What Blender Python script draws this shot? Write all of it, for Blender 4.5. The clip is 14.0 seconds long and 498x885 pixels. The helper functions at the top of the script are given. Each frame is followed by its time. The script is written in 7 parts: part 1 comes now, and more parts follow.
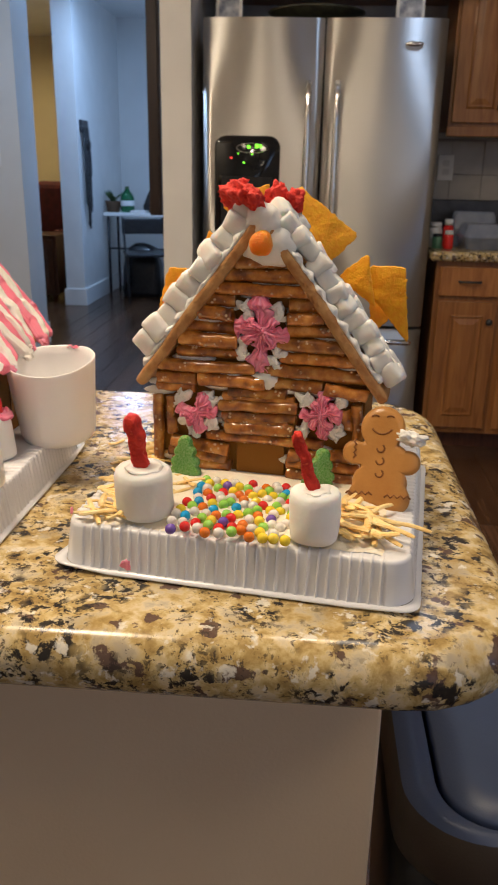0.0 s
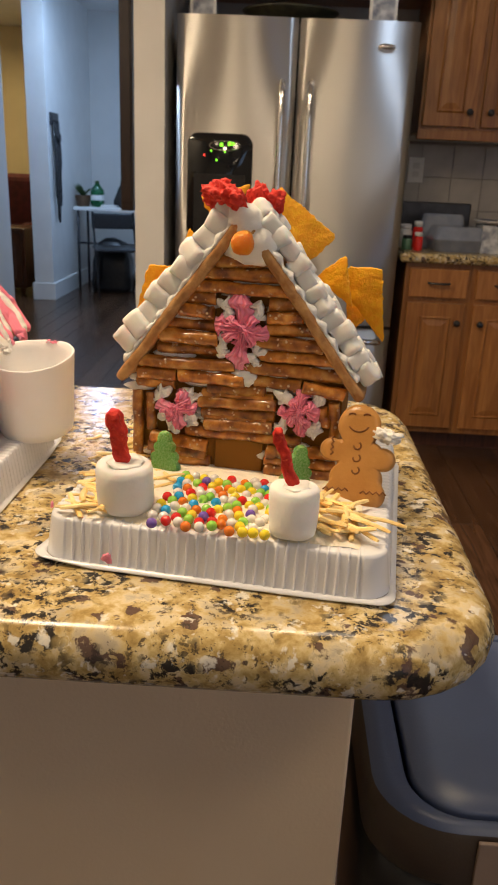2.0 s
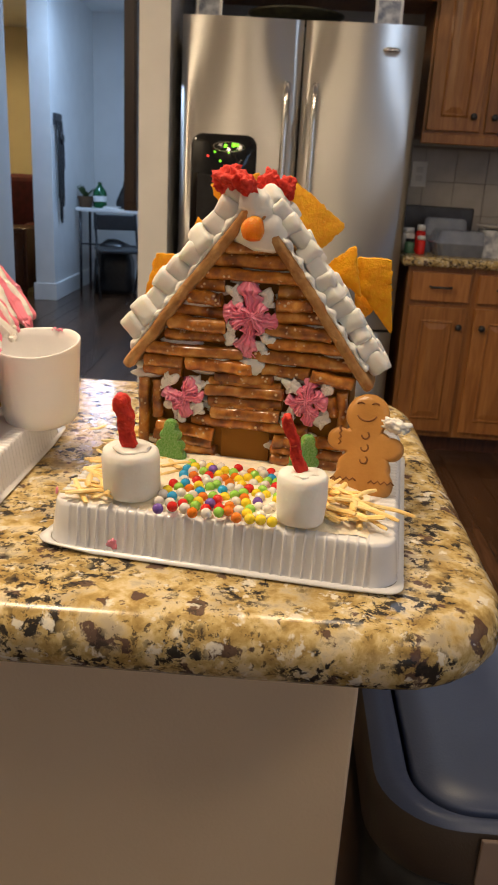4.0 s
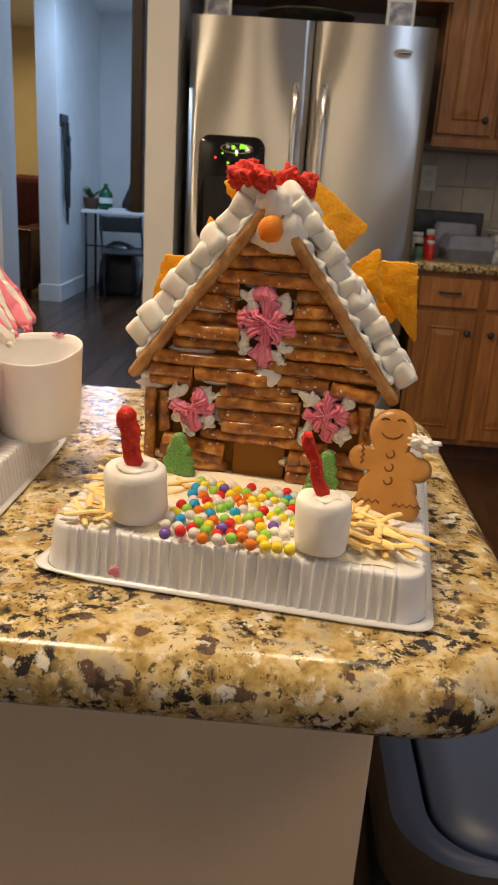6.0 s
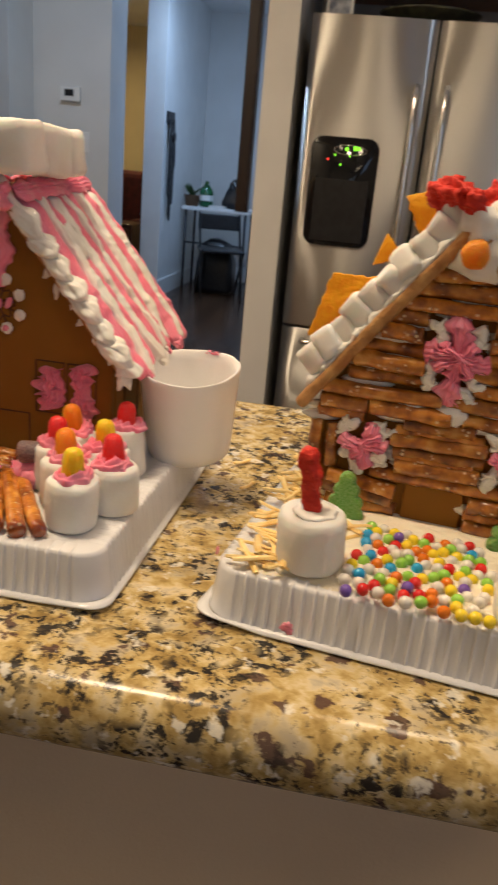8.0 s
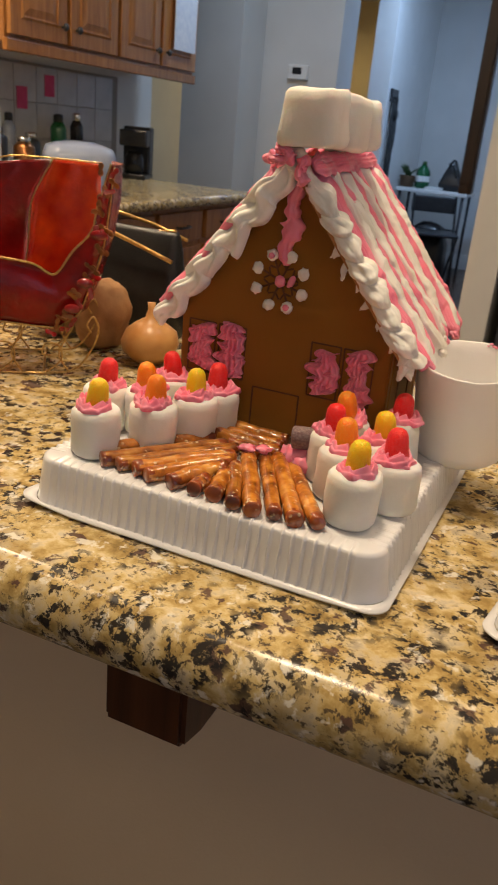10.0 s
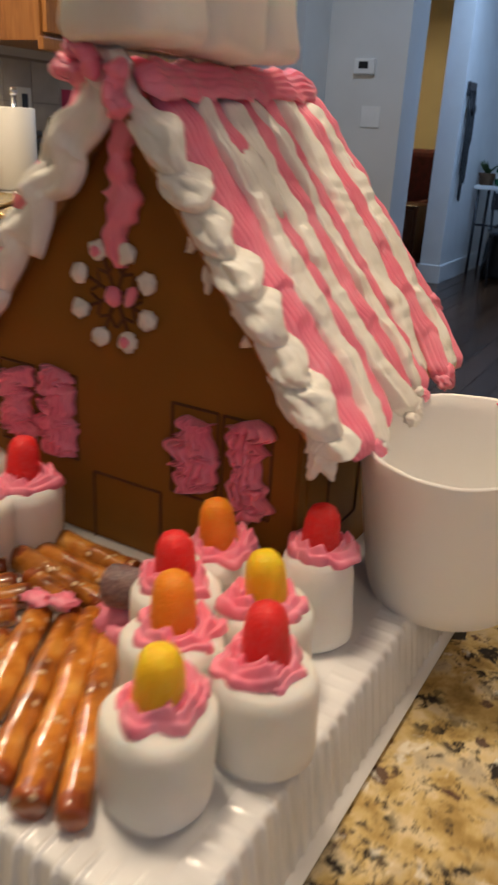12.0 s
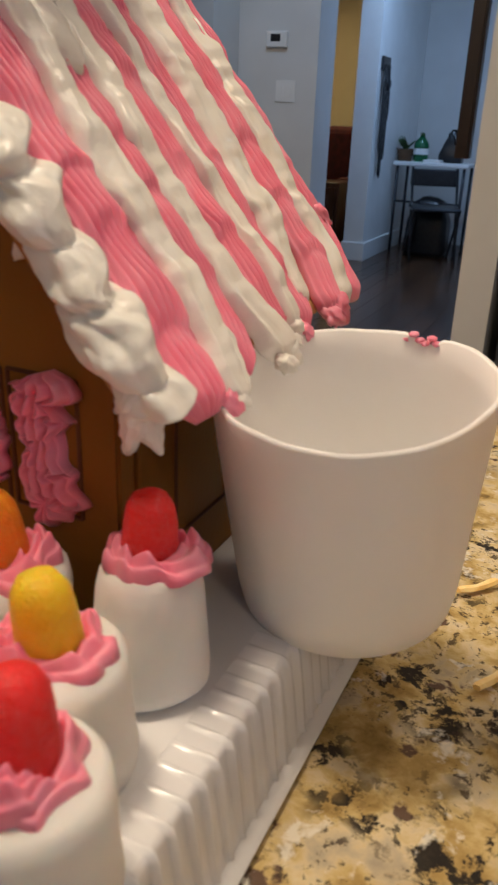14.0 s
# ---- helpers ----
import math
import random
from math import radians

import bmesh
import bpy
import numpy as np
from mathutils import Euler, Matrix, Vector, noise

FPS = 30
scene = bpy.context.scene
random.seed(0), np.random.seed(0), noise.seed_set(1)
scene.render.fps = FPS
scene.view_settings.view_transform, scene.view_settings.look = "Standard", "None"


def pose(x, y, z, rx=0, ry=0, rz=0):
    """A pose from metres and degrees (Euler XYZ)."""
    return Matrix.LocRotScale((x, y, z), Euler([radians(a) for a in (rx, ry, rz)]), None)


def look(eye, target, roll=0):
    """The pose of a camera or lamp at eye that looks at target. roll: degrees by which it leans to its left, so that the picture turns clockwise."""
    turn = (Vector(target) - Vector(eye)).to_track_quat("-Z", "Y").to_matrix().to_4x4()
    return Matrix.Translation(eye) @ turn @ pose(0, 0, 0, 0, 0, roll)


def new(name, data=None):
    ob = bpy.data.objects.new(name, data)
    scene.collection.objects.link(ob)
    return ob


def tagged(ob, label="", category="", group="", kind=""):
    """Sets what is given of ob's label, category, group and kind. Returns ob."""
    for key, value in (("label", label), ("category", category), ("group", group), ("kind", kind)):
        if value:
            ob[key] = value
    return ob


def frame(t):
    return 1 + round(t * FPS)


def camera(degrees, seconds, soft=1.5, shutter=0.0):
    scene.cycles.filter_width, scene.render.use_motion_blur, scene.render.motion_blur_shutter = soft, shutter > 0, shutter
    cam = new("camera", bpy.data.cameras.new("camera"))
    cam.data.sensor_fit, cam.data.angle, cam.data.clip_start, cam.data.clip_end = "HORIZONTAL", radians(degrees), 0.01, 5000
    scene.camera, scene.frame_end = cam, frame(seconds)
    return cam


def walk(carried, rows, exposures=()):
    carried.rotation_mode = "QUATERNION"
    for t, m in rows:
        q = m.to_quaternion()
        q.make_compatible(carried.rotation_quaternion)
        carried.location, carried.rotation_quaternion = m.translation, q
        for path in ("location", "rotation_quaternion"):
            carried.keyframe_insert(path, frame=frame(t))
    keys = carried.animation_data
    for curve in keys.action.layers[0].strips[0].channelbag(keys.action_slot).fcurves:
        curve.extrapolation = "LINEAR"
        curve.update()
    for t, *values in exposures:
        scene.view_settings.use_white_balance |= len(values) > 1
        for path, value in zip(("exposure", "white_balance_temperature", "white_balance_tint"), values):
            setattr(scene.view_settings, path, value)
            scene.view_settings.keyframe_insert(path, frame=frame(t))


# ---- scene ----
cam = camera(36.0, 14.0, soft=1.4, shutter=0.4)
cam.data.dof.use_dof = True
cam.data.dof.focus_distance = 0.40
cam.data.dof.aperture_fstop = 48.0
PATH = [
    (0, (-0.006, 0.032, 1.179), (-0.148, 1.913, 0.513), 1.1),
    (0.5, (-0.013, 0.034, 1.178), (-0.088, 1.915, 0.502), 1.9),
    (1, (-0.014, 0.029, 1.179), (-0.078, 1.91, 0.501), 2.2),
    (1.5, (-0.016, 0.024, 1.181), (-0.075, 1.906, 0.507), 2.4),
    (2, (-0.014, 0.022, 1.181), (-0.072, 1.905, 0.512), 2.5),
    (2.5, (-0.01, 0.016, 1.183), (-0.068, 1.901, 0.515), 2.6),
    (3, (-0.015, 0.018, 1.179), (-0.073, 1.903, 0.514), 2.8),
    (5.5, (-0.025, 0.049, 1.159), (-0.079, 1.939, 0.507), 3.8),
    (6, (-0.03, 0.067, 1.162), (-0.093, 1.956, 0.511), 3.8),
    (6.5, (-0.027, 0.082, 1.169), (-0.108, 1.971, 0.518), 4.0),
    (7, (-0.033, 0.105, 1.166), (-0.144, 1.993, 0.515), 4.3),
    (7.5, (-0.058, 0.111, 1.166), (-0.213, 1.994, 0.51), 4.4),
    (8, (-0.099, 0.112, 1.167), (-0.365, 1.977, 0.498), 5.2),
    (8.5, (-0.13, 0.095, 1.169), (-0.506, 1.941, 0.497), 6.0),
    (9, (-0.155, 0.099, 1.161), (-0.653, 1.909, 0.472), 6.6),
    (9.2, (-0.165, 0.102, 1.157), (-0.707, 1.893, 0.451), 6.5),
    (11.3, (-0.169, 0.255, 1.159), (-1.056, 1.875, 0.391), 4.4),
    (11.5, (-0.187, 0.291, 1.152), (-1.084, 1.913, 0.401), 4.6),
    (12, (-0.167, 0.39, 1.125), (-1.066, 2.01, 0.373), 3.2),
    (12.5, (-0.167, 0.47, 1.106), (-1.008, 2.108, 0.325), 2.6),
    (13, (-0.173, 0.488, 1.086), (-0.97, 2.139, 0.287), 2.3),
    (13.5, (-0.17, 0.494, 1.08), (-0.931, 2.158, 0.273), 2.0),
    (14, (-0.175, 0.479, 1.085), (-0.92, 2.164, 0.307), 2.2),
]
EV = 0.0
walk(cam, [(t, look(eye, target, roll)) for t, eye, target, roll in PATH], exposures=((0.0, EV - 0.08, 5850, 10), (1.5, EV, 6350, 10), (5.5, EV - 0.06, 6450, 10), (6.5, EV - 0.12, 6450, 10), (7.0, EV - 0.15, 6450, 10), (8.0, EV - 0.29, 6400, 10), (9.0, EV - 0.25, 6400, 10), (11.5, EV - 0.50, 6180, 10), (14.0, EV - 0.56, 5900, 10)))

# world, window light, lamps
world = bpy.data.worlds.new("world")
scene.world = world
world.use_nodes = True
wn = world.node_tree.nodes
wl = world.node_tree.links
sky = wn.new("ShaderNodeTexSky")
sky.sky_type = "NISHITA"
sky.sun_disc = False
sky.sun_elevation = radians(12)
sky.sun_rotation = radians(200)
wl.new(sky.outputs[0], wn["Background"].inputs[0])
wn["Background"].inputs[1].default_value = 0.05


def area_lamp(name, m, sx, sy, watts, colour, shape="RECTANGLE"):
    d = bpy.data.lights.new(name, "AREA")
    d.shape, d.size, d.size_y = shape, sx, sy
    d.energy, d.color = watts, colour
    ob = new(name, d)
    ob.matrix_world = m
    return ob


WARM, COOL = (1.0, 0.77, 0.51), (0.42, 0.62, 1.0)
# warm lights over island and kitchen, most of them added to brighten dim parts
LAMPS = ((-0.58, 0.55, 25.0, 0.28), (-1.35, 0.75, 5.0, 0.34), (0.95, -0.60, 9.0, 0.60), (-1.3, -1.1, 0.8, 0.34), (1.3, 1.6, 1.6, 0.34), (-2.05, 1.75, 37.0, 0.34), (0.10, 1.20, 10.0, 0.34))
for lx, ly, lw, ls in LAMPS:
    area_lamp("downlight", look((lx, ly, 2.54), (lx, ly, 0)), ls, ls, lw, WARM, "DISK")
# daylight through the kitchen window behind and to the right of the island
# cool ceiling lamp by the right worktop; column and hall ones are added fill
area_lamp("cool_downlight", look((0.57, 3.03, 2.56), (0.57, 3.03, 0)), 0.07, 0.07, 1.6, (0.62, 0.78, 1.0), "DISK")
area_lamp("cool_downlight", look((-1.65, 3.9, 2.56), (-1.65, 3.9, 0)), 0.2, 0.2, 16.0, (0.55, 0.74, 1.0), "DISK")
area_lamp("cool_downlight", look((-1.55, 6.5, 2.56), (-1.55, 6.5, 0)), 0.2, 0.2, 20.0, (0.45, 0.66, 1.0), "DISK")
for wy in (-0.62, 0.02):
    area_lamp("window_daylight", look((2.62, wy, 1.5), (0, wy + 0.9, 1.1)), 0.42, 1.1, 3.0, COOL)
for wx in (0.70, 1.45):
    area_lamp("window_daylight", look((wx, -2.07, 1.5), (wx, 0, 1.45)), 0.30, 1.05, 1.3, COOL)
# daylight in the hall
area_lamp("hall_daylight", look((-0.62, 6.2, 1.6), (-2.2, 6.9, 1.5)), 1.0, 1.3, 14.0, (0.36, 0.58, 1.0))
# lamp in the far room
area_lamp("far_room_lamp", look((-3.1, 8.2, 2.4), (-3.1, 8.2, 0)), 0.4, 0.4, 18.0, (1.0, 0.74, 0.36))


# materials
def material(name, colour, rough=0.5, metal=0.0, second=None, scale=20.0, bump=0.0, bump_scale=80.0, sss=0.0, sss_radius=(0.01, 0.006, 0.004), trans=0.0, coat=0.0, spec=0.5, third=None, detail=6.0, vary=0.0, ior=1.45):
    m = bpy.data.materials.new(name)
    m.use_nodes = True
    n, l = m.node_tree.nodes, m.node_tree.links
    b = n["Principled BSDF"]
    b.inputs["Base Color"].default_value = (*colour, 1)
    b.inputs["Roughness"].default_value = rough
    b.inputs["Metallic"].default_value = metal
    b.inputs["Specular IOR Level"].default_value = spec
    b.inputs["IOR"].default_value = ior
    if trans:
        b.inputs["Transmission Weight"].default_value = trans
    if coat:
        b.inputs["Coat Weight"].default_value = coat
        b.inputs["Coat Roughness"].default_value = 0.08
    if sss:
        b.inputs["Subsurface Weight"].default_value = sss
        b.inputs["Subsurface Radius"].default_value = sss_radius
        b.inputs["Subsurface Scale"].default_value = 1.0
    tc = n.new("ShaderNodeTexCoord")
    if second:
        t = n.new("ShaderNodeTexNoise")
        t.inputs["Scale"].default_value = scale
        t.inputs["Detail"].default_value = detail
        l.new(tc.outputs["Object"], t.inputs["Vector"])
        r = n.new("ShaderNodeValToRGB")
        r.color_ramp.elements[0].position, r.color_ramp.elements[1].position = 0.36, 0.64
        r.color_ramp.elements[0].color = (*colour, 1)
        r.color_ramp.elements[1].color = (*second, 1)
        if third:
            e = r.color_ramp.elements.new(0.78)
            e.color = (*third, 1)
        l.new(t.outputs["Fac"], r.inputs["Fac"])
        out = r.outputs["Color"]
        if vary:
            oi = n.new("ShaderNodeObjectInfo")
            mr = n.new("ShaderNodeMapRange")
            mr.inputs["To Min"].default_value, mr.inputs["To Max"].default_value = 1 - vary, 1 + vary
            l.new(oi.outputs["Random"], mr.inputs["Value"])
            mx = n.new("ShaderNodeHueSaturation")
            l.new(mr.outputs["Result"], mx.inputs["Value"])
            l.new(out, mx.inputs["Color"])
            out = mx.outputs["Color"]
        l.new(out, b.inputs["Base Color"])
    if bump:
        t2 = n.new("ShaderNodeTexNoise")
        t2.inputs["Scale"].default_value = bump_scale
        t2.inputs["Detail"].default_value = 5.0
        l.new(tc.outputs["Object"], t2.inputs["Vector"])
        bp = n.new("ShaderNodeBump")
        bp.inputs["Strength"].default_value = 1.0
        bp.inputs["Distance"].default_value = bump
        l.new(t2.outputs["Fac"], bp.inputs["Height"])
        l.new(bp.outputs["Normal"], b.inputs["Normal"])
    return m


def nodes_of(m):
    return m.node_tree.nodes, m.node_tree.links, m.node_tree.nodes["Principled BSDF"]


def ramp(n, stops, interp="LINEAR"):
    r = n.new("ShaderNodeValToRGB")
    r.color_ramp.interpolation = interp
    els = r.color_ramp.elements
    while len(els) < len(stops):
        els.new(0.5)
    for e, (p, c) in zip(els, stops):
        e.position = p
        e.color = (*c, 1)
    return r


def tex(n, l, kind, coord, scale, **extra):
    t = n.new(kind)
    t.inputs["Scale"].default_value = scale
    for k, v in extra.items():
        t.inputs[k].default_value = v
    l.new(coord, t.inputs["Vector"])
    return t


def mix(n, l, fac, a, b, mode="MIX"):
    x = n.new("ShaderNodeMix")
    x.data_type, x.blend_type = "RGBA", mode
    for sock, v in ((x.inputs[0], fac), (x.inputs[6], a), (x.inputs[7], b)):
        if hasattr(v, "links"):
            l.new(v, sock)
        else:
            sock.default_value = v if not isinstance(v, tuple) else (*v, 1)
    return x.outputs[2]


def granite_material():
    m = bpy.data.materials.new("granite")
    m.use_nodes = True
    n, l, b = nodes_of(m)
    tc = n.new("ShaderNodeTexCoord")
    w = tex(n, l, "ShaderNodeTexNoise", tc.outputs["Object"], 90.0, Detail=4.0)
    warp = n.new("ShaderNodeVectorMath")
    warp.operation = "MULTIPLY_ADD"
    l.new(w.outputs["Color"], warp.inputs[0])
    warp.inputs[1].default_value = (0.007, 0.007, 0.007)
    l.new(tc.outputs["Object"], warp.inputs[2])
    p = warp.outputs[0]
    base = tex(n, l, "ShaderNodeTexNoise", p, 60.0, Detail=7.0, Roughness=0.60)
    c0 = ramp(n, ((0.30, (0.24, 0.16, 0.055)), (0.42, (0.42, 0.29, 0.105)), (0.50, (0.57, 0.43, 0.19)), (0.58, (0.69, 0.57, 0.35)), (0.70, (0.58, 0.51, 0.38))))
    l.new(base.outputs["Fac"], c0.inputs["Fac"])

    def patch(under, scale, lo, hi, colour, amount=1.0, mask=None, detail=5.0, roughness=0.58):
        t = tex(n, l, "ShaderNodeTexNoise", p, scale, Detail=detail, Roughness=roughness)
        rr = ramp(n, ((lo, (0, 0, 0)), (hi, (amount, amount, amount))))
        l.new(t.outputs["Fac"], rr.inputs["Fac"])
        fac = rr.outputs["Color"]
        if mask:
            mu = n.new("ShaderNodeMath")
            mu.operation = "MULTIPLY"
            l.new(fac, mu.inputs[0])
            l.new(mask, mu.inputs[1])
            fac = mu.outputs[0]
        return mix(n, l, fac, under, colour)

    def mask(scale, lo, hi):
        t = tex(n, l, "ShaderNodeTexNoise", tc.outputs["Object"], scale, Detail=3.0)
        rr = ramp(n, ((lo, (0, 0, 0)), (hi, (1, 1, 1))))
        l.new(t.outputs["Fac"], rr.inputs["Fac"])
        return rr.outputs["Color"]
    # grey clouds, plum brown blotches, black crackled clusters, fine specks and pale crystals
    c1 = patch(c0.outputs["Color"], 30.0, 0.54, 0.66, (0.26, 0.21, 0.15), 0.55)
    c1 = patch(c1, 46.0, 0.595, 0.625, (0.085, 0.045, 0.042), 0.9, detail=6.0)
    c2 = patch(c1, 96.0, 0.505, 0.55, (0.020, 0.019, 0.021), 0.97, mask(26.0, 0.44, 0.53), 7.0, 0.68)
    c2 = patch(c2, 210.0, 0.555, 0.61, (0.06, 0.045, 0.035), 0.85, mask(20.0, 0.40, 0.52), 4.0, 0.7)
    c3 = patch(c2, 80.0, 0.60, 0.66, (0.80, 0.76, 0.66), 0.8)
    l.new(c3, b.inputs["Base Color"])
    b.inputs["Roughness"].default_value = 0.20
    b.inputs["Specular IOR Level"].default_value = 0.26
    return m


def wood_material(name, dark, mid, light, stretch=(1.0, 12.0, 12.0), rough=0.35, scale=3.0, vary=0.12):
    m = bpy.data.materials.new(name)
    m.use_nodes = True
    n, l, b = nodes_of(m)
    tc = n.new("ShaderNodeTexCoord")
    mp = n.new("ShaderNodeMapping")
    mp.inputs["Scale"].default_value = stretch
    l.new(tc.outputs["Object"], mp.inputs["Vector"])
    oi = n.new("ShaderNodeObjectInfo")
    add = n.new("ShaderNodeVectorMath")
    l.new(mp.outputs["Vector"], add.inputs[0])
    l.new(oi.outputs["Random"], add.inputs[1])
    t = tex(n, l, "ShaderNodeTexNoise", add.outputs[0], scale, Detail=8.0, Roughness=0.6, Distortion=1.2)
    r = ramp(n, ((0.3, dark), (0.5, mid), (0.72, light)))
    l.new(t.outputs["Fac"], r.inputs["Fac"])
    mr = n.new("ShaderNodeMapRange")
    mr.inputs["To Min"].default_value, mr.inputs["To Max"].default_value = 1 - vary, 1 + vary
    l.new(oi.outputs["Random"], mr.inputs["Value"])
    hs = n.new("ShaderNodeHueSaturation")
    l.new(mr.outputs["Result"], hs.inputs["Value"])
    l.new(r.outputs["Color"], hs.inputs["Color"])
    l.new(hs.outputs["Color"], b.inputs["Base Color"])
    bp = n.new("ShaderNodeBump")
    bp.inputs["Distance"].default_value = 0.0004
    l.new(t.outputs["Fac"], bp.inputs["Height"])
    l.new(bp.outputs["Normal"], b.inputs["Normal"])
    b.inputs["Roughness"].default_value = rough
    return m


def steel_material():
    m = material("brushed_steel", (0.86, 0.84, 0.81), 0.26, 1.0)
    n, l, b = nodes_of(m)
    tc = n.new("ShaderNodeTexCoord")
    mp = n.new("ShaderNodeMapping")
    mp.inputs["Scale"].default_value = (2.0, 2.0, 260.0)
    l.new(tc.outputs["Object"], mp.inputs["Vector"])
    t = tex(n, l, "ShaderNodeTexNoise", mp.outputs["Vector"], 4.0, Detail=4.0)
    r = ramp(n, ((0.3, (0.46, 0.46, 0.46)), (0.7, (0.52, 0.52, 0.52))))
    l.new(t.outputs["Fac"], r.inputs["Fac"])
    l.new(r.outputs["Color"], b.inputs["Roughness"])
    b.inputs["Anisotropic"].default_value = 1.0
    b.inputs["Anisotropic Rotation"].default_value = 0.25
    return m


def pretzel_material(name, k=1.0):
    m = bpy.data.materials.new(name)
    m.use_nodes = True
    n, l, b = nodes_of(m)
    tc = n.new("ShaderNodeTexCoord")
    oi = n.new("ShaderNodeObjectInfo")
    add = n.new("ShaderNodeVectorMath")
    l.new(tc.outputs["Object"], add.inputs[0])
    l.new(oi.outputs["Random"], add.inputs[1])
    p = add.outputs[0]
    t = tex(n, l, "ShaderNodeTexNoise", p, 90.0, Detail=6.0)
    stops = ((0.28, (0.12, 0.026, 0.003)), (0.42, (0.32, 0.095, 0.008)), (0.55, (0.54, 0.19, 0.018)), (0.70, (0.72, 0.36, 0.075)))
    r = ramp(n, tuple((q, (c[0] * k, c[1] * k * k, c[2] * k * k)) for q, c in stops))
    l.new(t.outputs["Fac"], r.inputs["Fac"])
    salt = tex(n, l, "ShaderNodeTexVoronoi", p, 230.0)
    sr = ramp(n, ((0.20, (0.9, 0.9, 0.9)), (0.33, (0, 0, 0))))
    l.new(salt.outputs["Distance"], sr.inputs["Fac"])
    gate = tex(n, l, "ShaderNodeTexNoise", p, 120.0, Detail=1.0)
    gr = ramp(n, ((0.50, (0, 0, 0)), (0.60, (1, 1, 1))))
    l.new(gate.outputs["Fac"], gr.inputs["Fac"])
    mu = n.new("ShaderNodeMath")
    mu.operation = "MULTIPLY"
    l.new(sr.outputs["Color"], mu.inputs[0])
    l.new(gr.outputs["Color"], mu.inputs[1])
    mr = n.new("ShaderNodeMapRange")
    mr.inputs["To Min"].default_value, mr.inputs["To Max"].default_value = 0.72, 1.15
    l.new(oi.outputs["Random"], mr.inputs["Value"])
    hs = n.new("ShaderNodeHueSaturation")
    l.new(mr.outputs["Result"], hs.inputs["Value"])
    l.new(r.outputs["Color"], hs.inputs["Color"])
    c = mix(n, l, mu.outputs[0], hs.outputs["Color"], (0.84, 0.63, 0.38))
    l.new(c, b.inputs["Base Color"])
    bp = n.new("ShaderNodeBump")
    bp.inputs["Distance"].default_value = 0.0006
    l.new(mu.outputs[0], bp.inputs["Height"])
    b2 = n.new("ShaderNodeBump")
    b2.inputs["Distance"].default_value = 0.0006
    l.new(t.outputs["Fac"], b2.inputs["Height"])
    l.new(bp.outputs["Normal"], b2.inputs["Normal"])
    l.new(b2.outputs["Normal"], b.inputs["Normal"])
    b.inputs["Roughness"].default_value = 0.30
    b.inputs["Coat Weight"].default_value = 0.9
    b.inputs["Coat Roughness"].default_value = 0.12
    return m


GRANITE = granite_material()
STEEL = steel_material()
PRETZEL = pretzel_material("pretzel")
PRETZELEND = pretzel_material("pretzel_dark_end", 0.55)
OAK = wood_material("oak_cabinet", (0.21, 0.078, 0.020), (0.32, 0.130, 0.034), (0.41, 0.185, 0.055), (14.0, 14.0, 1.2))
DARKOAK = wood_material("dark_wood", (0.05, 0.016, 0.006), (0.09, 0.03, 0.012), (0.14, 0.05, 0.02), (14.0, 14.0, 1.2))
DARKLEAF = wood_material("black_brown_wood", (0.012, 0.005, 0.003), (0.022, 0.009, 0.005), (0.035, 0.015, 0.008), (14.0, 14.0, 1.2))
FLOORWOOD = wood_material("floor_wood", (0.035, 0.017, 0.009), (0.075, 0.036, 0.018), (0.12, 0.06, 0.03), (14.0, 1.0, 14.0), rough=0.24, vary=0.3)
WALLPAINT = material("wall_paint", (0.62, 0.61, 0.58), 0.6, second=(0.66, 0.65, 0.62), scale=3.0, bump=0.0004, bump_scale=220.0)
ISLANDPAINT = material("island_paint", (0.80, 0.63, 0.43), 0.45, second=(0.83, 0.67, 0.47), scale=4.0, bump=0.0003, bump_scale=300.0)
TRIM = material("trim_paint", (0.78, 0.77, 0.74), 0.35, second=(0.74, 0.73, 0.70), scale=6.0)
CEILING = material("ceiling_paint", (0.78, 0.77, 0.74), 0.8, second=(0.74, 0.73, 0.71), scale=5.0)
YELLOWPAINT = material("yellow_paint", (0.70, 0.60, 0.38), 0.6, second=(0.66, 0.56, 0.36), scale=4.0)
TILE = material("backsplash_tile", (0.40, 0.37, 0.33), 0.3, second=(0.46, 0.43, 0.39), scale=12.0, vary=0.06)
GROUT = material("grout", (0.30, 0.28, 0.25), 0.8, second=(0.26, 0.24, 0.22), scale=60.0)
BLACKPLASTIC = material("black_plastic", (0.012, 0.012, 0.013), 0.3, second=(0.02, 0.02, 0.021), scale=30.0)
BLACKGLOSS = material("black_gloss", (0.008, 0.008, 0.009), 0.08, second=(0.012, 0.012, 0.013), scale=10.0)
DARKGREY = material("dark_grey_metal", (0.05, 0.05, 0.055), 0.35, 0.6, second=(0.07, 0.07, 0.075), scale=20.0)
CHROME = material("chrome", (0.75, 0.74, 0.72), 0.12, 1.0, second=(0.7, 0.69, 0.67), scale=40.0)
GOLD = material("gold_wire", (0.70, 0.46, 0.17), 0.28, 1.0, second=(0.5, 0.3, 0.1), scale=300.0)
TRAYPLASTIC = material("white_plastic_tray", (0.82, 0.82, 0.84), 0.22, second=(0.78, 0.78, 0.80), scale=25.0, sss=0.25, sss_radius=(0.004, 0.004, 0.004), coat=0.3)
MALLOW = material("marshmallow", (0.86, 0.84, 0.80), 0.75, second=(0.83, 0.80, 0.75), scale=60.0, bump=0.0006, bump_scale=140.0, sss=0.45, sss_radius=(0.012, 0.009, 0.007), vary=0.03)
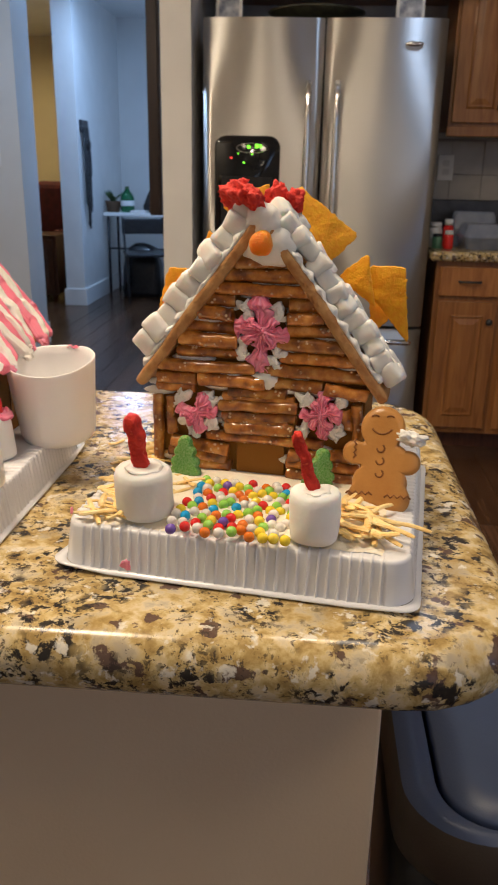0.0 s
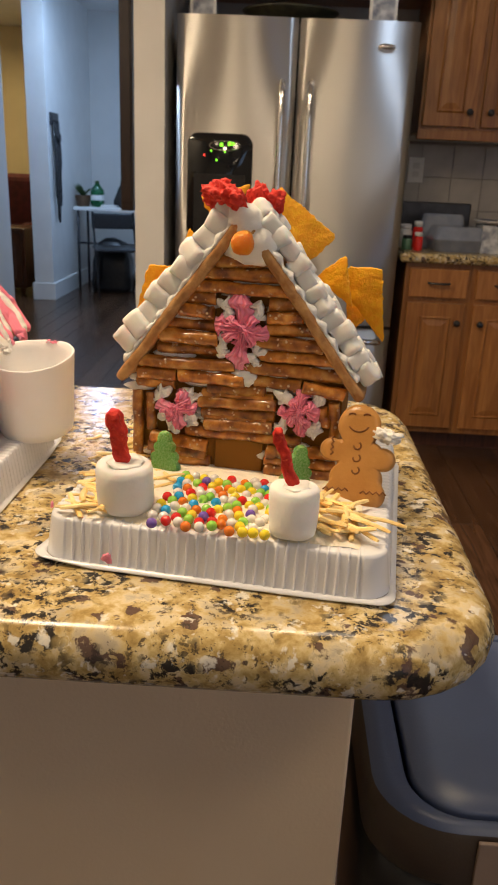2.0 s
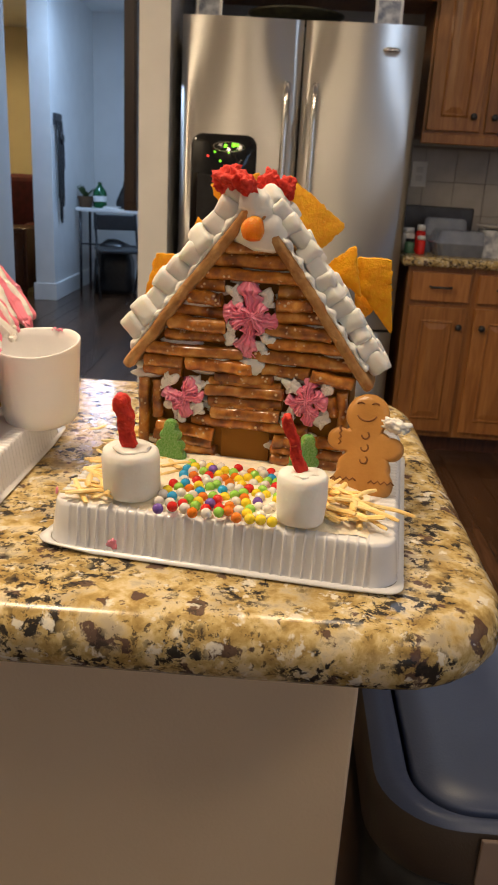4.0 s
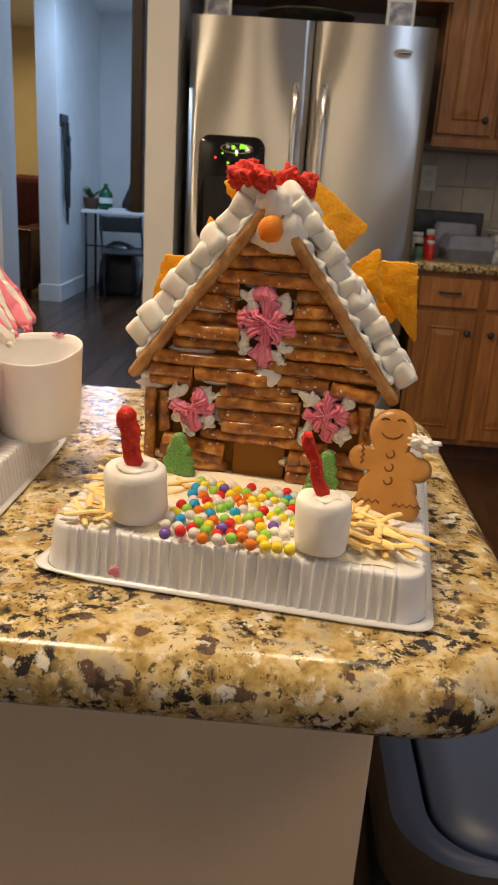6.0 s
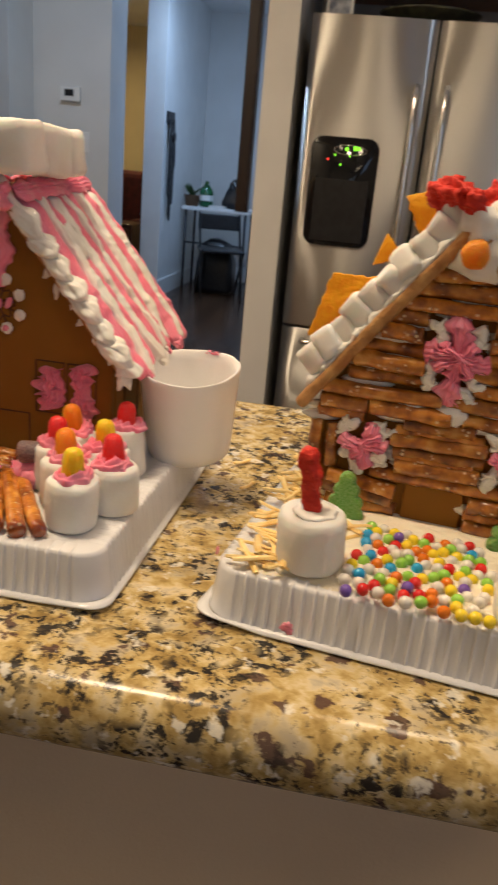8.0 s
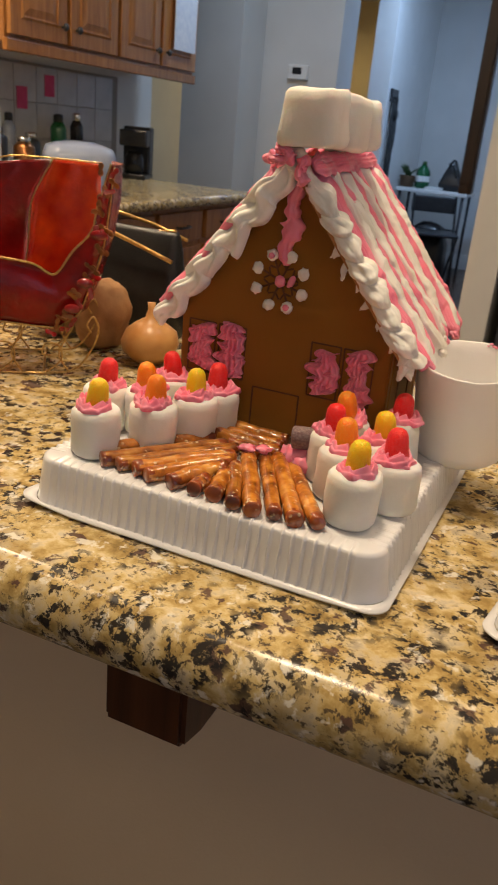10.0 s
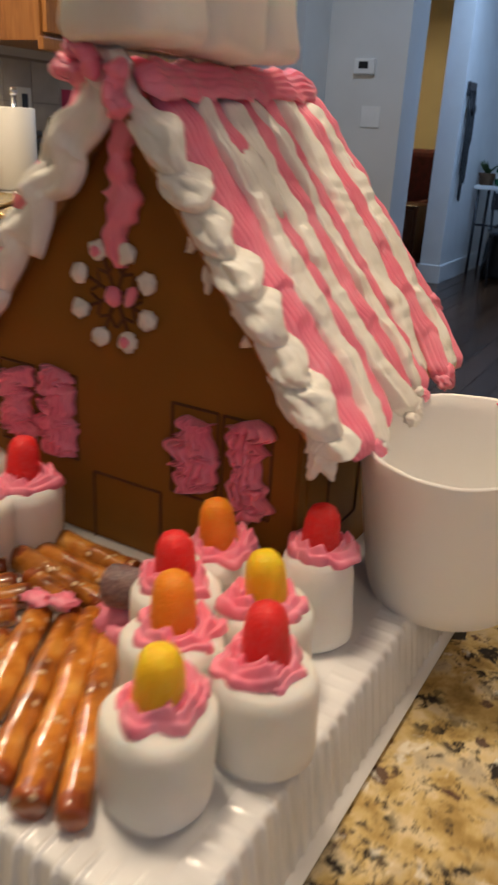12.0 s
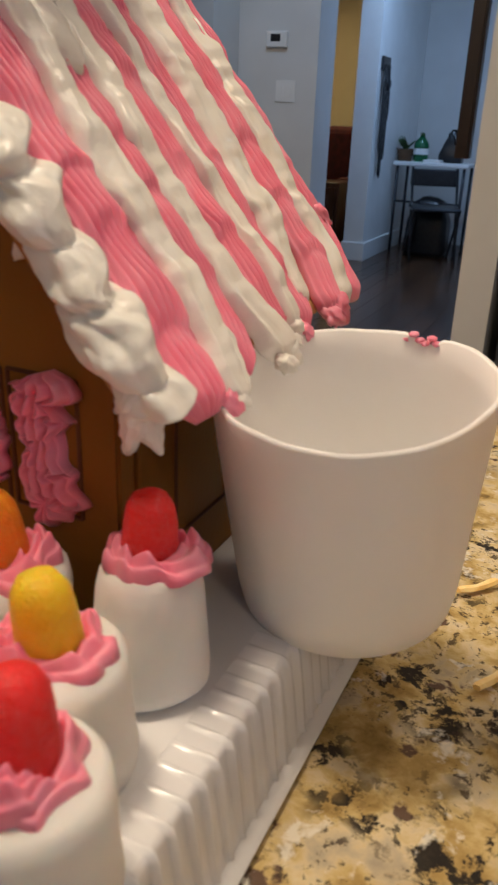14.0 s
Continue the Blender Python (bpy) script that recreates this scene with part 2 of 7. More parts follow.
ICING = material("white_icing", (0.92, 0.90, 0.85), 0.33, coat=0.12, second=(0.85, 0.82, 0.75), scale=90.0, bump=0.00045, bump_scale=260.0, sss=0.12, sss_radius=(0.006, 0.005, 0.004))
PINK = material("pink_icing", (0.90, 0.225, 0.335), 0.36, second=(0.94, 0.31, 0.42), scale=70.0, bump=0.0002, bump_scale=200.0, coat=0.12, sss=0.3, sss_radius=(0.008, 0.003, 0.003))
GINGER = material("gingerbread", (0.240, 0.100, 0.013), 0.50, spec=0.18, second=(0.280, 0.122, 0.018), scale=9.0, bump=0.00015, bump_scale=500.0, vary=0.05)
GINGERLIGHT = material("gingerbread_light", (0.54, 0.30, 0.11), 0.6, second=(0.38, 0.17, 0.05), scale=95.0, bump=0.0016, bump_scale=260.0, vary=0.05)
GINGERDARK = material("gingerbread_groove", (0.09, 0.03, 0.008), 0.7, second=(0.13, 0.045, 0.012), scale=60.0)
COOKIE = material("ginger_cookie", (0.47, 0.215, 0.050), 0.33, second=(0.54, 0.262, 0.068), scale=45.0, bump=0.0003, bump_scale=300.0)
COOKIELINE = material("ginger_cookie_groove", (0.20, 0.075, 0.016), 0.6, second=(0.26, 0.10, 0.024), scale=80.0)
CHIP = material("orange_corn_chip", (0.98, 0.52, 0.014), 0.5, second=(0.96, 0.41, 0.010), scale=160.0, third=(0.95, 0.54, 0.05), bump=0.0012, bump_scale=320.0)
REDPUFF = material("red_corn_puff", (0.78, 0.040, 0.016), 0.6, second=(0.60, 0.018, 0.010), scale=220.0, third=(0.85, 0.12, 0.04), bump=0.0016, bump_scale=420.0)
FRY = material("potato_stick", (0.93, 0.76, 0.38), 0.4, second=(0.88, 0.58, 0.18), scale=120.0, third=(0.94, 0.82, 0.52), bump=0.0005, bump_scale=400.0, vary=0.15)


def gum(name, colour, second):
    return material(name, colour, 0.40, second=second, scale=700.0, third=tuple(0.08 + 0.92 * c for c in second), bump=0.0007, bump_scale=900.0, sss=0.8, sss_radius=(0.012, 0.006, 0.003))


GUMS = {
    "orange": gum("orange_gumdrop", (0.98, 0.27, 0.006), (0.97, 0.32, 0.02)),
    "yellow": gum("yellow_gumdrop", (0.98, 0.58, 0.006), (0.98, 0.62, 0.02)),
    "red": gum("red_gumdrop", (0.80, 0.014, 0.016), (0.78, 0.05, 0.05)),
    "purple": gum("purple_gumdrop", (0.16, 0.10, 0.11), (0.26, 0.19, 0.19)),
    "green": gum("green_gumdrop", (0.10, 0.30, 0.04), (0.24, 0.42, 0.16)),
}
PEARLS = {k: material(k + "_candy", c, 0.16, second=tuple(x * 0.92 for x in c), scale=60.0, sss=0.1, sss_radius=(0.003, 0.003, 0.003), coat=0.4) for k, c in dict(
    white=(0.80, 0.76, 0.70), red=(0.74, 0.022, 0.016), yellow=(0.92, 0.70, 0.03), blue=(0.03, 0.38, 0.76), green=(0.33, 0.68, 0.09), purple=(0.19, 0.10, 0.45), orange=(0.80, 0.20, 0.01)).items()}


# geometry helpers
def smooth(bm):
    for f in bm.faces:
        f.smooth = True
    return bm


def part(name, bm, mat, parent=None, label="", m=None):
    """Link a bmesh as one mesh object under a thing or a part."""
    me = bpy.data.meshes.new(name)
    bm.to_mesh(me)
    bm.free()
    mats = mat if isinstance(mat, (list, tuple)) else [mat]
    for x in mats:
        me.materials.append(x)
    ob = new(name, me)
    if parent:
        ob.parent = parent
    if m is not None:
        ob.matrix_basis = m
    if label:
        ob["label"] = label
    return ob


def shared(name, me, parent=None, m=None):
    ob = new(name, me)
    if parent:
        ob.parent = parent
    if m is not None:
        ob.matrix_basis = m
    return ob


def thing(name, m, label, category, group="", kind=""):
    ob = new(name)
    ob.empty_display_size = 0.02
    ob.matrix_world = m
    return tagged(ob, label, category, group, kind)


def add_box(bm, lo, hi, bevel=0.0, seg=2):
    r = bmesh.ops.create_cube(bm, size=1.0)
    c = [(a + b) / 2 for a, b in zip(lo, hi)]
    s = [b - a for a, b in zip(lo, hi)]
    for v in r["verts"]:
        v.co = Vector((c[0] + v.co.x * s[0], c[1] + v.co.y * s[1], c[2] + v.co.z * s[2]))
    if bevel:
        es = list({e for v in r["verts"] for e in v.link_edges})
        bmesh.ops.bevel(bm, geom=es, offset=bevel, segments=seg, affect="EDGES", profile=0.5)
    return bm


def box(lo, hi, bevel=0.0, seg=2):
    return add_box(bmesh.new(), lo, hi, bevel, seg)


def add_rings(bm, rings, close=True, cap0=True, cap1=True):
    rows = [[bm.verts.new(p) for p in r] for r in rings]
    k = len(rows[0])
    for a, b in zip(rows, rows[1:]):
        for i in range(k if close else k - 1):
            j = (i + 1) % k
            bm.faces.new((a[i], a[j], b[j], b[i]))
    if cap0:
        bm.faces.new(rows[0][::-1])
    if cap1:
        bm.faces.new(rows[-1])
    return bm


def lathe(profile, n=32, cap0=True, cap1=True, wob=0.0, seed=0.0):
    bm = bmesh.new()
    rings = []
    for r, z in profile:
        ring = []
        for i in range(n):
            a = 2 * math.pi * i / n
            k = 1 + wob * noise.noise(Vector((math.cos(a) * 1.3 + seed, math.sin(a) * 1.3, z * 40 + seed)))
            ring.append((r * k * math.cos(a), r * k * math.sin(a), z))
        rings.append(ring)
    add_rings(bm, rings, True, cap0, cap1)
    return smooth(bm)


def add_tube(bm, pts, radius, n=8, lobes=0, lobe=0.0, twist=0.0, flat=1.0, jitter=0.0, seed=0.0, up=(0, 0, 1), cap=True):
    """Sweep a ring along pts; radius is a number or a function of 0..1. lobes make a ridged, piped section."""
    pts = [Vector(p) for p in pts]
    rings = []
    nrm = None
    for i, p in enumerate(pts):
        d = (pts[min(i + 1, len(pts) - 1)] - pts[max(i - 1, 0)]).normalized()
        if nrm is None:
            u = Vector(up)
            nrm = (u - d * u.dot(d))
            if nrm.length < 1e-4:
                u = Vector((1, 0, 0))
                nrm = u - d * u.dot(d)
            nrm.normalize()
        else:
            nrm = (nrm - d * nrm.dot(d)).normalized()
        side = d.cross(nrm)
        t = i / max(1, len(pts) - 1)
        r = radius(t) if callable(radius) else radius
        ring = []
        for k in range(n):
            a = 2 * math.pi * k / n + twist * t
            rr = r * (1 + (lobe * (2 * abs(math.cos(lobes * a / 2)) - 1.2) if lobes else 0))
            if jitter:
                rr *= 1 + jitter * noise.noise(Vector((p.x * 180 + math.cos(a) + seed, p.y * 180 + math.sin(a), p.z * 180 + seed * 3)))
            b = 2 * math.pi * k / n + (twist * t if lobes else 0)
            ring.append(p + side * (rr * math.cos(b)) + nrm * (rr * flat * math.sin(b)))
        rings.append(ring)
    return add_rings(bm, rings, True, cap, cap)


def tube(pts, radius, **kw):
    return smooth(add_tube(bmesh.new(), pts, radius, **kw))


def rough(bm, amp, freq, seed=0.0):
    """Push the surface in and out along its normals by noise at two scales."""
    bm.normal_update()
    for v in bm.verts:
        q = v.co * freq + Vector((seed, -seed, seed * 0.5))
        v.co += v.normal * amp * (noise.noise(q) + 0.5 * noise.noise(q * 2.7))
    return bm


def rounded_rect(w, h, r, seg=6):
    out = []
    for cx, cy, a0 in ((w / 2 - r, h / 2 - r, 0), (-w / 2 + r, h / 2 - r, 90), (-w / 2 + r, -h / 2 + r, 180), (w / 2 - r, -h / 2 + r, 270)):
        for i in range(seg + 1):
            a = radians(a0 + 90 * i / seg)
            out.append((cx + r * math.cos(a), cy + r * math.sin(a)))
    return out


def resample(loop, n):
    """n points at even steps round a closed loop, with outward normals."""
    pts = [Vector((x, y)) for x, y in loop]
    seg = [(pts[i], pts[(i + 1) % len(pts)]) for i in range(len(pts))]
    total = sum((b - a).length for a, b in seg)
    out, k, run = [], 0, 0.0
    for i in range(n):
        s = total * i / n
        while run + (seg[k][1] - seg[k][0]).length < s and k < len(seg) - 1:
            run += (seg[k][1] - seg[k][0]).length
            k += 1
        a, b = seg[k]
        d = (b - a)
        t = (s - run) / max(d.length, 1e-9)
        d.normalize()
        out.append((a + (b - a) * t, Vector((d.y, -d.x)), s, total))
    return out


def plate(radius, thick, n=72, edge=0.35, wob=0.0, seed=0.0, depth=0.0):
    """A cookie-like plate in the xz plane, front towards -y. radius(angle) gives the outline; edge the share that is rounded off."""
    bm = bmesh.new()
    fr = [(0.02, 1.0), (0.3, 1.0), (0.6, 1.0), (1 - edge, 1.0), (1 - edge * 0.6, 0.92), (1 - edge * 0.25, 0.7), (1 - edge * 0.06, 0.35), (1.0, 0.0)]
    rings = []
    for sgn in (-1, 1):
        seq = fr if sgn < 0 else fr[::-1][1:]
        for f, hgt in seq:
            ring = []
            for i in range(n):
                a = 2 * math.pi * i / n
                r = radius(a) * f
                x, z = r * math.cos(a), r * math.sin(a)
                w = wob * noise.noise(Vector((x * 60 + seed, z * 60, seed)))
                ring.append((x, sgn * thick / 2 * hgt + (w if sgn < 0 else w * 0.6) + depth * (x * x + z * z), z))
            rings.append(ring)
    add_rings(bm, rings)
    return smooth(bm)


def sdf_radius(circles, far=0.2):
    """Outline of a union of round limbs (x, z, radius), seen from the middle."""
    def f(a):
        dx, dz = math.cos(a), math.sin(a)
        best = 0.0
        for cx, cz, r in circles:
            b = cx * dx + cz * dz
            q = cx * cx + cz * cz - r * r
            disc = b * b - q
            if disc > 0:
                best = max(best, b + math.sqrt(disc))
        return best
    return f


def grid_sheet(nx, ny, fn):
    bm = bmesh.new()
    vs = [[bm.verts.new(fn(i / nx, j / ny)) for i in range(nx + 1)] for j in range(ny + 1)]
    for j in range(ny):
        for i in range(nx):
            bm.faces.new((vs[j][i], vs[j][i + 1], vs[j + 1][i + 1], vs[j + 1][i]))
    return smooth(bm)


def lump(r, sx=1, sy=1, sz=1, amp=0.2, freq=1.5, seed=0.0, sub=3):
    bm = bmesh.new()
    bmesh.ops.create_icosphere(bm, subdivisions=sub, radius=1.0)
    for v in bm.verts:
        d = v.co.normalized()
        k = 1 + amp * noise.noise(d * freq + Vector((seed, seed * 2, -seed))) + amp * 0.5 * noise.noise(d * freq * 3 + Vector((seed, 0, seed)))
        v.co = Vector((d.x * r * sx * k, d.y * r * sy * k, d.z * r * sz * k))
    return smooth(bm)


def ribbon(pts, nrm, width, height, ridges=5.0, depth=0.3, fold=0.0, folds=6.0, seed=0.0, m=28, edge=2.5, rag=0.12, curve=0.35, wander=0.7, tears=95.0):
    """A line of piped icing: ridged along its length, with overlapping folds across it."""
    pts = [Vector(p) for p in pts]
    nrm = Vector(nrm).normalized()
    n = len(pts) - 1
    rings = []
    run = 0.0
    for i, p in enumerate(pts):
        t = i / n
        if i:
            run += (p - pts[i - 1]).length
        d = (pts[min(i + 1, n)] - pts[max(i - 1, 0)]).normalized()
        side = d.cross(nrm).normalized()
        w, hg = width(t) * 0.5, height(t)
        ring = []
        for k in range(m + 1):
            a = -1 + 2 * k / m
            ph = seed * 0.37 + t * folds + curve * (1 - a * a) + wander * noise.noise(Vector((t * 5, seed, 0))) + 0.12 * a * math.sin(seed)
            f = ph - math.floor(ph)
            f = f if f < 0.8 else 0.8 * (1 - (f - 0.8) / 0.2)
            rdg = abs(math.cos(math.pi * ridges * (a + 1) / 2 + 0.9 * noise.noise(Vector((t * 6, seed + 9, 0)))))
            hh = hg * max(0.0, 1 - abs(a) ** edge) ** 0.5 * (1 - depth + depth * rdg) * (1 + fold * (f - 0.4) * 1.4)
            hh += 0.0003 * noise.noise(Vector((run * 160, a * 2, seed)))
            ww = w * (1 + rag * noise.noise(Vector((run * tears, (3 if a > 0 else -3), seed))) + 0.5 * fold * (f - 0.4))
            ring.append(p + side * (a * ww) + nrm * hh)
        ring.append(p + side * w * 0.8 - nrm * 0.0012)
        ring.append(p - side * w * 0.8 - nrm * 0.0012)
        rings.append(ring)
    bm = add_rings(bmesh.new(), rings)
    bmesh.ops.recalc_face_normals(bm, faces=bm.faces[:])
    return smooth(bm)


def ends(t, a=0.08, b=0.08, low=0.25):
    """Taper at both ends of a stroke."""
    k = 1.0
    if t < a:
        k = low + (1 - low) * math.sin(math.pi / 2 * t / a)
    if t > 1 - b:
        k = min(k, low + (1 - low) * math.sin(math.pi / 2 * (1 - t) / b))
    return k


def stroke(a, b, w, h, nrm, seed, ridges=4.0, fold=0.3, flare=0.3, bend=0.0015, n=72, deep=0.4):
    """A short piped stroke from a to b with fanned ends."""
    a, b = Vector(a), Vector(b)
    side = (b - a).cross(Vector(nrm)).normalized()
    pts = [a.lerp(b, i / n) + side * (bend * math.sin(math.pi * i / n * 2 + seed) + 0.0008 * noise.noise(Vector((i * 8 / n, seed, 0)))) for i in range(n + 1)]
    return ribbon(pts, nrm, lambda t: w * (1 - flare + flare * 2 * abs(2 * t - 1)) * ends(t, 0.06, 0.06, 0.45), lambda t: h * ends(t, 0.12, 0.12, 0.3), ridges, deep, fold, 3.0, seed, 30, 2.5, 0.85, tears=240.0)


def star_icing(r, h, seed, points=9):
    """A pleated dab of icing, drawn out into points round its edge."""
    bm = bmesh.new()
    rings = []
    for i in range(11):
        f = i / 10
        ring = []
        for k in range(70):
            a = 2 * math.pi * k / 70
            b = a + 0.5 * f * math.sin(seed) + 0.25 * noise.noise(Vector((math.cos(a), math.sin(a), seed)))
            pleat = abs(math.cos(points * b / 2))
            rr = r * f * (1 + f * (0.15 * (pleat - 0.5) + 0.42 * noise.noise(Vector((math.cos(a) * 1.2, math.sin(a) * 1.2, seed + 4)))))
            z = h * (1 - f ** 3.4) * (0.55 + 0.45 * pleat * min(1, f * 2)) + 0.0016 * noise.noise(Vector((math.cos(a) * 2 * f, math.sin(a) * 2 * f, seed + 7)))
            if i == 0:
                rr = r * 0.01
            ring.append((rr * math.cos(a), rr * math.sin(a), max(z, -0.0006 if f == 1 else 0.0004)))
        rings.append(ring)
    rings.append([(x * 0.8, y * 0.8, -0.0015) for x, y, z in rings[-1]])
    add_rings(bm, rings)
    return smooth(bm)


def blunt_stick(p0, p1, r, seed, bend=0.0008, n=16, jitter=0.07):
    """A baked stick with nearly flat cut ends."""
    p0, p1 = Vector(p0), Vector(p1)
    ts = [0.0, 0.008, 0.03] + [0.07 + 0.86 * i / 22 for i in range(23)] + [0.97, 0.992, 1.0]
    pts = []
    for t in ts:
        q = p0.lerp(p1, t)
        w = Vector((noise.noise(Vector((t * 3, seed, 0))), noise.noise(Vector((t * 3, 0, seed))), noise.noise(Vector((seed, t * 3, 5)))))
        pts.append(q + w * bend)
    last = len(ts) - 1

    def rad(t):
        i = round(t * last)
        e = min(i, last - i)
        return r * ((0.80, 0.95, 1.02)[e] if e < 3 else 1.0)
    bm = add_tube(bmesh.new(), pts, rad, n=n, jitter=jitter, seed=seed)
    rough(bm, 0.00055, 210, seed)
    return smooth(bm)


def icing_swirl(r, w, h, seed):
    """A ruffled ring of icing."""
    n = 80
    pts = []
    for i in range(n + 1):
        a = 2 * math.pi * 1.12 * i / n + seed
        rr = r * (1 - 0.12 * i / n + 0.10 * noise.noise(Vector((math.cos(a), math.sin(a), seed))))
        pts.append((rr * math.cos(a), rr * math.sin(a), 0.0012 * i / n))
    return ribbon(pts, (0, 0, 1), lambda t: w * (1 + 0.2 * math.sin(t * 15 + seed)) * ends(t, 0.06, 0.06, 0.4), lambda t: h * (1 + 0.2 * math.sin(t * 11 + seed)) * ends(t, 0.08, 0.08, 0.4), 3.0, 0.36, 0.5, 8.0, seed, 26, 2.3, 0.80, 0.5, tears=260.0)


# the setting
def setting(name, lo, hi, mat, label, bevel=0.0, category="wall"):
    return tagged(part(name, box(lo, hi, bevel), mat), label, category, kind="structure")


setting("floor_base", (-4.2, -2.2, -0.12), (3.2, 10.2, -0.016), DARKOAK, "dark wooden subfloor under the planks", category="floor")
setting("ceiling", (-4.2, -2.2, 2.6), (3.2, 10.2, 2.7), CEILING, "plain white painted ceiling", category="ceiling")
setting("wall_south_a", (-4.2, -2.2, 0), (0.45, -2.05, 2.6), WALLPAINT, "plain pale painted wall behind the island")
setting("wall_south_b", (1.70, -2.2, 0), (3.2, -2.05, 2.6), WALLPAINT, "plain pale painted wall behind the island")
setting("wall_south_low", (0.45, -2.2, 0), (1.70, -2.05, 0.9), WALLPAINT, "plain pale painted wall under the garden window")
setting("wall_south_top", (0.45, -2.2, 2.1), (1.70, -2.05, 2.6), WALLPAINT, "plain pale painted wall over the garden window")
setting("wall_east_low", (2.7, -2.05, 0), (2.85, 4.0, 0.95), WALLPAINT, "plain pale painted wall under the kitchen window")
setting("wall_east_top", (2.7, -2.05, 2.05), (2.85, 4.0, 2.6), WALLPAINT, "plain pale painted wall over the kitchen window")
setting("wall_east_a", (2.7, -2.05, 0.95), (2.85, -0.9, 2.05), WALLPAINT, "plain pale painted wall beside the kitchen window")
setting("wall_east_b", (2.7, 0.3, 0.95), (2.85, 4.0, 2.05), WALLPAINT, "plain pale painted wall beside the kitchen window")
setting("wall_kitchen_back", (-0.52, 4.02, 0), (2.7, 4.14, 2.6), WALLPAINT, "pale painted kitchen wall behind the fridge")
setting("wall_stub", (-0.625, 3.29, 0), (-0.505, 4.14, 2.6), TRIM, "white painted wall end beside the fridge")
setting("wall_west", (-2.75, -2.05, 0), (-2.62, 4.15, 2.6), WALLPAINT, "pale kitchen wall behind the side counter")
setting("wall_far_west", (-4.2, -2.05, 0), (-4.05, 10.2, 2.6), YELLOWPAINT, "yellow painted wall of the far room")
setting("wall_column", (-2.36, 5.05, 0), (-1.86, 5.34, 2.6), WALLPAINT, "pale painted column with a thermostat")
setting("wall_column_side", (-2.75, 4.72, 0), (-2.36, 5.34, 2.6), WALLPAINT, "pale painted column end beside the kitchen")
setting("wall_hall_post", (-2.215, 6.92, 0), (-2.045, 8.6, 2.6), TRIM, "white painted end of the hall wall")
setting("wall_hall_back", (-2.045, 8.45, 0), (0.0, 8.57, 2.6), WALLPAINT, "pale hall wall in blue daylight")
setting("wall_hall_east", (-0.50, 4.14, 0), (-0.38, 8.45, 2.6), WALLPAINT, "pale hall wall behind the fridge")
setting("wall_far_back", (-4.05, 9.6, 0), (-2.045, 9.75, 2.6), YELLOWPAINT, "yellow painted back wall of the far room")
for lo, hi in (((-2.233, 6.902, 0), (-2.027, 6.93, 0.15)), ((-2.049, 6.93, 0), (-2.027, 8.45, 0.15)), ((-2.025, 8.428, 0), (-0.5, 8.452, 0.15)), ((-2.36, 5.03, 0), (-1.862, 5.052, 0.15)), ((-1.862, 5.03, 0), (-1.845, 5.34, 0.15))):
    bm = box(lo, hi, 0.004)
    tagged(part("baseboard", bm, TRIM), "white painted baseboard along the wall", "baseboard", kind="structure")
# kitchen window frame in the east wall
win = tagged(new("window_1"), "white framed kitchen window", "window", kind="structure")
for lo, hi in (((2.68, -0.95, 0.9), (2.76, -0.88, 2.1)), ((2.68, 0.28, 0.9), (2.76, 0.35, 2.1)), ((2.68, -0.88, 2.03), (2.76, 0.28, 2.1)), ((2.66, -0.95, 0.9), (2.78, 0.35, 0.955)), ((2.7, -0.33, 0.955), (2.74, -0.27, 2.03))):
    part("window_frame", box(lo, hi, 0.004), TRIM, win)

win = tagged(new("window_2"), "white framed garden window behind the island", "window", kind="structure")
for lo, hi in (((0.40, -2.08, 0.85), (0.47, -2.02, 2.15)), ((1.68, -2.08, 0.85), (1.75, -2.02, 2.15)), ((0.47, -2.08, 2.08), (1.68, -2.02, 2.15)), ((0.47, -2.09, 0.85), (1.68, -2.0, 0.92)), ((1.03, -2.08, 0.92), (1.12, -2.03, 2.08))):
    part("window_frame", box(lo, hi, 0.004), TRIM, win)


# island
island = thing("kitchen_island", pose(0, 0, 0), "beige painted kitchen island base under a granite top", "island")
part("body", box((-1.9, 0.605, 0.0), (0.0745, 0.93, 0.868), 0.003), ISLANDPAINT, island)
part("base_trim", box((-1.9, 0.592, 0.0), (0.08, 0.6, 0.09), 0.003), TRIM, island)


def bracket_mesh():
    bm = bmesh.new()
    prof = [(0.5, 0.868), (0.5, 0.748), (0.53, 0.744), (0.57, 0.744), (0.604, 0.748), (0.604, 0.868)]
    add_rings(bm, [[(-0.033, y, z) for y, z in prof], [(0.033, y, z) for y, z in prof]])
    bmesh.ops.bevel(bm, geom=list(bm.edges), offset=0.004, segments=2, affect="EDGES")
    return bm


for bx in (-0.385, -1.2):
    part("bracket", bracket_mesh(), DARKOAK, island, "dark wooden bracket under the granite overhang", pose(bx, 0, 0))


def counter_top(name, x0, x1, y0, y1, z, t, corner, label):
    """A stone slab with a full round edge and rounded corners."""
    loop = resample(rounded_rect(x1 - x0, y1 - y0, corner, 12), 240)
    rings = []
    steps = 10
    for i in range(steps + 1):
        a = math.pi * i / steps
        off, zz = -0.5 * t * (1 - math.sin(a)), z - t / 2 - t / 2 * math.cos(math.pi - a)
        zz = z - t / 2 + t / 2 * math.cos(a)
        rings.append([(p.x + nn.x * off + (x0 + x1) / 2, p.y + nn.y * off + (y0 + y1) / 2, zz) for p, nn, s, tot in loop])
    bm = smooth(add_rings(bmesh.new(), rings))
    for f in bm.faces:
        if len(f.verts) > 4:
            f.smooth = False
    return tagged(part(name, bm, GRANITE), label, "countertop")


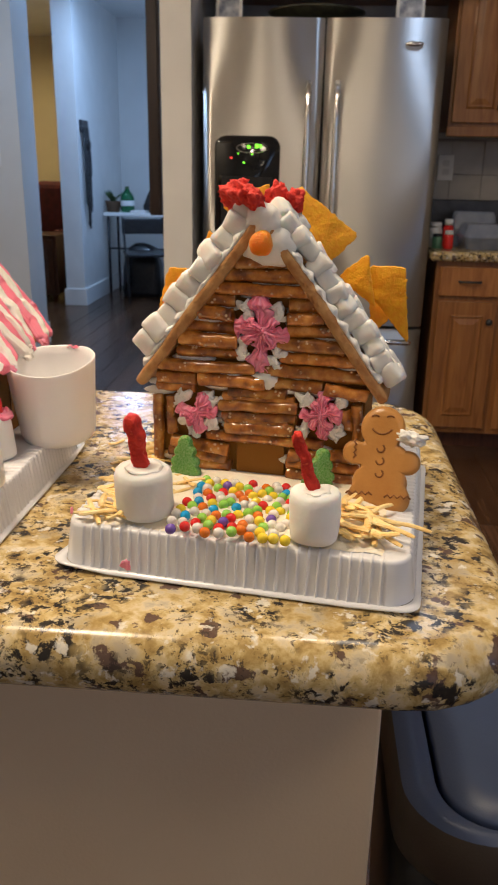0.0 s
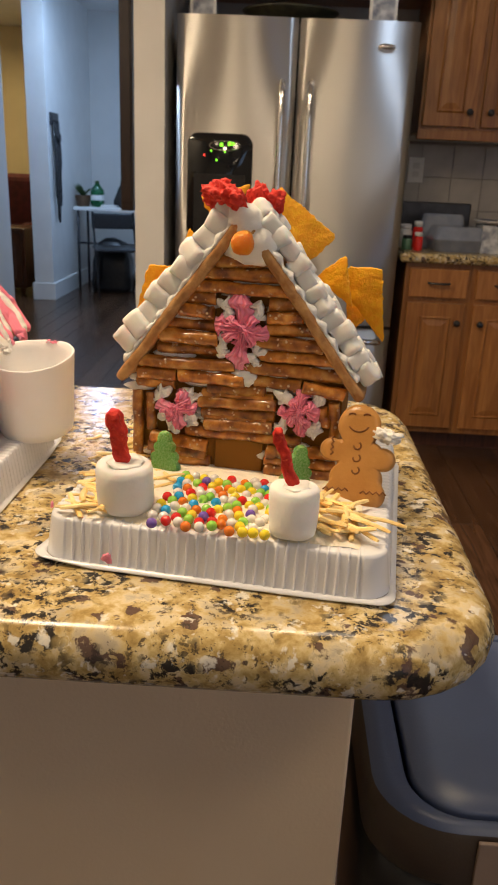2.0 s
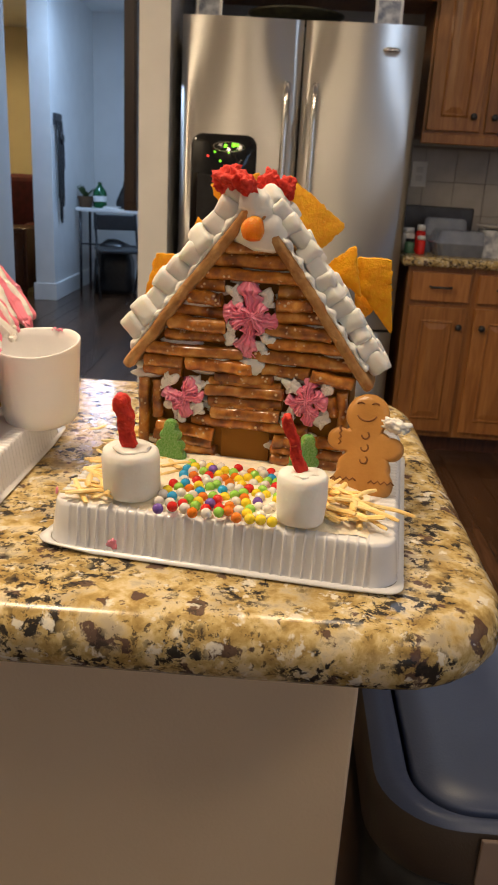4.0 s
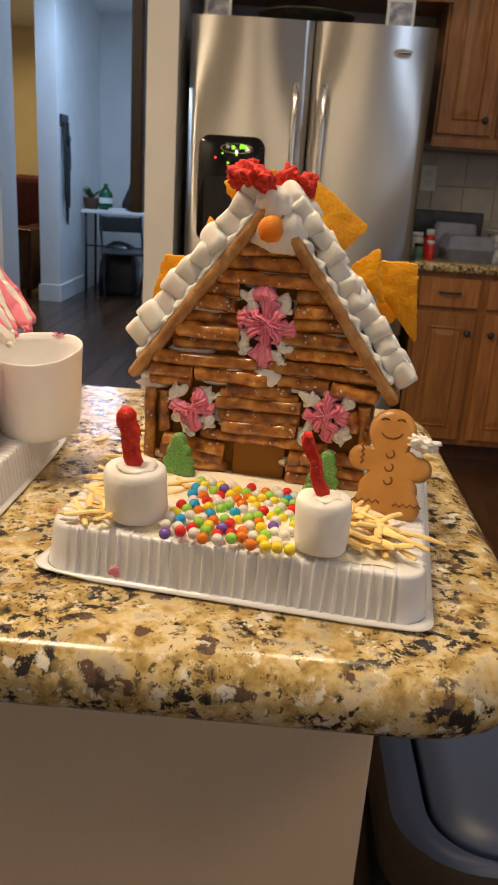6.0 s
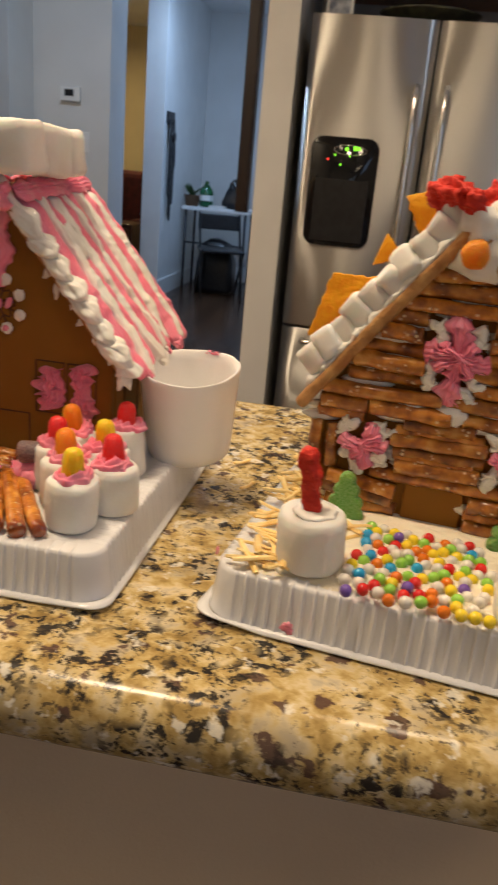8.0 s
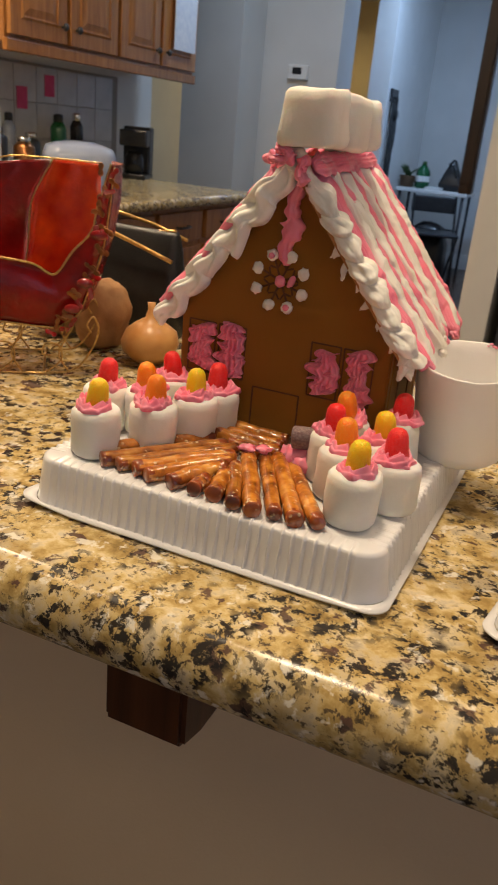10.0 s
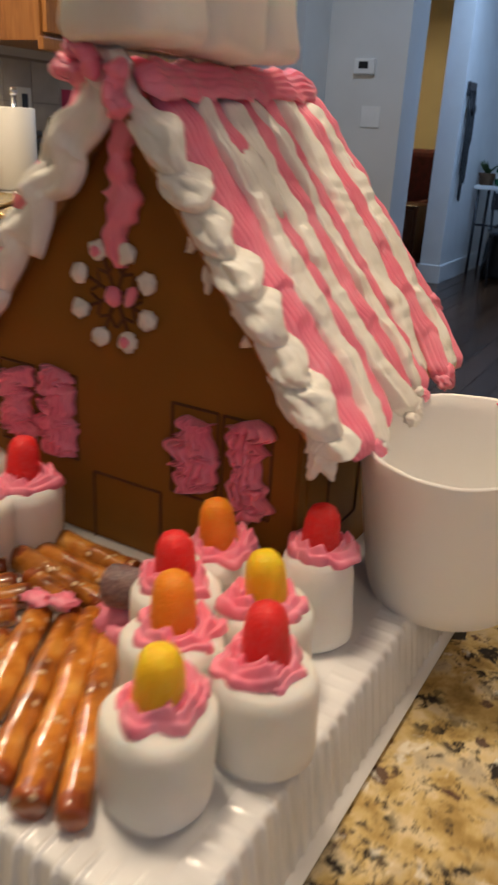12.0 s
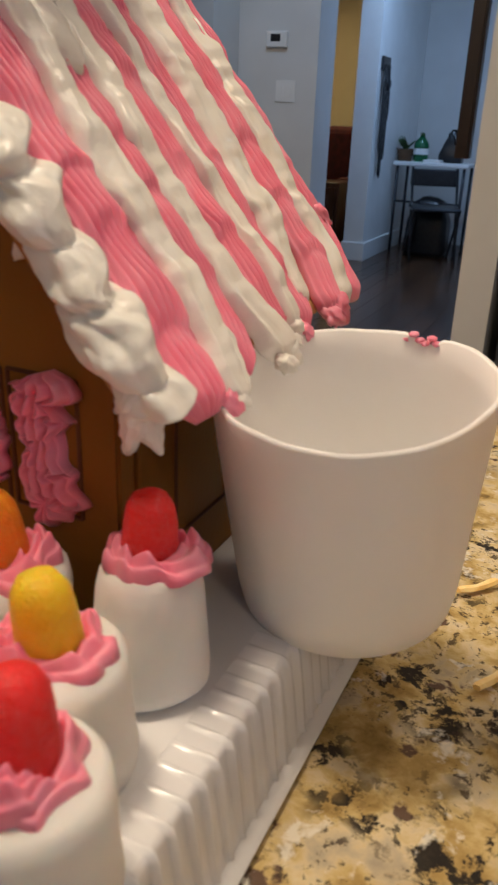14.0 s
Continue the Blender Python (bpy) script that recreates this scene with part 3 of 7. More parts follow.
counter_top("granite_worktop", -1.98, 0.147, 0.412, 0.97, 0.915, 0.046, 0.085, "polished beige granite island worktop with dark speckles")


# fridge
def bowed(x0, x1, z0, z1, y, bow, t, edge=0.012, nx=14):
    """A door panel whose front is gently curved outwards."""
    bm = bmesh.new()
    front, back = [], []
    for i in range(nx + 1):
        u = i / nx
        x = x0 + (x1 - x0) * u
        e = min(u, 1 - u) * (x1 - x0)
        roll = 0.0 if e > edge else edge - math.sqrt(max(0.0, edge * edge - (edge - e) ** 2))
        yy = y + bow * (2 * u - 1) ** 2 + roll
        front.append((x, yy))
    loop = front + [(x1, y + t), (x0, y + t)]
    add_rings(bm, [[(x, yy, z0) for x, yy in loop], [(x, yy, z1) for x, yy in loop]])
    for f in bm.faces:
        f.smooth = abs(f.normal.z) < 0.5 and f.normal.y < 0.3
    bm.normal_update()
    for f in bm.faces:
        f.smooth = f.normal.y < -0.5
    return bm


fridge = thing("fridge", pose(0, 0, 0), "stainless steel french door fridge with ice dispenser", "fridge")
part("body", box((-0.455, 3.40, 0.02), (0.462, 3.98, 1.725), 0.006), DARKGREY, fridge)
FY = 3.312
ld = part("door", bowed(-0.462, 0.006, 0.57, 1.736, FY, 0.010, 0.08, 0.005), STEEL, fridge)
rd = part("door", bowed(0.013, 0.470, 0.57, 1.736, FY, 0.010, 0.08, 0.005), STEEL, fridge)
fd = part("freezer_drawer", bowed(-0.462, 0.47, 0.08, 0.558, FY, 0.010, 0.08, 0.005), STEEL, fridge)
part("kick_plate", box((-0.45, 3.36, 0.02), (0.455, 3.4, 0.075)), BLACKPLASTIC, fridge)
for hx, dd in ((-0.046, ld), (0.064, rd)):
    pts = [(hx, FY + 0.015, 1.50), (hx, FY - 0.035, 1.505), (hx, FY - 0.05, 1.47)] + [(hx, FY - 0.052, 1.47 - 0.1 * i) for i in range(1, 8)] + [(hx, FY - 0.05, 0.68), (hx, FY - 0.035, 0.655), (hx, FY + 0.015, 0.66)]
    part("handle", tube(pts, 0.0125, n=12), CHROME, dd, "chrome bar handle")
pts = [(-0.37, FY + 0.015, 0.51), (-0.37, FY - 0.045, 0.51)] + [(-0.36 + 0.0765 * i, FY - 0.055, 0.512) for i in range(11)] + [(0.415, FY - 0.045, 0.51), (0.415, FY + 0.015, 0.51)]
part("handle", tube(pts, 0.012, n=12), CHROME, fd, "chrome bar handle")
disp = part("dispenser", smooth(add_rings(bmesh.new(), [[(-0.282 + x * k, FY - 0.004 + yy, 1.11 + z * k) for x, z in rounded_rect(0.262, 0.41, 0.045, 6)][::-1] for k, yy in ((1.0, 0.02), (1.0, -0.008), (0.97, -0.014))])), BLACKGLOSS, ld, "glossy black ice and water dispenser")
part("recess", box((-0.385, FY - 0.0215, 0.925), (-0.178, FY - 0.018, 1.16), 0.001), BLACKPLASTIC, disp)
part("control_ring", tube([(-0.262 + 0.062 * math.cos(a), FY - 0.0195, 1.268 + 0.018 * math.sin(a)) for a in [2 * math.pi * i / 32 for i in range(33)]], 0.0022, n=6), CHROME, disp)


def glow(name, colour, strength):
    m = bpy.data.materials.new(name)
    m.use_nodes = True
    b = m.node_tree.nodes["Principled BSDF"]
    b.inputs["Base Color"].default_value = (*[c * 0.3 for c in colour], 1)
    b.inputs["Emission Color"].default_value = (*colour, 1)
    b.inputs["Emission Strength"].default_value = strength
    return m


LEDGREEN, LEDRED = glow("green_led", (0.25, 1.0, 0.03), 2.2), glow("red_led", (1.0, 0.05, 0.03), 2.2)
for gx, gz, gs, mm in ((-0.276, 1.272, 0.010, LEDGREEN), (-0.243, 1.276, 0.012, LEDGREEN), (-0.228, 1.276, 0.009, LEDGREEN), (-0.318, 1.248, 0.005, LEDGREEN), (-0.262, 1.246, 0.005, LEDGREEN), (-0.295, 1.214, 0.006, LEDGREEN), (-0.345, 1.231, 0.006, LEDRED)):
    part("indicator_light", box((gx - gs * 0.6, FY - 0.0212, gz - gs * 0.6), (gx + gs * 0.6, FY - 0.0178, gz + gs * 0.6), 0.001), mm, disp)
part("badge", smooth(add_rings(bmesh.new(), [[(0.346 + 0.034 * k * math.cos(a), FY + 0.006 - yy, 1.648 + 0.010 * k * math.sin(a)) for a in [-2 * math.pi * i / 24 for i in range(24)]] for k, yy in ((1.0, 0.0), (1.0, 0.006), (0.8, 0.009))])), CHROME, rd)


# cabinets
def raised_door(x0, x1, z0, z1, y, t=0.02, border=0.055):
    """A cabinet door in the xz plane, front at y, with a raised panel."""
    bm = box((x0, y, z0), (x1, y + t, z1), 0.003)
    w, h = x1 - x0 - 2 * border, z1 - z0 - 2 * border
    cx, cz = (x0 + x1) / 2, (z0 + z1) / 2
    rings = []
    for k, d in ((0.0, -0.001), (0.008, -0.006), (0.010, -0.001), (0.016, -0.0005), (0.04, -0.006)):
        ww, hh = max(w - 2 * k, 0.01), max(h - 2 * k, 0.01)
        rings.append([(cx - ww / 2, y + d, cz - hh / 2), (cx + ww / 2, y + d, cz - hh / 2), (cx + ww / 2, y + d, cz + hh / 2), (cx - ww / 2, y + d, cz + hh / 2)])
    add_rings(bm, rings, True, False, True)
    return bm


def knob_mesh(r=0.014):
    return lathe([(0.005, 0.0), (0.005, 0.012), (r, 0.016), (r, 0.022), (r * 0.7, 0.027), (0.001, 0.028)], 16)


def base_unit(x0, x1, y, depth, top=0.84, knob_right=True, m=None):
    c = thing("base_cabinet", m if m is not None else pose(0, 0, 0), "oak base cabinet with a drawer over a raised panel door", "cabinet", "base cabinets")
    part("body", box((x0, y + 0.022, 0.085), (x1, y + depth, top), 0.002), OAK, c)
    part("toe_kick", box((x0, y + 0.09, 0.0), (x1, y + 0.11, 0.085)), DARKOAK, c)
    d = part("drawer_front", box((x0 + 0.018, y, top - 0.142), (x1 - 0.018, y + 0.02, top - 0.022), 0.004), OAK, c)
    xm = (x0 + x1) / 2
    part("handle", tube([(xm - 0.045, y, top - 0.08), (xm - 0.042, y - 0.02, top - 0.08), (xm, y - 0.025, top - 0.08), (xm + 0.042, y - 0.02, top - 0.08), (xm + 0.045, y, top - 0.08)], 0.005, n=8), DARKGREY, d, "dark metal pull")
    door = part("door", raised_door(x0 + 0.018, x1 - 0.018, 0.115, top - 0.165, y), OAK, c)
    part("knob", knob_mesh(), DARKGREY, door, "dark round knob", pose(x1 - 0.05 if knob_right else x0 + 0.05, y, top - 0.245, 90))
    return c


for i in range(4):
    base_unit(0.52 + 0.285 * i, 0.805 + 0.285 * i, 3.36, 0.62, knob_right=(i % 2 == 0))
counter_top("kitchen_worktop", 0.485, 1.9, 3.335, 4.0, 0.882, 0.04, 0.01, "polished granite worktop on the oak base cabinets")


def upper_unit(x0, x1, y, depth, z0, z1, doors=2, label="oak wall cabinet with raised panel doors", m=None):
    c = thing("wall_cabinet", m if m is not None else pose(0, 0, 0), label, "cabinet", "wall cabinets")
    part("body", box((x0, y + 0.022, z0), (x1, y + depth, z1), 0.002), OAK, c)
    part("bottom_rail", box((x0 - 0.004, y + 0.006, z0 - 0.03), (x1 + 0.004, y + 0.03, z0 + 0.012), 0.004), OAK, c)
    w = (x1 - x0) / doors
    for k in range(doors):
        d = part("door", raised_door(x0 + w * k + 0.012, x0 + w * (k + 1) - 0.012, z0 + 0.025, z1 - 0.02, y), OAK, c)
        kx = x0 + w * (k + 1) - 0.045 if k % 2 == 0 else x0 + w * k + 0.045
        part("knob", knob_mesh(), DARKGREY, d, "dark round knob", pose(kx, y, z0 + 0.085, 90))
    return c


upper_unit(0.555, 1.06, 3.66, 0.33, 1.37, 2.25)
upper_unit(1.065, 1.6, 3.66, 0.33, 1.37, 2.25)
upper_unit(-0.49, 0.55, 3.55, 0.45, 1.90, 2.3, label="oak cabinet over the fridge")


# tiled backsplash behind the right worktop
def tiled(name, m, w, h, tw, th, label):
    base = tagged(part(name, box((0, 0, 0), (w, 0.006, h)), GROUT), label, "backsplash", kind="structure")
    base.matrix_world = m
    tile = bpy.data.meshes.new("tile")
    bm = box((0.0015, -0.004, 0.0015), (tw - 0.0015, 0.004, th - 0.0015), 0.0012, 1)
    bm.to_mesh(tile)
    bm.free()
    tile.materials.append(TILE)
    for j in range(int(h / th)):
        for i in range(int(w / tw)):
            shared("tile", tile, base, pose(i * tw, 0, j * th))
    return base


tiled("backsplash_kitchen", pose(0.49, 4.012, 0.885), 1.2, 0.46, 0.15, 0.15, "beige square tile backsplash over the worktop")


# plastic trays
def tray(name, m, w, d, label):
    """A ribbed upside down kit tray: top plate, fluted side walls and a flat flange."""
    t = thing(name, m, label, "tray")
    loop = resample(rounded_rect(w, d, 0.0175, 14), 1440)
    ribs = round(loop[0][3] / 0.0068)
    count = len(loop)
    even = []
    for i, (p, nn, q, tot) in enumerate(loop):
        v = Vector((0.0, 0.0))
        for j in range(-5, 6):
            v += loop[(i + j) % count][1]
        even.append((p, v.normalized(), q, tot))
    loop = even

    def flute(f, nn):
        k = math.sin(2 * math.pi * ribs * f)
        straight = max(abs(nn.x), abs(nn.y))
        return (2.0 * max(0.0, (k - 0.70) / 0.30) ** 0.7 - 1.0) * max(0.0, min(1.0, (straight - 0.992) * 150))

    def ring(off, z, amp):
        out = []
        for p, nn, s, tot in loop:
            k = flute(s / tot, nn)
            o = off + amp * k
            out.append((p.x + nn.x * o, p.y + nn.y * o, z))
        return out
    def lip(off, z, amp, dz):
        out = []
        for p, nn, s, tot in loop:
            k = flute(s / tot, nn)
            out.append((p.x + nn.x * (off + amp * k), p.y + nn.y * (off + amp * k), z + dz * k))
        return out
    rings = [lip(-0.0135, 0.0330, 0, 0), lip(-0.0125, 0.0329, 0, 0.0002), lip(-0.0034, 0.0328, 0.0002, 0.0005), lip(-0.0016, 0.0321, 0.0007, 0.0004), ring(-0.0008, 0.0300, 0.0011), ring(0.0010, 0.018, 0.0010), ring(0.0026, 0.0050, 0.0009), ring(0.0034, 0.0030, 0.0005)]
    sides = part("side_wall", smooth(add_rings(bmesh.new(), rings, True, False, False)), TRAYPLASTIC, t)
    top = add_rings(bmesh.new(), [[(p.x - nn.x * 0.0135, p.y - nn.y * 0.0135, z) for p, nn, s, tot in loop[::6]] for z in (0.0315, 0.0330)])
    part("top_plate", top, TRAYPLASTIC, t)
    outer = resample(rounded_rect(w + 0.0145, d + 0.0145, 0.012, 10), 480)
    inner = resample(rounded_rect(w + 0.006, d + 0.006, 0.018, 10), 480)

    def curl(x, y):
        k = max(0.0, (abs(x) / (w / 2) + abs(y) / (d / 2)) - 1.75)
        return 0.012 * k * (1.0 if x * y > 0 else 0.4)
    rows = []
    for which, z in ((inner, 0.0032), (outer, 0.0022), (outer, 0.0010), (inner, 0.0004)):
        rows.append([(p.x, p.y, z + (curl(p.x, p.y) if which is outer else 0)) for p, nn, s, tot in which])
    part("flange", smooth(add_rings(bmesh.new(), rows, True, False, False)), TRAYPLASTIC, t)
    return t


Z0 = 0.9155
A1 = -8.5
# tray under the log cabin; local x along its front, y to the back
T1 = pose(-0.0535, 0.4765, Z0, 0, 0, -8.3) @ pose(0, 0.132, 0)
tray("cake_tray", T1, 0.239, 0.250, "white ribbed plastic tray under the pretzel log house")
T2 = pose(-0.3515, 0.6155, Z0, 0, 0, -0.8)
tray("cake_tray", T2, 0.239, 0.250, "white ribbed plastic tray under the pink iced house")


# pretzel log house; local origin on the tray top at the middle of the front
H1 = pose(-0.0415, 0.6135, 0.9470, 0, 0, A1)
house = thing("gingerbread_house", H1, "gingerbread house clad in pretzel logs with marshmallow eaves", "gingerbread house")
HW, SIDE, APEX, DEEP = 0.082, 0.086, 0.196, 0.094


def gable(y0, y1):
    prof = [(-HW, 0), (HW, 0), (HW, SIDE), (0, APEX - 0.006), (-HW, SIDE)]
    bm = add_rings(bmesh.new(), [[(x, y0, z) for x, z in prof], [(x, y1, z) for x, z in prof]])
    bmesh.ops.bevel(bm, geom=list(bm.edges), offset=0.0015, segments=2, affect="EDGES")
    return bm


part("front_wall", gable(0.0, 0.008), GINGER, house)
part("back_wall", gable(DEEP - 0.008, DEEP), GINGER, house)
for s in (-1, 1):
    part("side_wall", box((s * HW - (0.008 if s > 0 else 0), 0.009, 0), (s * HW + (0.008 if s < 0 else 0), DEEP - 0.009, SIDE), 0.0015), GINGER, house)
ROOF = math.atan2(0.125, 0.094)


def roof_panel(side, parent, length=0.163, y0=-0.014, y1=0.108, t=0.009, apex=0.204):
    """A rounded slab that leans from the ridge down to the eave."""
    bm = box((0, y0, -t), (length, y1, 0), 0.0035, 3)
    bmesh.ops.subdivide_edges(bm, edges=[e for e in bm.edges if e.calc_length() > 0.03], cuts=14, use_grid_fill=True)
    for v in bm.verts:
        v.co.z += 0.0012 * noise.noise(v.co * 45)
    ang = math.degrees(ROOF)
    m = pose(0.003 * side, 0, apex, 0, 0, 0) @ (pose(0, 0, 0, 0, ang, 0) if side > 0 else pose(0, 0, 0, 0, -ang, 0) @ pose(-length, 0, 0))
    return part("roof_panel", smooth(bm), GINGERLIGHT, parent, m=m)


for s in (-1, 1):
    roof_panel(s, house)
# door slab
part("door", box((-0.0185, -0.0035, 0.0), (0.0215, 0.002, 0.028), 0.001), GINGER, house, "plain gingerbread door")

PRETZELS = []


def pretzel(parent, a, b, r=0.0048, y=-0.004, mesh_seed=0):
    """One pretzel stick between two points of the front (x, z)."""
    ob = part("pretzel_stick", blunt_stick((a[0], y, a[1]), (b[0], y, b[1]), r, mesh_seed, 0.0012), PRETZEL, parent)
    PRETZELS.append(ob)
    return ob


LOGS = [
    (-21, 168, 24, 171), (-33, 159, 31, 160.5), (-36, 149, 38, 149.5), (-44, 140, -20, 140), (-48, 130, -21, 129.5), (-60, 119, -19, 118.5),
    (-64, 109.5, -17, 108.5), (-67, 98.5, -17, 99.5), (-82, 87, -3, 88.5), (21, 138.5, 43, 139.5), (20, 128.5, 48, 130), (20, 119.5, 57, 120.5),
    (13, 109.5, 65, 109), (16, 99, 75, 98.5), (1, 88.5, 82, 87), (-83, 77, -50, 77), (-84, 69.5, -52, 69.5), (-49, 77.5, 5, 78), (12, 78, 50, 77), (51, 77, 85, 73),
    (-25, 68, 22, 68.5), (-32, 57.5, 31, 59), (-30, 48.5, 30, 50), (-27, 39.5, 29, 40.5), (-43, 31.5, 52, 31), (-72, 24, -24, 19), (-75, 15, -25, 12),
    (-73, 6, -22, 5.5), (25, 20.5, 50, 21), (23, 12.5, 81, 13), (24, 5, 82, 4.5), (50, 21.5, 82, 22.5), (-30, 63, 28, 63.5), (-28, 53.5, 29, 54), (-28, 44, 24, 45),
]
for k, (x0, z0, x1, z1) in enumerate(LOGS):
    back = 0.0040 if k >= 32 else 0.0
    pretzel(house, (x0 / 1000, z0 / 1000), (x1 / 1000, z1 / 1000), 0.0053 + 0.0005 * math.sin(k * 2.3), -0.0042 + 0.0024 * math.sin(k * 2.9) + back, k * 1.7)
for k, (x0, z0, x1, z1) in enumerate(((-84, 62, -84, 5), (-72.5, 61, -72, 30), (67, 61, 71, 46), (76, 66, 80, 30), (-84, 60, -83, 6))):
    pretzel(house, (x0 / 1000, z0 / 1000), (x1 / 1000, z1 / 1000), 0.0046, -0.0035 if k < 4 else 0.006, 70 + k)


FRONT = (0, -1, 0)


def piped_window(x, z, pinks, whites, seed):
    """Crossing pink strokes with white dabs round them; numbers in millimetres from the window's middle."""
    g = None
    for k, (x0, z0, x1, z1, w) in enumerate(whites + pinks):
        white = k < len(whites)
        y = -0.0062 if white else -0.0072 - 0.0006 * (k - len(whites))
        bm = stroke((x + x0 / 1000, y, z + z0 / 1000), (x + x1 / 1000, y, z + z1 / 1000), w / 1000, 0.0036 if white else 0.0050, FRONT, seed + k * 1.3, 3.0 if w < 9 else 4.0, 0.15 if white else 0.35, deep=0.10 if white else 0.36)
        if g is None:
            g = part("icing_window", bm, ICING, house, "pink and white piped icing window")
        else:
            part("white_stroke" if white else "pink_stroke", bm, ICING if white else PINK, g)


piped_window(0.001, 0.116, [(1, 29, -2, -29, 13.5), (-21, 5, 22, 1, 11), (-12, -8, 12, 12, 7), (11, -9, -9, 13, 6)], [(-14, 24, -10, 9, 9), (11, 24, 14, 9, 10), (-17, -2, -12, -20, 9), (12, -4, 15, -18, 8), (8, -16, 13, -27, 8)], 1.0)
piped_window(-0.050, 0.049, [(3, 18, 0, -17, 10), (-16, 5, 16, -1, 8), (-9, -7, 12, 10, 6), (-13, 1, 2, -6, 5)], [(-11, 18, -13, 8, 11), (8, 18, 15, 8, 10), (-15, -4, 8, -10, 8), (8, -4, 14, -12, 10), (-8, -13, 2, -17, 7)], 4.0)
piped_window(0.050, 0.055, [(2, 19, 0, -18, 10), (-17, 3, 16, 1, 9), (-9, -9, 10, 11, 6), (-8, 11, 9, -9, 6)], [(-15, 17, -10, 7, 12), (11, 16, 16, 8, 9), (-16, -8, -11, -18, 11), (9, -8, 14, -17, 11)], 7.0)
# icing patches squeezed out between the logs
random.seed(5)
for k in range(46):
    x0, z0, x1, z1 = LOGS[k % len(LOGS)]
    t = random.random()
    px, pz = (x0 + (x1 - x0) * t) / 1000, (z0 + (z1 - z0) * t) / 1000 - 0.0052
    if pz < 0.002 or (abs(px) < 0.024 and pz < 0.03):
        continue
    part("icing_smear", lump(0.0052 + 0.003 * random.random(), 1.5 + random.random(), 0.45, 0.55, 0.3, 2.0, k * 1.3, 2), ICING, house, m=pose(px, -0.0015, pz))
part("icing_smear", lump(0.009, 1.3, 0.5, 0.8, 0.3, 2.0, 90.0), ICING, house, m=pose(0.003, -0.006, 0.080))
part("icing_smear", lump(0.0085, 1.6, 0.5, 0.5, 0.3, 2.0, 91.0), ICING, house, m=pose(-0.022, -0.005, 0.083))
# snow on the gable top and the orange gumdrop
part("gable_icing", lump(0.0160, 1.30, 0.5, 0.90, 0.25, 1.6, 3.0), ICING, house, m=pose(0.006, -0.0080, 0.1815))
part("gable_icing", lump(0.012, 1.1, 0.7, 1.1, 0.35, 1.8, 8.0), ICING, house, m=pose(0.002, -0.008, 0.199))
part("gumdrop", lathe([(0.0078, 0.0), (0.0088, 0.002), (0.0082, 0.006), (0.006, 0.0085), (0.0005, 0.0095)], 24, wob=0.2), GUMS["orange"], house, "orange gumdrop on the gable", pose(0.0020, -0.0150, 0.1835, 90, 0, 0))


def mini_mallow(seed, r=0.0072, h=0.012):
    prof = [(r * 0.80, -h / 2), (r * 0.95, -h / 2 + h * 0.05), (r, -h * 0.25), (r * 0.97, 0), (r, h * 0.25), (r * 0.95, h / 2 - h * 0.05), (r * 0.80, h / 2)]
    bm = lathe(prof, 24, wob=0.10, seed=seed)
    for v in bm.verts:
        a = math.atan2(v.co.y, v.co.x)
        f = 1 + 0.6 * (min(1 / max(abs(math.cos(a)), abs(math.sin(a))), 1.3) - 1)
        v.co.x *= f
        v.co.y *= f
    for v in bm.verts:
        v.co *= 1 + 0.05 * noise.noise(v.co * 180 + Vector((seed, 0, 0)))
    return bm


random.seed(11)
CA, SA = math.cos(ROOF), math.sin(ROOF)
for s in (-1, 1):
    pts = [(s * (0.003 + (0.004 + 0.145 * i / 90) * CA + 0.0004 * SA), -0.0085, 0.2040 - (0.004 + 0.145 * i / 90) * SA + 0.0004 * CA) for i in range(91)]
    part("icing_bed", ribbon(pts, (s * SA, 0, CA), lambda t: 0.0070 * ends(t, 0.04, 0.04, 0.4), lambda t: 0.0024 * (1 + 0.6 * math.sin(t * 60)), 2.0, 0.2, 0.4, 12.0, 3.0 + s, 20, 2.5, 1.4, tears=170.0), ICING, house, "white icing holding the marshmallows on the roof edge")
for s in (-1, 1):
    count = 13 if s > 0 else 10
    for k in range(count):
        d = (0.003 + 0.0145 * k) if s < 0 else (0.004 + 0.0120 * k)
        for row in range(2 if s > 0 else 1):
            off = 0.0072 + 0.003 * random.random()
            big = (0.98 if s < 0 else 0.90) + 0.14 * random.random()
            x = s * (0.003 + (d + 0.004 * row) * CA + off * SA)
            z = 0.2045 - (d + 0.004 * row) * SA + off * CA
            y = -0.003 + 0.014 * row + 0.004 * random.random()
            part("mini_marshmallow", mini_mallow(k + s * 20 + row * 50, (0.0084 if s < 0 else 0.0074) * big, (0.0185 if s < 0 else 0.0160) * big), MALLOW, house, m=pose(x, y, z, random.uniform(-16, 16), s * math.degrees(ROOF) + random.uniform(-12, 12) + (90 if s > 0 and random.random() < 0.3 else 0), random.uniform(-25, 25)))

def puff(seed, r, sx=1.0, sy=1.0, sz=1.0):
    bm = lump(r, sx, sy, sz, 0.55, 1.7, seed, 4)
    for v in bm.verts:
        v.co *= 1 + 0.12 * noise.noise(v.co * 260 + Vector((seed, 0, 0)))
    return bm


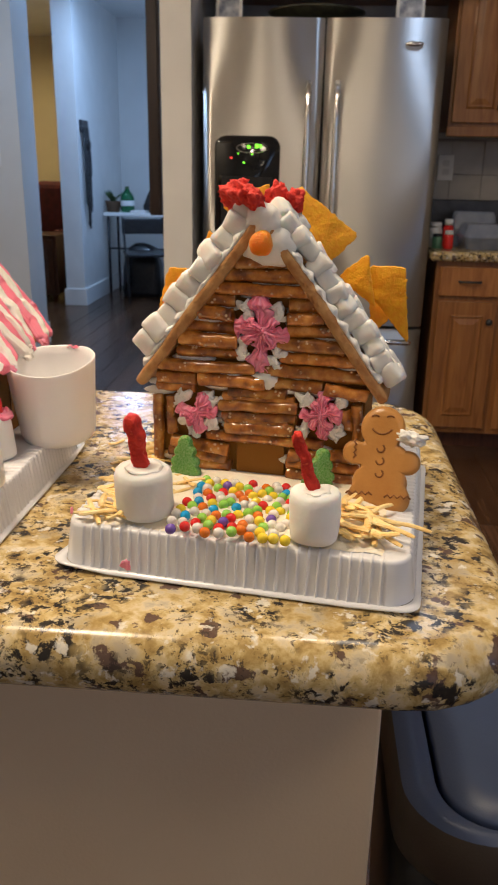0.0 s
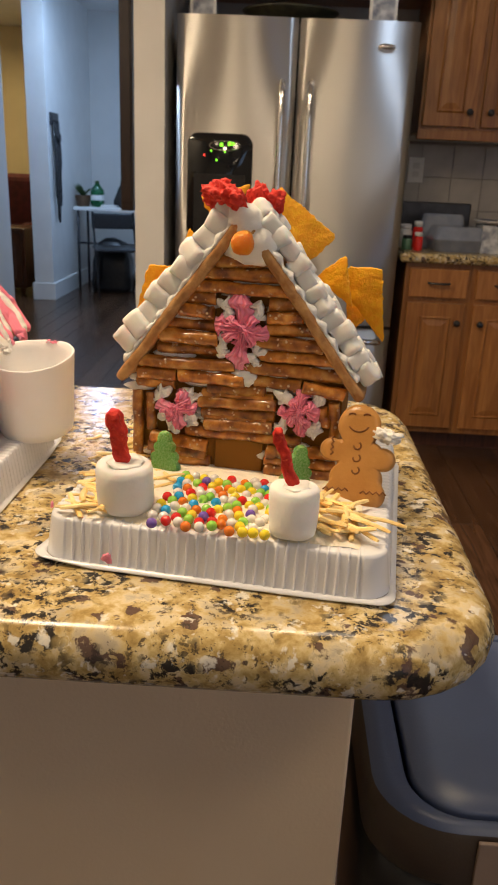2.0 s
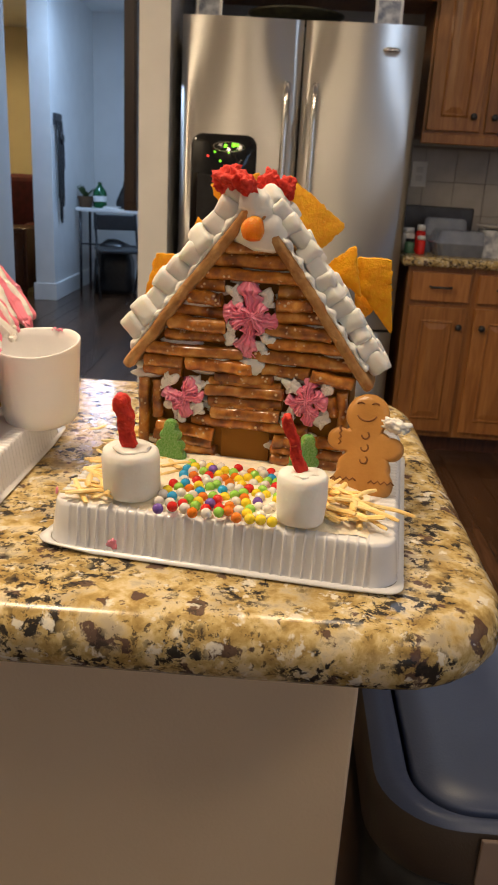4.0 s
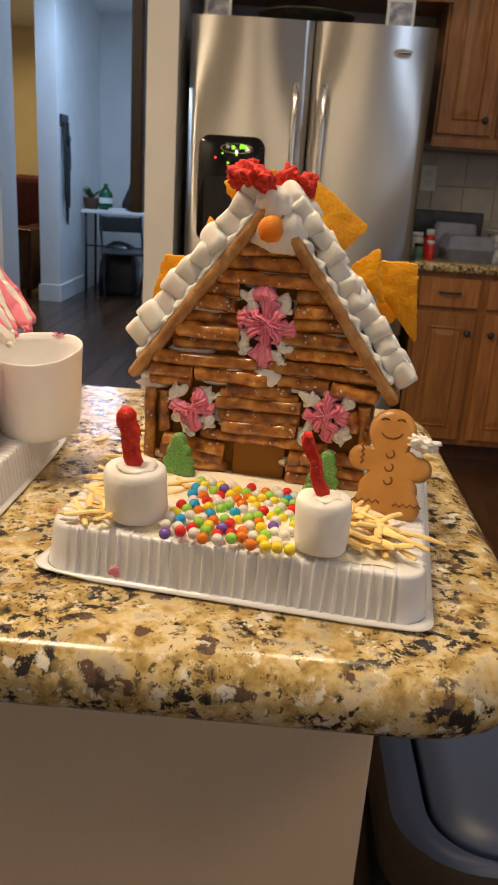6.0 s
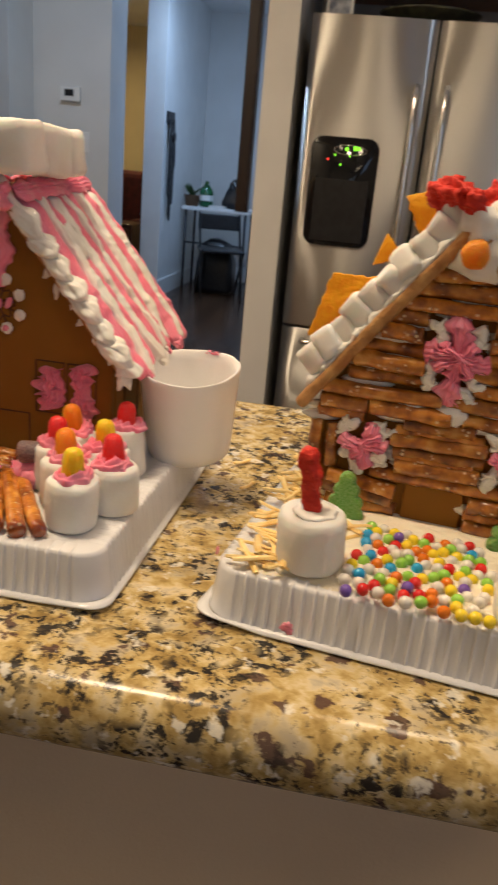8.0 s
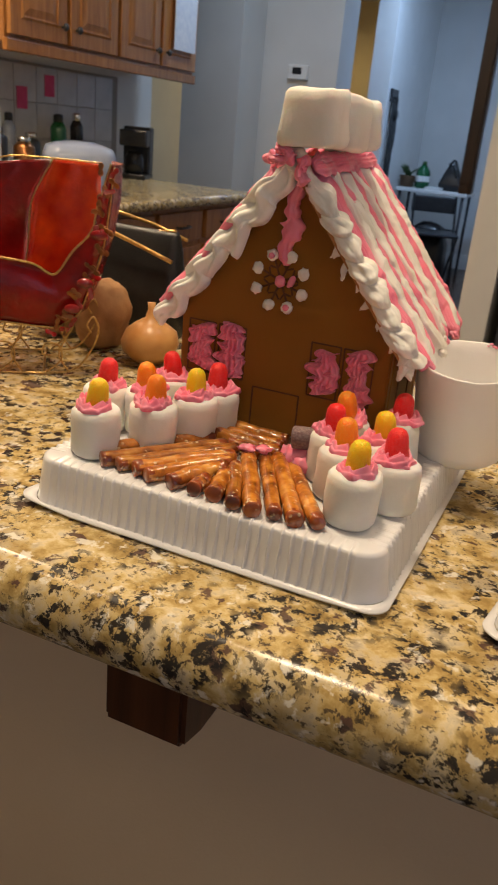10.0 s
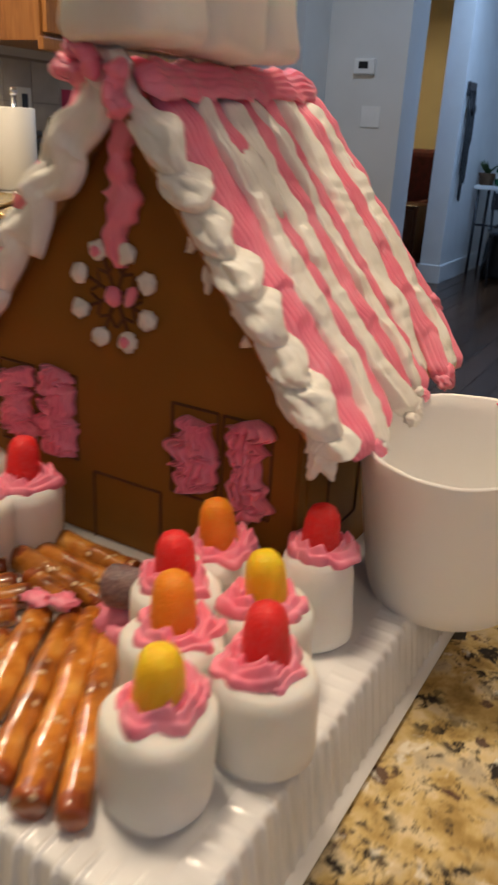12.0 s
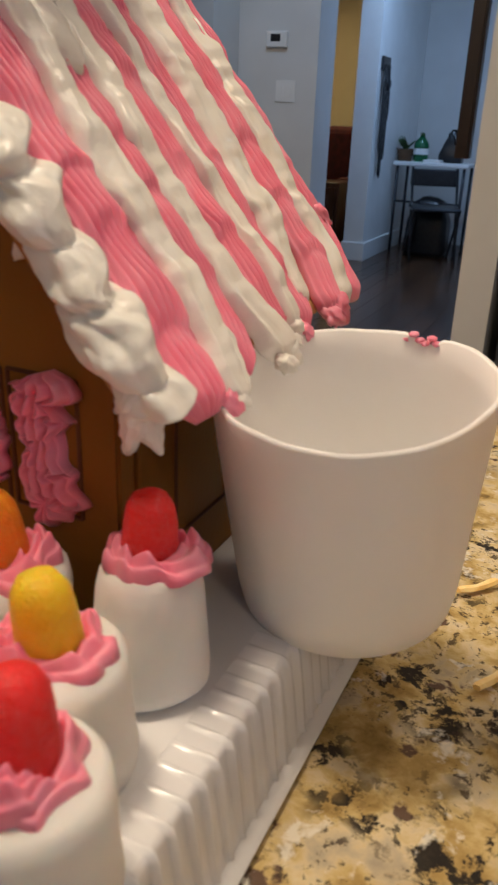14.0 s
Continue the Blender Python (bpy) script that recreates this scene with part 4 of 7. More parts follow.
for k, (x, y, z, r, sx, sz) in enumerate(((-0.022, 0.002, 0.216, 0.0095, 1.15, 1.0), (-0.013, -0.008, 0.2165, 0.0085, 1.2, 0.8), (-0.005, -0.012, 0.2135, 0.0075, 1.1, 0.9), (-0.018, 0.003, 0.222, 0.006, 0.9, 1.1), (0.007, 0.014, 0.212, 0.0085, 1.4, 0.75), (0.019, 0.016, 0.213, 0.0075, 1.1, 0.9))):
    part("red_puff", puff(k * 3.1, r, sx, 1.0, sz), REDPUFF, house, "crunchy red corn puff on the ridge", pose(x, y, z, 0, k * 20, k * 30))


def chip_mesh(corners, seed, bend=2.5):
    """A thin curved corn chip with three blunt corners (x, z); its origin is their middle."""
    cx, cz = sum(c[0] for c in corners) / 3, sum(c[1] for c in corners) / 3
    sides = []
    for i in range(3):
        (x0, z0), (x1, z1) = corners[i], corners[(i + 1) % 3]
        nx, nz = z1 - z0, x0 - x1
        length = math.hypot(nx, nz)
        dist = (nx * (x0 - cx) + nz * (z0 - cz)) / length
        sides.append((nx / length / dist, nz / length / dist))

    def rad(a):
        k = sum(max(0.0, u * math.cos(a) + v * math.sin(a)) ** 16 for u, v in sides) ** (-1 / 16)
        return k * (1 + 0.08 * noise.noise(Vector((math.cos(a) * 4 + seed, math.sin(a) * 4, 0))) + 0.07 * noise.noise(Vector((math.cos(a) * 11 + seed, math.sin(a) * 11, 0))))
    return (cx, cz), plate(rad, 0.0024, 96, 0.04, 0.0022, seed, bend)


for k, (corners, y, lean, rz) in enumerate((
    (((0.056, 0.159), (0.102, 0.161), (0.108, 0.092)), 0.088, 8, -8), (((0.012, 0.224), (0.063, 0.184), (0.024, 0.148)), 0.076, -6, 14), (((0.072, 0.172), (0.046, 0.152), (0.080, 0.128)), 0.070, 4, -14),
    (((-0.121, 0.096), (-0.105, 0.151), (-0.052, 0.150)), 0.090, 3, 6), (((-0.075, 0.160), (-0.067, 0.185), (-0.052, 0.168)), 0.086, -4, 10), (((-0.058, 0.212), (-0.014, 0.223), (-0.040, 0.178)), 0.088, 0, 6), (((0.070, 0.150), (0.104, 0.128), (0.076, 0.100)), 0.100, -4, 8))):
    (cx, cz), bm = chip_mesh(corners, k * 2.7)
    part("corn_chip", bm, CHIP, house, "orange seasoned corn chip roof tile", pose(cx, y, cz, lean, 0, rz))


# pink iced house
H2 = pose(-0.3585, 0.6285, 0.9480, 0, 0, -0.8)
cottage = thing("gingerbread_house", H2, "plain gingerbread house with pink and white striped icing roof", "gingerbread house")
WSIDE, WAPEX, WDEEP = 0.084, 0.184, 0.090


def wall2(y0, y1):
    prof = [(-HW, 0), (HW, 0), (HW, WSIDE), (0, WAPEX), (-HW, WSIDE)]
    bm = add_rings(bmesh.new(), [[(x, y0, z) for x, z in prof], [(x, y1, z) for x, z in prof]])
    bmesh.ops.bevel(bm, geom=list(bm.edges), offset=0.001, segments=2, affect="EDGES")
    return bm


part("front_wall", wall2(0.0, 0.008), GINGER, cottage)
part("back_wall", wall2(WDEEP - 0.008, WDEEP), GINGER, cottage)
for s in (-1, 1):
    part("side_wall", box((s * HW - (0.008 if s > 0 else 0), 0.009, 0), (s * HW + (0.008 if s < 0 else 0), WDEEP - 0.009, WSIDE), 0.001), GINGER, cottage)
SLOPE = math.atan2(0.1255, 0.100)
C2, S2 = math.cos(SLOPE), math.sin(SLOPE)
RIDGE = 0.1965
LIFT = 0.055  # the roof rises a little towards its back


def on_roof(side, d, y, up):
    """A point d down the slope from the ridge, raised by up."""
    up += LIFT * max(0.0, y)
    return Vector((side * (d * C2 + up * S2), y, RIDGE - d * S2 + up * C2))


for s in (-1, 1):
    bm = box((0, -0.009, -0.007), (0.154, 0.123, 0), 0.002, 2)
    for v in bm.verts:
        v.co.z += LIFT * max(0.0, v.co.y)
        v.co.x += 0.0012 * noise.noise(Vector((v.co.y * 90, s, 0)))
    ang = math.degrees(SLOPE)
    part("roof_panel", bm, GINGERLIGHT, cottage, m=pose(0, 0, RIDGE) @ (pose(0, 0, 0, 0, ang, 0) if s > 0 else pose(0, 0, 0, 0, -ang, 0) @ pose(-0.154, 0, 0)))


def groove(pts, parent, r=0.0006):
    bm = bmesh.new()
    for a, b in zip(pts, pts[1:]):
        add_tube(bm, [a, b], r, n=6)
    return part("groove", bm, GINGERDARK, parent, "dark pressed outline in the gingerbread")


def frame_lines(x0, x1, z0, z1, y=-0.0002):
    return [(x0, y, z0), (x0, y, z1), (x1, y, z1), (x1, y, z0), (x0, y, z0)]


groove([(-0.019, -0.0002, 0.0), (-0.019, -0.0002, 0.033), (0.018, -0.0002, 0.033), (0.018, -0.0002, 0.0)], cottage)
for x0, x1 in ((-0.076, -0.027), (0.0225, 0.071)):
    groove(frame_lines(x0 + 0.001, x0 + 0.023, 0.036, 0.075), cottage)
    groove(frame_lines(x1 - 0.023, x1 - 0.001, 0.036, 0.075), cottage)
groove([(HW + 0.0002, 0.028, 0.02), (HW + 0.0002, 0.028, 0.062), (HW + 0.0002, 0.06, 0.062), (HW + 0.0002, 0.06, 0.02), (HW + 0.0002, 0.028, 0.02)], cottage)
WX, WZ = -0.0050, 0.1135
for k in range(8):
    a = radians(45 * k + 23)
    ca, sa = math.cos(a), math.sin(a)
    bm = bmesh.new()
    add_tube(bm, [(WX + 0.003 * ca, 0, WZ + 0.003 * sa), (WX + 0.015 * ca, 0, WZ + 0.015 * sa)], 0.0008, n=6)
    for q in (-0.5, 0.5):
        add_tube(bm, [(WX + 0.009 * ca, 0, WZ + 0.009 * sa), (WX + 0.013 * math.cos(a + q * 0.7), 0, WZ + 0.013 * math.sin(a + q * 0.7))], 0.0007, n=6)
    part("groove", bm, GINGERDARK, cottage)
    b2 = rough(lump(0.0042, 1, 0.6, 1, 0.25, 1.8, k, 3), 0.0006, 300, k)
    if k in (2, 6):
        part("icing_dot", lump(0.0024, 1, 0.6, 1, 0.3, 2.0, k + 40.0, 2), PINK, cottage, "pink icing dot", pose(WX + 0.0185 * ca, -0.0042, WZ + 0.0185 * sa))
    part("icing_dot", b2, ICING, cottage, "white icing dot", pose(WX + 0.0188 * ca, -0.002, WZ + 0.0188 * sa))
part("icing_dot", lump(0.0042, 1, 0.6, 1, 0.2, 1.5, 20.0, 2), PINK, cottage, "pink icing dot", pose(WX, -0.002, WZ))
part("icing_dot", lump(0.0032, 0.8, 0.6, 1.5, 0.2, 1.5, 21.0, 2), PINK, cottage, "pink icing dot", pose(WX + 0.0085, -0.0015, WZ + 0.001, 0, 25))


def shutter(x0, z0, x1, z1, seed):
    """A ruffled ribbon of ridged pink icing that fills one window pane."""
    n = 130
    cx, w = (x0 + x1) / 2, (x1 - x0)
    pts = [(cx + 0.0008 * math.sin(i * 0.12 + seed), -0.0004, z1 + (z0 - z1) * i / n) for i in range(n + 1)]
    bm = ribbon(pts, (0, -1, 0), lambda t: w * 0.92 * (0.9 + 0.12 * math.sin(t * 9 + seed)) * ends(t, 0.06, 0.05, 0.5), lambda t: 0.0058 * ends(t, 0.06, 0.06, 0.5), 5.0, 0.52, 0.22, 5.0 + math.sin(seed), seed, 60, 4.0, 0.80, 0.25, tears=380.0)
    return part("icing_window", bm, PINK, cottage, "ridged pink icing window pane")


for k, (x0, z0, x1, z1) in enumerate(((-0.074, 0.040, -0.0525, 0.073), (-0.050, 0.036, -0.026, 0.077), (0.024, 0.039, 0.0465, 0.071), (0.0505, 0.040, 0.0695, 0.076))):
    shutter(x0, z0, x1, z1, k * 2.1)
part("icing_window", star_icing(0.0078, 0.0060, 3.0), PINK, cottage, "pleated pink icing at the pane's foot", pose(0.0610, -0.001, 0.0405, 90, 0, 0))
# pink drip under the gable
pts = [(0.002 - 0.005 * i / 50 + 0.0016 * math.sin(i * 0.27), -0.0006, 0.190 - 0.0013 * i) for i in range(51)]
part("icing_drip", ribbon(pts, (0, -1, 0), lambda t: (0.0118 + 0.003 * math.sin(t * 13)) * ends(t, 0.05, 0.12, 0.4), lambda t: 0.0055 * ends(t, 0.1, 0.2, 0.4), 2.0, 0.18, 0.25, 4.0, 4.0, 30, 2.5, 0.70, tears=190.0), PINK, cottage, "pink icing drip below the gable")


def along(line, d):
    """The value at d on a line of (d, value) knots, eased between them."""
    for (a, u), (b, v) in zip(line, line[1:]):
        if d <= b:
            k = min(1.0, max(0.0, (d - a) / (b - a)))
            k = k * k * (3 - 2 * k)
            return u + (v - u) * k
    return line[-1][1]


def smear(side, line, widths, height, seed, d0, d1):
    """A thick flat-topped band of spread icing with a lobed, ragged rim."""
    n, m = 170, 30
    nrm = on_roof(side, 0, 0, 1.0) - on_roof(side, 0, 0, 0.0)
    rings = []
    for i in range(n + 1):
        t = i / n
        d = d0 + (d1 - d0) * t
        e = ends(t, 0.05, 0.035, 0.35)
        w = 0.5 * along(widths, d) * e
        h = height * (0.85 + 0.35 * noise.noise(Vector((d * 55, seed, 2))) + 0.12 * noise.noise(Vector((d * 190, seed, 7)))) * e
        y0 = along(line, d) + 0.0010 * noise.noise(Vector((d * 60, seed, 5)))
        ring = []
        for k in range(m + 1):
            th = math.pi * k / m
            cx, sz = math.cos(th), math.sin(th)
            x = math.copysign(abs(cx) ** 0.55, cx)
            rim = abs(x) ** 3 * (0.34 * noise.noise(Vector((d * 58, seed + (9 if x > 0 else 0), 1))) + 0.17 * noise.noise(Vector((d * 165, seed + (9 if x > 0 else 0), 4))))
            up = h * (sz ** 0.62) * (1 + 0.22 * noise.noise(Vector((x * 2.6 + seed, d * 34, 3))) + 0.16 * x * math.sin(d * 150 + seed))
            up += 0.0005 * sz * noise.noise(Vector((x * 5, d * 210, seed)))
            ring.append(on_roof(side, d + 0.0016 * (1 - x * x) * (1 if i > n * 0.97 else 0), y0 + w * (x + rim), 0.0004 + up))
        ring.append(on_roof(side, d, y0 - w * 0.85, -0.0010))
        ring.append(on_roof(side, d, y0 + w * 0.85, -0.0010))
        rings.append(ring)
    bm = add_rings(bmesh.new(), rings)
    bmesh.ops.recalc_face_normals(bm, faces=bm.faces[:])
    return part("icing_stripe", smooth(bm), ICING, cottage, "white spread icing stripe")


def comb(side, line, width, height, seed, d0, d1, up=0.0005, ridges=7.0):
    """A ridged pink line of icing from the ridge down to the eave."""
    n = 150
    pts = []
    for i in range(n + 1):
        d = d0 + (d1 - d0) * i / n
        pts.append(on_roof(side, d, along(line, d) + 0.0012 * noise.noise(Vector((d * 45, seed, 0))), up))
    nrm = on_roof(side, 0, 0, 1.0) - on_roof(side, 0, 0, 0.0)
    wide = lambda t: width * (1 + 0.22 * noise.noise(Vector((t * 8, seed * 1.7, 1)))) * ends(t, 0.05, 0.04, 0.5)
    tall = lambda t: height * (1 + 0.30 * noise.noise(Vector((t * 11, seed, 8)))) * ends(t, 0.05, 0.03, 0.4)
    return part("icing_stripe", ribbon(pts, nrm, wide, tall, ridges, 0.34, 0.22, 6.0, seed, 56, 3.2, 0.26, 0.3), PINK, cottage, "ridged pink piped icing stripe")


PINKS = (
    (((0.0, 0.012), (0.10, 0.0105), (0.13, 0.0115), (0.166, 0.0080)), 0.0195, 0.0056, 0.164),
    (((0.0, 0.034), (0.06, 0.0380), (0.13, 0.0370), (0.166, 0.0310)), 0.0130, 0.0044, 0.160),
    (((0.0, 0.058), (0.08, 0.0590), (0.13, 0.0590), (0.166, 0.0610)), 0.0145, 0.0044, 0.154),
    (((0.0, 0.077), (0.08, 0.0770), (0.13, 0.0770), (0.166, 0.0740)), 0.0120, 0.0042, 0.157),
    (((0.0, 0.101), (0.08, 0.1040), (0.13, 0.1020), (0.166, 0.0940)), 0.0150, 0.0056, 0.158),
    (((0.0, 0.120), (0.08, 0.1235), (0.13, 0.1225), (0.166, 0.1160)), 0.0110, 0.0048, 0.157))
WHITES = (
    (((0.0, 0.026), (0.06, 0.0280), (0.10, 0.0260), (0.125, 0.0285), (0.145, 0.0245), (0.166, 0.0230)), ((0.0, 0.010), (0.06, 0.0100), (0.10, 0.0145), (0.125, 0.0130), (0.142, 0.0110), (0.153, 0.0155), (0.166, 0.012)), 0.0068, 0.165),
    (((0.0, 0.046), (0.05, 0.0490), (0.10, 0.0455), (0.13, 0.0475), (0.166, 0.0535)), ((0.0, 0.012), (0.06, 0.0120), (0.10, 0.0110), (0.145, 0.0125), (0.166, 0.0160)), 0.0066, 0.161),
    (((0.0, 0.067), (0.06, 0.0680), (0.11, 0.0685), (0.166, 0.0670)), ((0.0, 0.009), (0.10, 0.0090), (0.166, 0.0060)), 0.0062, 0.155),
    (((0.0, 0.090), (0.06, 0.0905), (0.11, 0.0880), (0.15, 0.0805)), ((0.0, 0.013), (0.06, 0.0165), (0.11, 0.0155), (0.15, 0.0080)), 0.0064, 0.150),
    (((0.0, 0.112), (0.06, 0.1155), (0.12, 0.1145), (0.166, 0.1070)), ((0.0, 0.011), (0.08, 0.0135), (0.166, 0.0115)), 0.0066, 0.156))
for side in (1, -1):
    for k, (line, w, hgt, d1) in enumerate(PINKS):
        comb(side, line, w, hgt, k * 3.3 + side * 50, 0.008, d1)
    for k, (line, widths, hgt, d1) in enumerate(WHITES):
        smear(side, line, widths, hgt, k * 4.7 + side * 31, 0.010 + 0.004 * math.sin(k * 2.0), d1)
# a low pink coat in the dips beside the first white stripe
comb(1, ((0.0, 0.022), (0.10, 0.0205), (0.166, 0.0180)), 0.014, 0.0024, 91.0, 0.02, 0.158, 0.0002, 3.0)
# a pale smear across the second and third white stripe
random.seed(19)
part("icing_smear", lump(0.0095, 1.9, 0.75, 0.28, 0.35, 1.8, 3.0), ICING, cottage, m=Matrix.Translation(on_roof(1, 0.052, 0.038, 0.0036)) @ pose(0, 0, 0, 0, math.degrees(SLOPE), 0))
# torn ends of the stripes
for k, (d, y, r, mt) in enumerate(((0.161, 0.055, 0.0036, ICING), (0.159, 0.0600, 0.0030, ICING), (0.163, 0.050, 0.0030, ICING), (0.164, 0.021, 0.0030, ICING), (0.164, 0.017, 0.0030, PINK), (0.157, 0.099, 0.0046, PINK), (0.158, 0.093, 0.0036, PINK), (0.124, 0.1255, 0.0040, PINK), (0.155, 0.0670, 0.0024, ICING), (0.158, 0.0715, 0.0024, PINK))):
    part("icing_tip", rough(lump(r, 1.1, 1.15, 0.75, 0.55, 2.2, k * 3.0, 3), 0.0011, 260, k), mt, cottage, "torn end of an icing stripe", Matrix.Translation(on_roof(1, d, y, 0.0028)) @ pose(0, 0, 0, 0, math.degrees(SLOPE) + random.uniform(-14, 14), 0))


def shell(length, width, seed, twist=1.3):
    """One drawn-out lick of icing along -z, fat at the top and ragged at its tip."""
    bm = bmesh.new()
    n = 30
    pts = [(0.0022 * math.sin(2.4 * i / n + seed), -0.0016 * math.sin(math.pi * i / n), -length * i / n) for i in range(n + 1)]
    prof = lambda t: width * 0.5 * max(0.06, math.sin(math.pi * min(1.0, (0.13 + 0.87 * t)) ** 0.70) ** 0.70)
    add_tube(bm, pts, prof, n=48, lobes=8, lobe=0.10, twist=twist, flat=0.70, jitter=0.0, seed=seed, up=(0, -1, 0))
    rough(bm, 0.0016, 110, seed * 7)
    rough(bm, 0.0005, 300, seed)
    return smooth(bm)


def swirl_rope():
    """A rope of overlapping slanted swirls piped down the eave edge."""
    n, m = 620, 72
    first, step = 0.022, 0.0178
    axis = (on_roof(1, 1.0, 0, 0) - on_roof(1, 0, 0, 0)).normalized()
    nrm = (on_roof(1, 0, 0, 1.0) - on_roof(1, 0, 0, 0)).normalized()
    rings = []
    for i in range(n + 1):
        t = i / n
        d = -0.006 + 0.163 * t
        ph = (d - first) / step + 0.45 * noise.noise(Vector((d * 34, 3, 0)))
        if d < first:
            f, swell, lead = 0.4, 0.58 + 0.10 * math.sin(t * 40), 0.3
        else:
            f = ph - math.floor(ph)
            lobe = math.sin(math.pi * f ** 0.62) ** 0.75
            low = 0.50 + 0.30 * t
            swell, lead = low + (1.08 - low) * lobe, 1.0
        swell *= ends(t, 0.02, 0.025, 0.25)
        r = 0.0082 * swell * (1 + 0.10 * math.sin(math.floor(ph) * 2.3))
        y0 = -0.0062 + 0.0014 * math.sin(2 * math.pi * ph) * lead
        up0 = -0.0008 + 0.0022 * swell
        ring = []
        for k in range(m):
            th = 2 * math.pi * k / m
            groove_wave = abs(math.cos(2.5 * th + 1.9 * f * lead + 1.6 * noise.noise(Vector((ph, 0, 4)))))
            rr = r * (0.90 + 0.14 * groove_wave)
            rr *= 1 + 0.13 * noise.noise(Vector((math.cos(th) * 1.3 + 5 * math.floor(ph), math.sin(th) * 1.3, f * 2.2)))
            rr += 0.0006 * noise.noise(Vector((math.cos(th) * 4, math.sin(th) * 4, d * 230)))
            a, b = math.cos(th), math.sin(th)
            slant = 0.0085 * lead * (r / 0.0088) * (0.75 * b - 0.5 * a)
            ring.append(on_roof(1, d, y0, up0) + Vector((0, 1, 0)) * (a * rr * 0.95) + nrm * (b * rr * 0.92) + axis * slant)
        rings.append(ring)
    bm = add_rings(bmesh.new(), rings)
    bmesh.ops.recalc_face_normals(bm, faces=bm.faces[:])
    return smooth(bm)


part("icing_border", swirl_rope(), ICING, cottage, "white icing swirls piped along the eave edge")
for k, (d, up, ln, w) in enumerate(((0.060, -0.0035, 0.013, 0.0040), (0.066, -0.0038, 0.010, 0.0030), (0.078, -0.0035, 0.014, 0.0046), (0.090, -0.0035, 0.010, 0.0035), (0.104, -0.0035, 0.012, 0.0040), (0.122, -0.0032, 0.009, 0.0040), (0.136, -0.0030, 0.010, 0.0045))):
    p = on_roof(1, d, 0, up)
    part("icing_wisp", shell(ln, w, k * 2.0, 0.5), ICING, cottage, "ragged lick of icing below the eave edge", pose(p.x, -0.0016, p.z, 0, 28, 0))
for k, (d, dy, ln, w, turn) in enumerate(((0.149, -0.007, 0.018, 0.0100, 8), (0.154, -0.005, 0.013, 0.0075, 2), (0.146, -0.009, 0.011, 0.0065, 16))):
    p = on_roof(1, d, dy, 0.001)
    part("icing_tip", shell(ln, w, 77.0 + 3 * k, 0.6), ICING, cottage, "drooping ragged icing tip", pose(*p, 0, turn, 0))
# smeared rope of icing on the other eave edge
pts = []
for i in range(141):
    d = -0.004 + 0.166 * i / 140
    pts.append(on_roof(-1, d, -0.0045 + 0.0012 * math.sin(d * 190), -0.003 + 0.0014 * math.sin(d * 260)))
part("icing_border", ribbon(pts, (-0.42, -0.88, 0.22), lambda t: 0.0235 * (1 + 0.16 * math.sin(t * 31)) * (1 - 0.35 * t * t) * ends(t, 0.04, 0.10, 0.3), lambda t: 0.0105 * ends(t, 0.05, 0.08, 0.3), 2.6, 0.26, 0.42, 7.0, 12.0, 34, 2.2, 0.35, 0.8), ICING, cottage, "smeared white icing border on the eave edge")
pts = [on_roof(-1, 0.012 + 0.138 * i / 90, -0.004 + 0.0012 * math.sin(i * 0.3), 0.0045) for i in range(91)]
part("icing_stripe", ribbon(pts, (-0.7, -0.4, 0.6), lambda t: 0.010 * ends(t, 0.1, 0.1, 0.2) * (1 + 0.5 * math.sin(t * 23)), lambda t: 0.005, 3.0, 0.3, 0.3, 6.0, 33.0, 20, 2.5, 0.4), PINK, cottage, "pink piped icing stripe")
# pink collar and the marshmallow chimney
for side in (-1, 1):
    n = 90
    pts = [(side * (0.0130 + 0.0016 * math.sin(i * 0.21)), -0.008 + 0.132 * i / n, RIDGE - 0.0050 + LIFT * 0.132 * i / n * 0.9) for i in range(n + 1)]
    part("icing_collar", ribbon(pts, (side * 0.76, 0, 0.64), lambda t: 0.0165 * ends(t, 0.05, 0.05, 0.5), lambda t: 0.0030 * (1 + 0.25 * math.sin(t * 37)) * ends(t, 0.05, 0.05, 0.4), 5.0, 0.30, 0.25, 7.0, 5.0 + side, 34, 2.8, 0.55), PINK, cottage, "pink icing collar below the chimney")
for k, (a, b, w) in enumerate((((-0.017, -0.0135, 0.1965), (-0.005, -0.0145, 0.1905), 0.0080), ((-0.011, -0.0150, 0.2010), (0.003, -0.0160, 0.1955), 0.0068), ((0.006, -0.0125, 0.1965), (0.009, -0.0125, 0.1790), 0.0080))):
    part("icing_dab", stroke(a, b, w, 0.0060, FRONT, k * 2.0, 2.0, 0.15, 0.15, deep=0.2), PINK, cottage)


def jumbo(r, h, seed, square=0.0):
    """A jumbo marshmallow standing on z = 0."""
    prof = [(r * 0.6, 0.0), (r * 0.86, 0.0006), (r * 0.965, 0.0026), (r * 1.0, h * 0.18), (r * 0.985, h * 0.5), (r * 0.99, h * 0.8), (r * 0.955, h * 0.93), (r * 0.86, h * 0.985), (r * 0.6, h)]
    bm = lathe(prof, 40, wob=0.05, seed=seed)
    for v in bm.verts:
        if square:
            a = math.atan2(v.co.y, v.co.x)
            k = 1 / max(abs(math.cos(a)), abs(math.sin(a)))
            f = 1 + square * (min(k, 1.32) - 1)
            v.co.x *= f
            v.co.y *= f
        v.co += v.co.normalized() * 0.0017 * noise.noise(v.co * 60 + Vector((seed, 0, 0)))
    return bm


